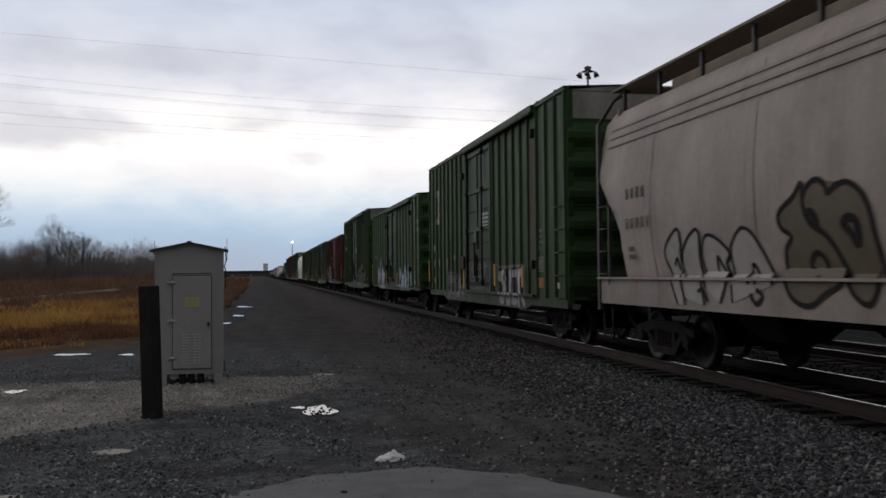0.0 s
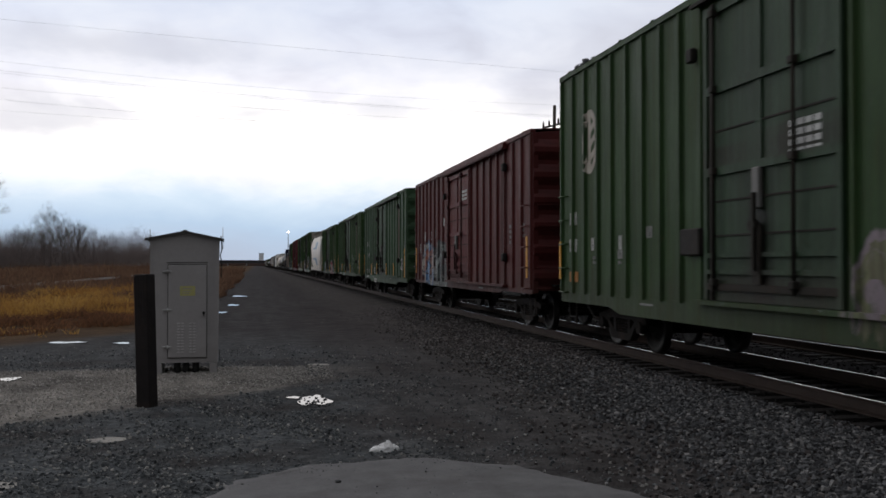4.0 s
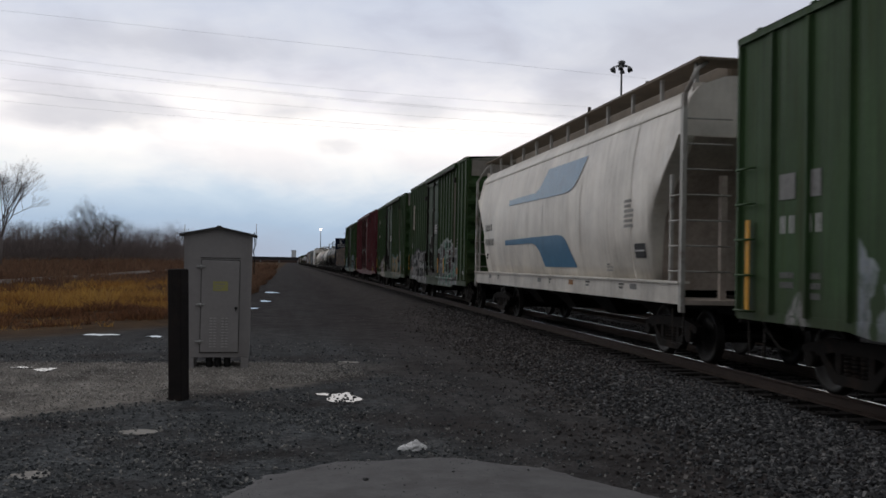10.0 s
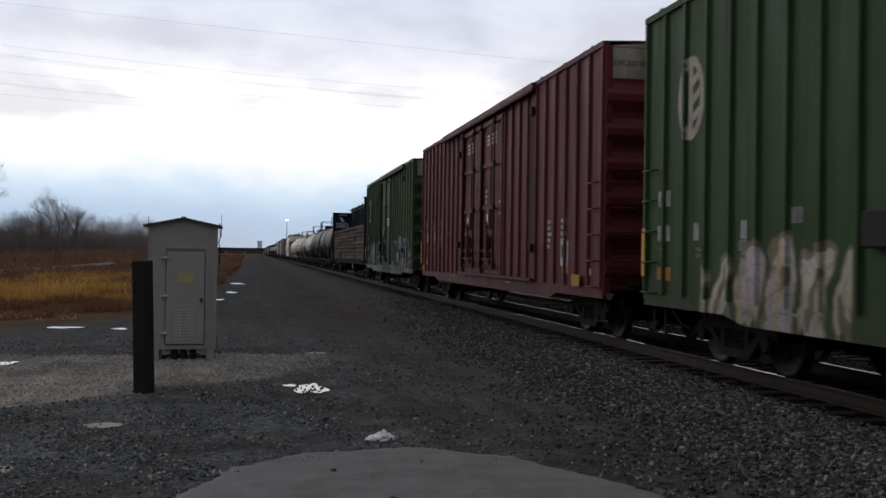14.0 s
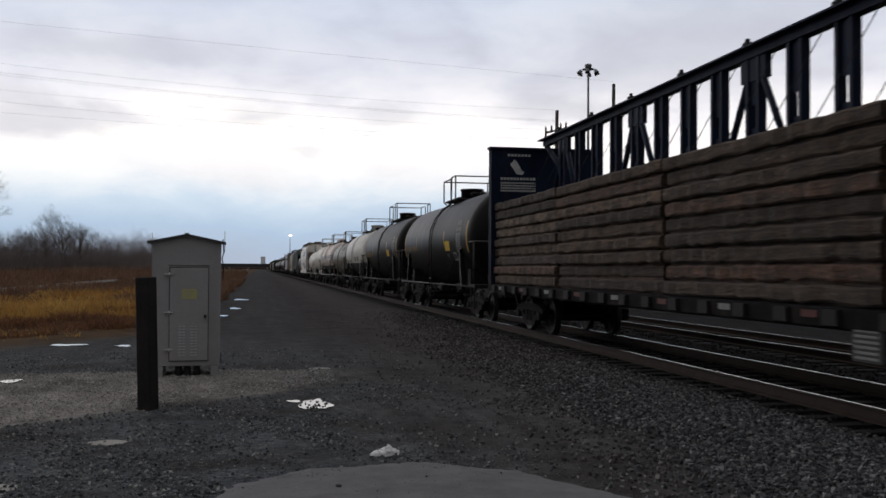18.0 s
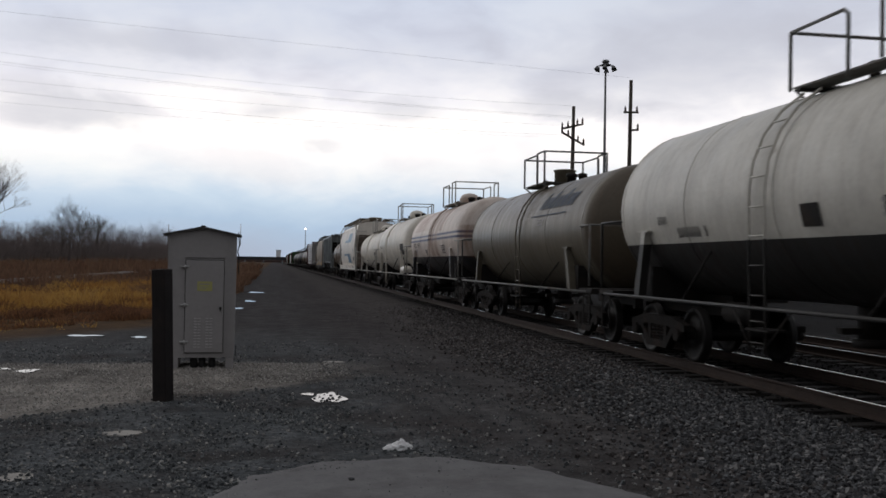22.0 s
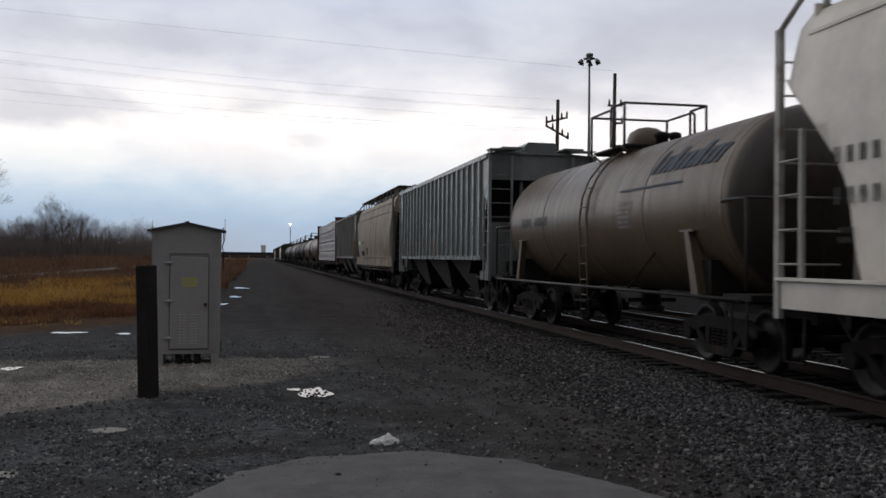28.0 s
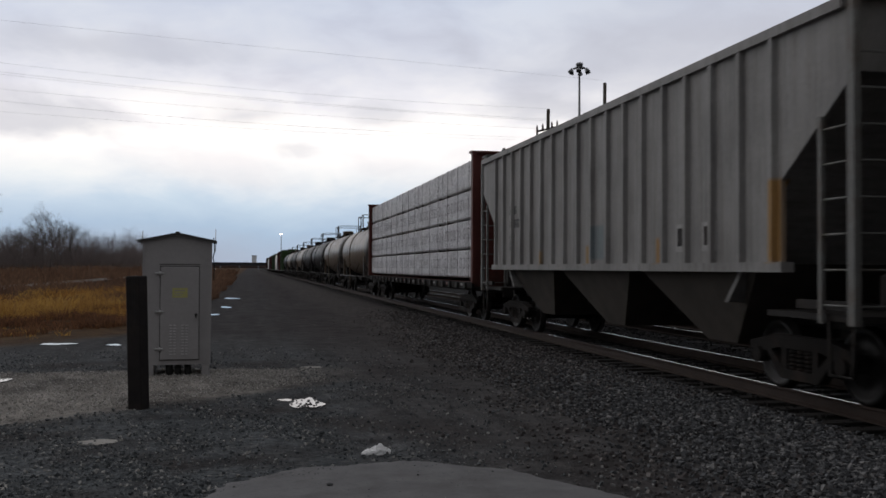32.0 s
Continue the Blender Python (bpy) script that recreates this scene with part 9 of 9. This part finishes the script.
FIELD = island_material("dull_brown_field_grass", [(0.12, 0.078, 0.056), (0.20, 0.128, 0.085), (0.27, 0.17, 0.105)], thin=0.5, zone=(0.7, 0.62, 0.62))


def field_points(n, y0, y1, power, far):
    y = y0 + (y1 - y0) * rng.random(n) ** power
    x = -3.2 - (8 + y * far) * rng.random(n)
    return x, y


def patchwork(x, y):
    """Where the grass grows thicker: broad uneven patches."""
    return 0.5 + 0.28 * np.sin(x * 0.55 + 1.3 * np.sin(y * 0.21)) + 0.22 * np.sin(y * 0.37 + x * 0.23) + 0.18 * np.sin(x * 1.9 + y * 1.1)


def off_spur(x, y, w):
    return np.abs(x + 19.6) > w


n = 15000
x, y = field_points(n, 26.0, 66.0, 1.1, 0.5)
p = patchwork(x, y)
keep = (x < -3.0 - np.clip(30 - y, 0, 7) * 0.7 + 0.5 * np.sin(y * 1.7)) & off_spur(x, y, 0.6) & (rng.random(n) < np.clip(p * 1.4 * np.clip((y - 32.5 - 2.5 * np.sin(x * 0.7)) / 6, 0.04, 1) * np.clip(1.25 + (x + 6) / 22, 0.35, 1.2), 0.02, 1))
x, y, p = x[keep], y[keep], p[keep]
blades("tall_grass", x, y, rng.uniform(0.2, 0.9, len(x)) * np.clip(p, 0.25, 1.2) * np.clip((y - 24) / 16, 0.2, 1), DRY, rng, "tall dead ochre grass in the field", 8, 0.007, 0.5)
n = 19000
x, y = field_points(n, 21.8, 60.0, 1.25, 0.55)
p = 1 - patchwork(x, y)
keep = (x < -3.4 - np.clip(31 - y, 0, 9) * 0.85 + 0.9 * np.sin(y * 2.3)) & off_spur(x, y, 0.6) & (rng.random(n) < np.clip(p + 0.35, 0.1, 1))
x, y = x[keep], y[keep]
blades("low_weeds", x, y, rng.uniform(0.08, 0.4, len(x)) * np.clip(0.6 + 0.9 * np.sin(x * 1.1 + y * 0.5) * np.sin(y * 0.9 - x * 0.4), 0.35, 1.5), BROWN, rng, "low brown weeds at the edge of the gravel", 7, 0.007, 0.8)
n = 13000
x, y = field_points(n, 60.0, 275.0, 1.2, 0.6)
keep = off_spur(x, y, 0.6)
x, y = x[keep], y[keep]
blades("far_grass", x, y, rng.uniform(0.5, 1.3, len(x)) * np.clip(y / 110, 0.5, 1.9) * np.clip(patchwork(x * 0.3, y * 0.3) + 0.3, 0.4, 1.2), FIELD, rng, "brown dead field running to the trees", 6, 0.009, 0.45)

n = 5000
y = 48.0 + 100.0 * rng.random(n)
x = -2.3 - 0.4 * np.sin(y * 0.3) - 6.0 * rng.random(n) ** 1.3
blades("verge_grass", x, y, rng.uniform(0.25, 0.75, n), FIELD, rng, "brown dead grass along the service road", 6, 0.008, 0.5)

BARKY = plain("grey_brown_bark", (0.16, 0.14, 0.132), 0.9, 0.0, 0.3, 1.0, 0.01)


def limb(out, p, d, length, r, depth, rng_, spread=0.55):
    """Adds (start, end, radius, end radius) of a limb and its twigs."""
    q = p + d * length
    out.append((p, q, r, r * 0.66))
    if depth == 0:
        return
    n = 2 if rng_.random() < 0.55 else 3
    for i in range(n):
        v = Vector((rng_.gauss(0, spread), rng_.gauss(0, spread), rng_.gauss(0.12, spread * 0.5)))
        nd_ = (d + v).normalized()
        nd_.z = max(nd_.z, 0.05)
        u = 1.0 if i == 0 else rng_.uniform(0.55, 1.0)
        limb(out, p + d * (length * u), nd_.normalized(), length * rng_.uniform(0.62, 0.85), r * 0.62, depth - 1, rng_, spread)


def limbs_mesh(name, segs, mat, sides=3):
    P = np.array([s[0] for s in segs])
    Q = np.array([s[1] for s in segs])
    R0, R1 = np.array([s[2] for s in segs]), np.array([s[3] for s in segs])
    d = Q - P
    d /= np.linalg.norm(d, axis=1)[:, None] + 1e-9
    ref = np.where(np.abs(d[:, 2:3]) < 0.9, np.array([[0, 0, 1.0]]), np.array([[1.0, 0, 0]]))
    u = np.cross(d, ref)
    u /= np.linalg.norm(u, axis=1)[:, None]
    w = np.cross(d, u)
    ang = np.arange(sides) * 2 * np.pi / sides
    ring = u[:, None] * np.cos(ang)[None, :, None] + w[:, None] * np.sin(ang)[None, :, None]
    v = np.concatenate([P[:, None] + ring * R0[:, None, None], Q[:, None] + ring * R1[:, None, None]], 1)
    base = 2 * sides * np.arange(len(segs))[:, None]
    f = np.concatenate([np.array([[i, (i + 1) % sides, sides + (i + 1) % sides, sides + i]]) + base for i in range(sides)])
    return raw_mesh(name, v.reshape(-1, 3), f, mat, True)


def tree(x, y, h, seed, depth=6, label="bare leafless tree at the field edge"):
    r = random.Random(seed)
    t = thing("tree", label, "tree", pose(x, y, gz(x, y) - 0.1), "bare trees")
    th = h * 0.28
    trunk = S().cyl((0, 0, -0.3), (0.1, 0, th), h * 0.022, 8, h * 0.016)
    part("trunk", trunk, BARKY, t)
    segs = []
    for i in range(4):
        d = Vector((r.gauss(0, 0.32), r.gauss(0, 0.32), 1)).normalized()
        limb(segs, Vector((0.1, 0, th * r.uniform(0.7, 1.0))), d, h * 0.2, h * 0.009, depth, r, 0.4)
    part("crown", limbs_mesh("crown", segs, BARKY), BARKY, t, "bare twiggy crown")


tree(-42.5, 150.0, 17.5, 3, 8)
tree(-49.0, 152.0, 13.0, 8, 6)
tree(-54.5, 284.0, 20.0, 5, 7)
tree(-60.5, 292.0, 17.0, 6, 6)
tree(-49.5, 286.0, 17.5, 9, 6)
tree(-66.0, 290.0, 15.0, 10, 6)
# the wood behind
segs = []
r = random.Random(31)
for i in range(420):
    y = r.uniform(285, 345)
    x = -30.0 - r.random() * 150 - (y - 285) * 0.12
    edge = min(1.0, (-30.0 - x) / 9 + 0.68)
    h = r.uniform(10.0, 15.0) * edge
    base = Vector((x, y, gz(x, y) - 0.2))
    segs.append((base, base + Vector((0, 0, h * 0.4)), 0.13, 0.10))
    for k in range(5):
        d = Vector((r.gauss(0, 0.38), r.gauss(0, 0.3), 1)).normalized()
        limb(segs, base + Vector((0, 0, h * r.uniform(0.2, 0.4))), d, h * 0.24, 0.045, 4, r, 0.4)
for i in range(24000):
    y = r.uniform(280, 330)
    x = -29.0 - r.random() * 155
    base = Vector((x, y, gz(x, y) - 0.2))
    d = Vector((r.gauss(0, 0.35), r.gauss(0, 0.2), 1)).normalized()
    top = r.uniform(2.5, 9.0) * min(1.0, (-28.0 - x) / 9 + 0.6)
    segs.append((base, base + d * top, 0.085, 0.03))
WOOD = plain("far_winter_wood", (0.23, 0.195, 0.185), 0.95, 0.0, 0.2, 0.3, 0.01)
tagged(new("far_wood", limbs_mesh("far_wood", segs, WOOD)), "dark bare winter wood along the field", "trees", kind="stuff")


def motions():
    """The whole train rolls past at one steady speed; wheels turn while they are near."""
    for car, q in CARS:
        walk(car, [(t, pose(TRACK_X, q - SPEED * t, RAIL_Z)) for t in (0.0, 8.0, 16.0, 24.0, 32.0)])
    centre = dict(CARS)
    step = 1 / FPS
    for w, car, a in WHEELS:
        q = centre[car]
        t0, t1 = round(max(0.0, (q - 40.0) / SPEED) * FPS) / FPS, min(32.0, (q + 6.0) / SPEED)
        if t1 <= 0.0 or t0 >= 32.0:
            continue
        n = round((t1 - t0) / step)
        rows = [(0.0, 0.0)] if t0 > 0.1 else []
        rows += [(t0 + i * step, math.degrees(SPEED * i * step / WHEEL_R)) for i in range(n + 1)]
        last = rows[-1][1]
        if rows[-1][0] < 31.9:
            rows.append((32.0, last))
        walk(w, [(t, pose(0, a, WHEEL_R, d % 360)) for t, d in rows])


motions()
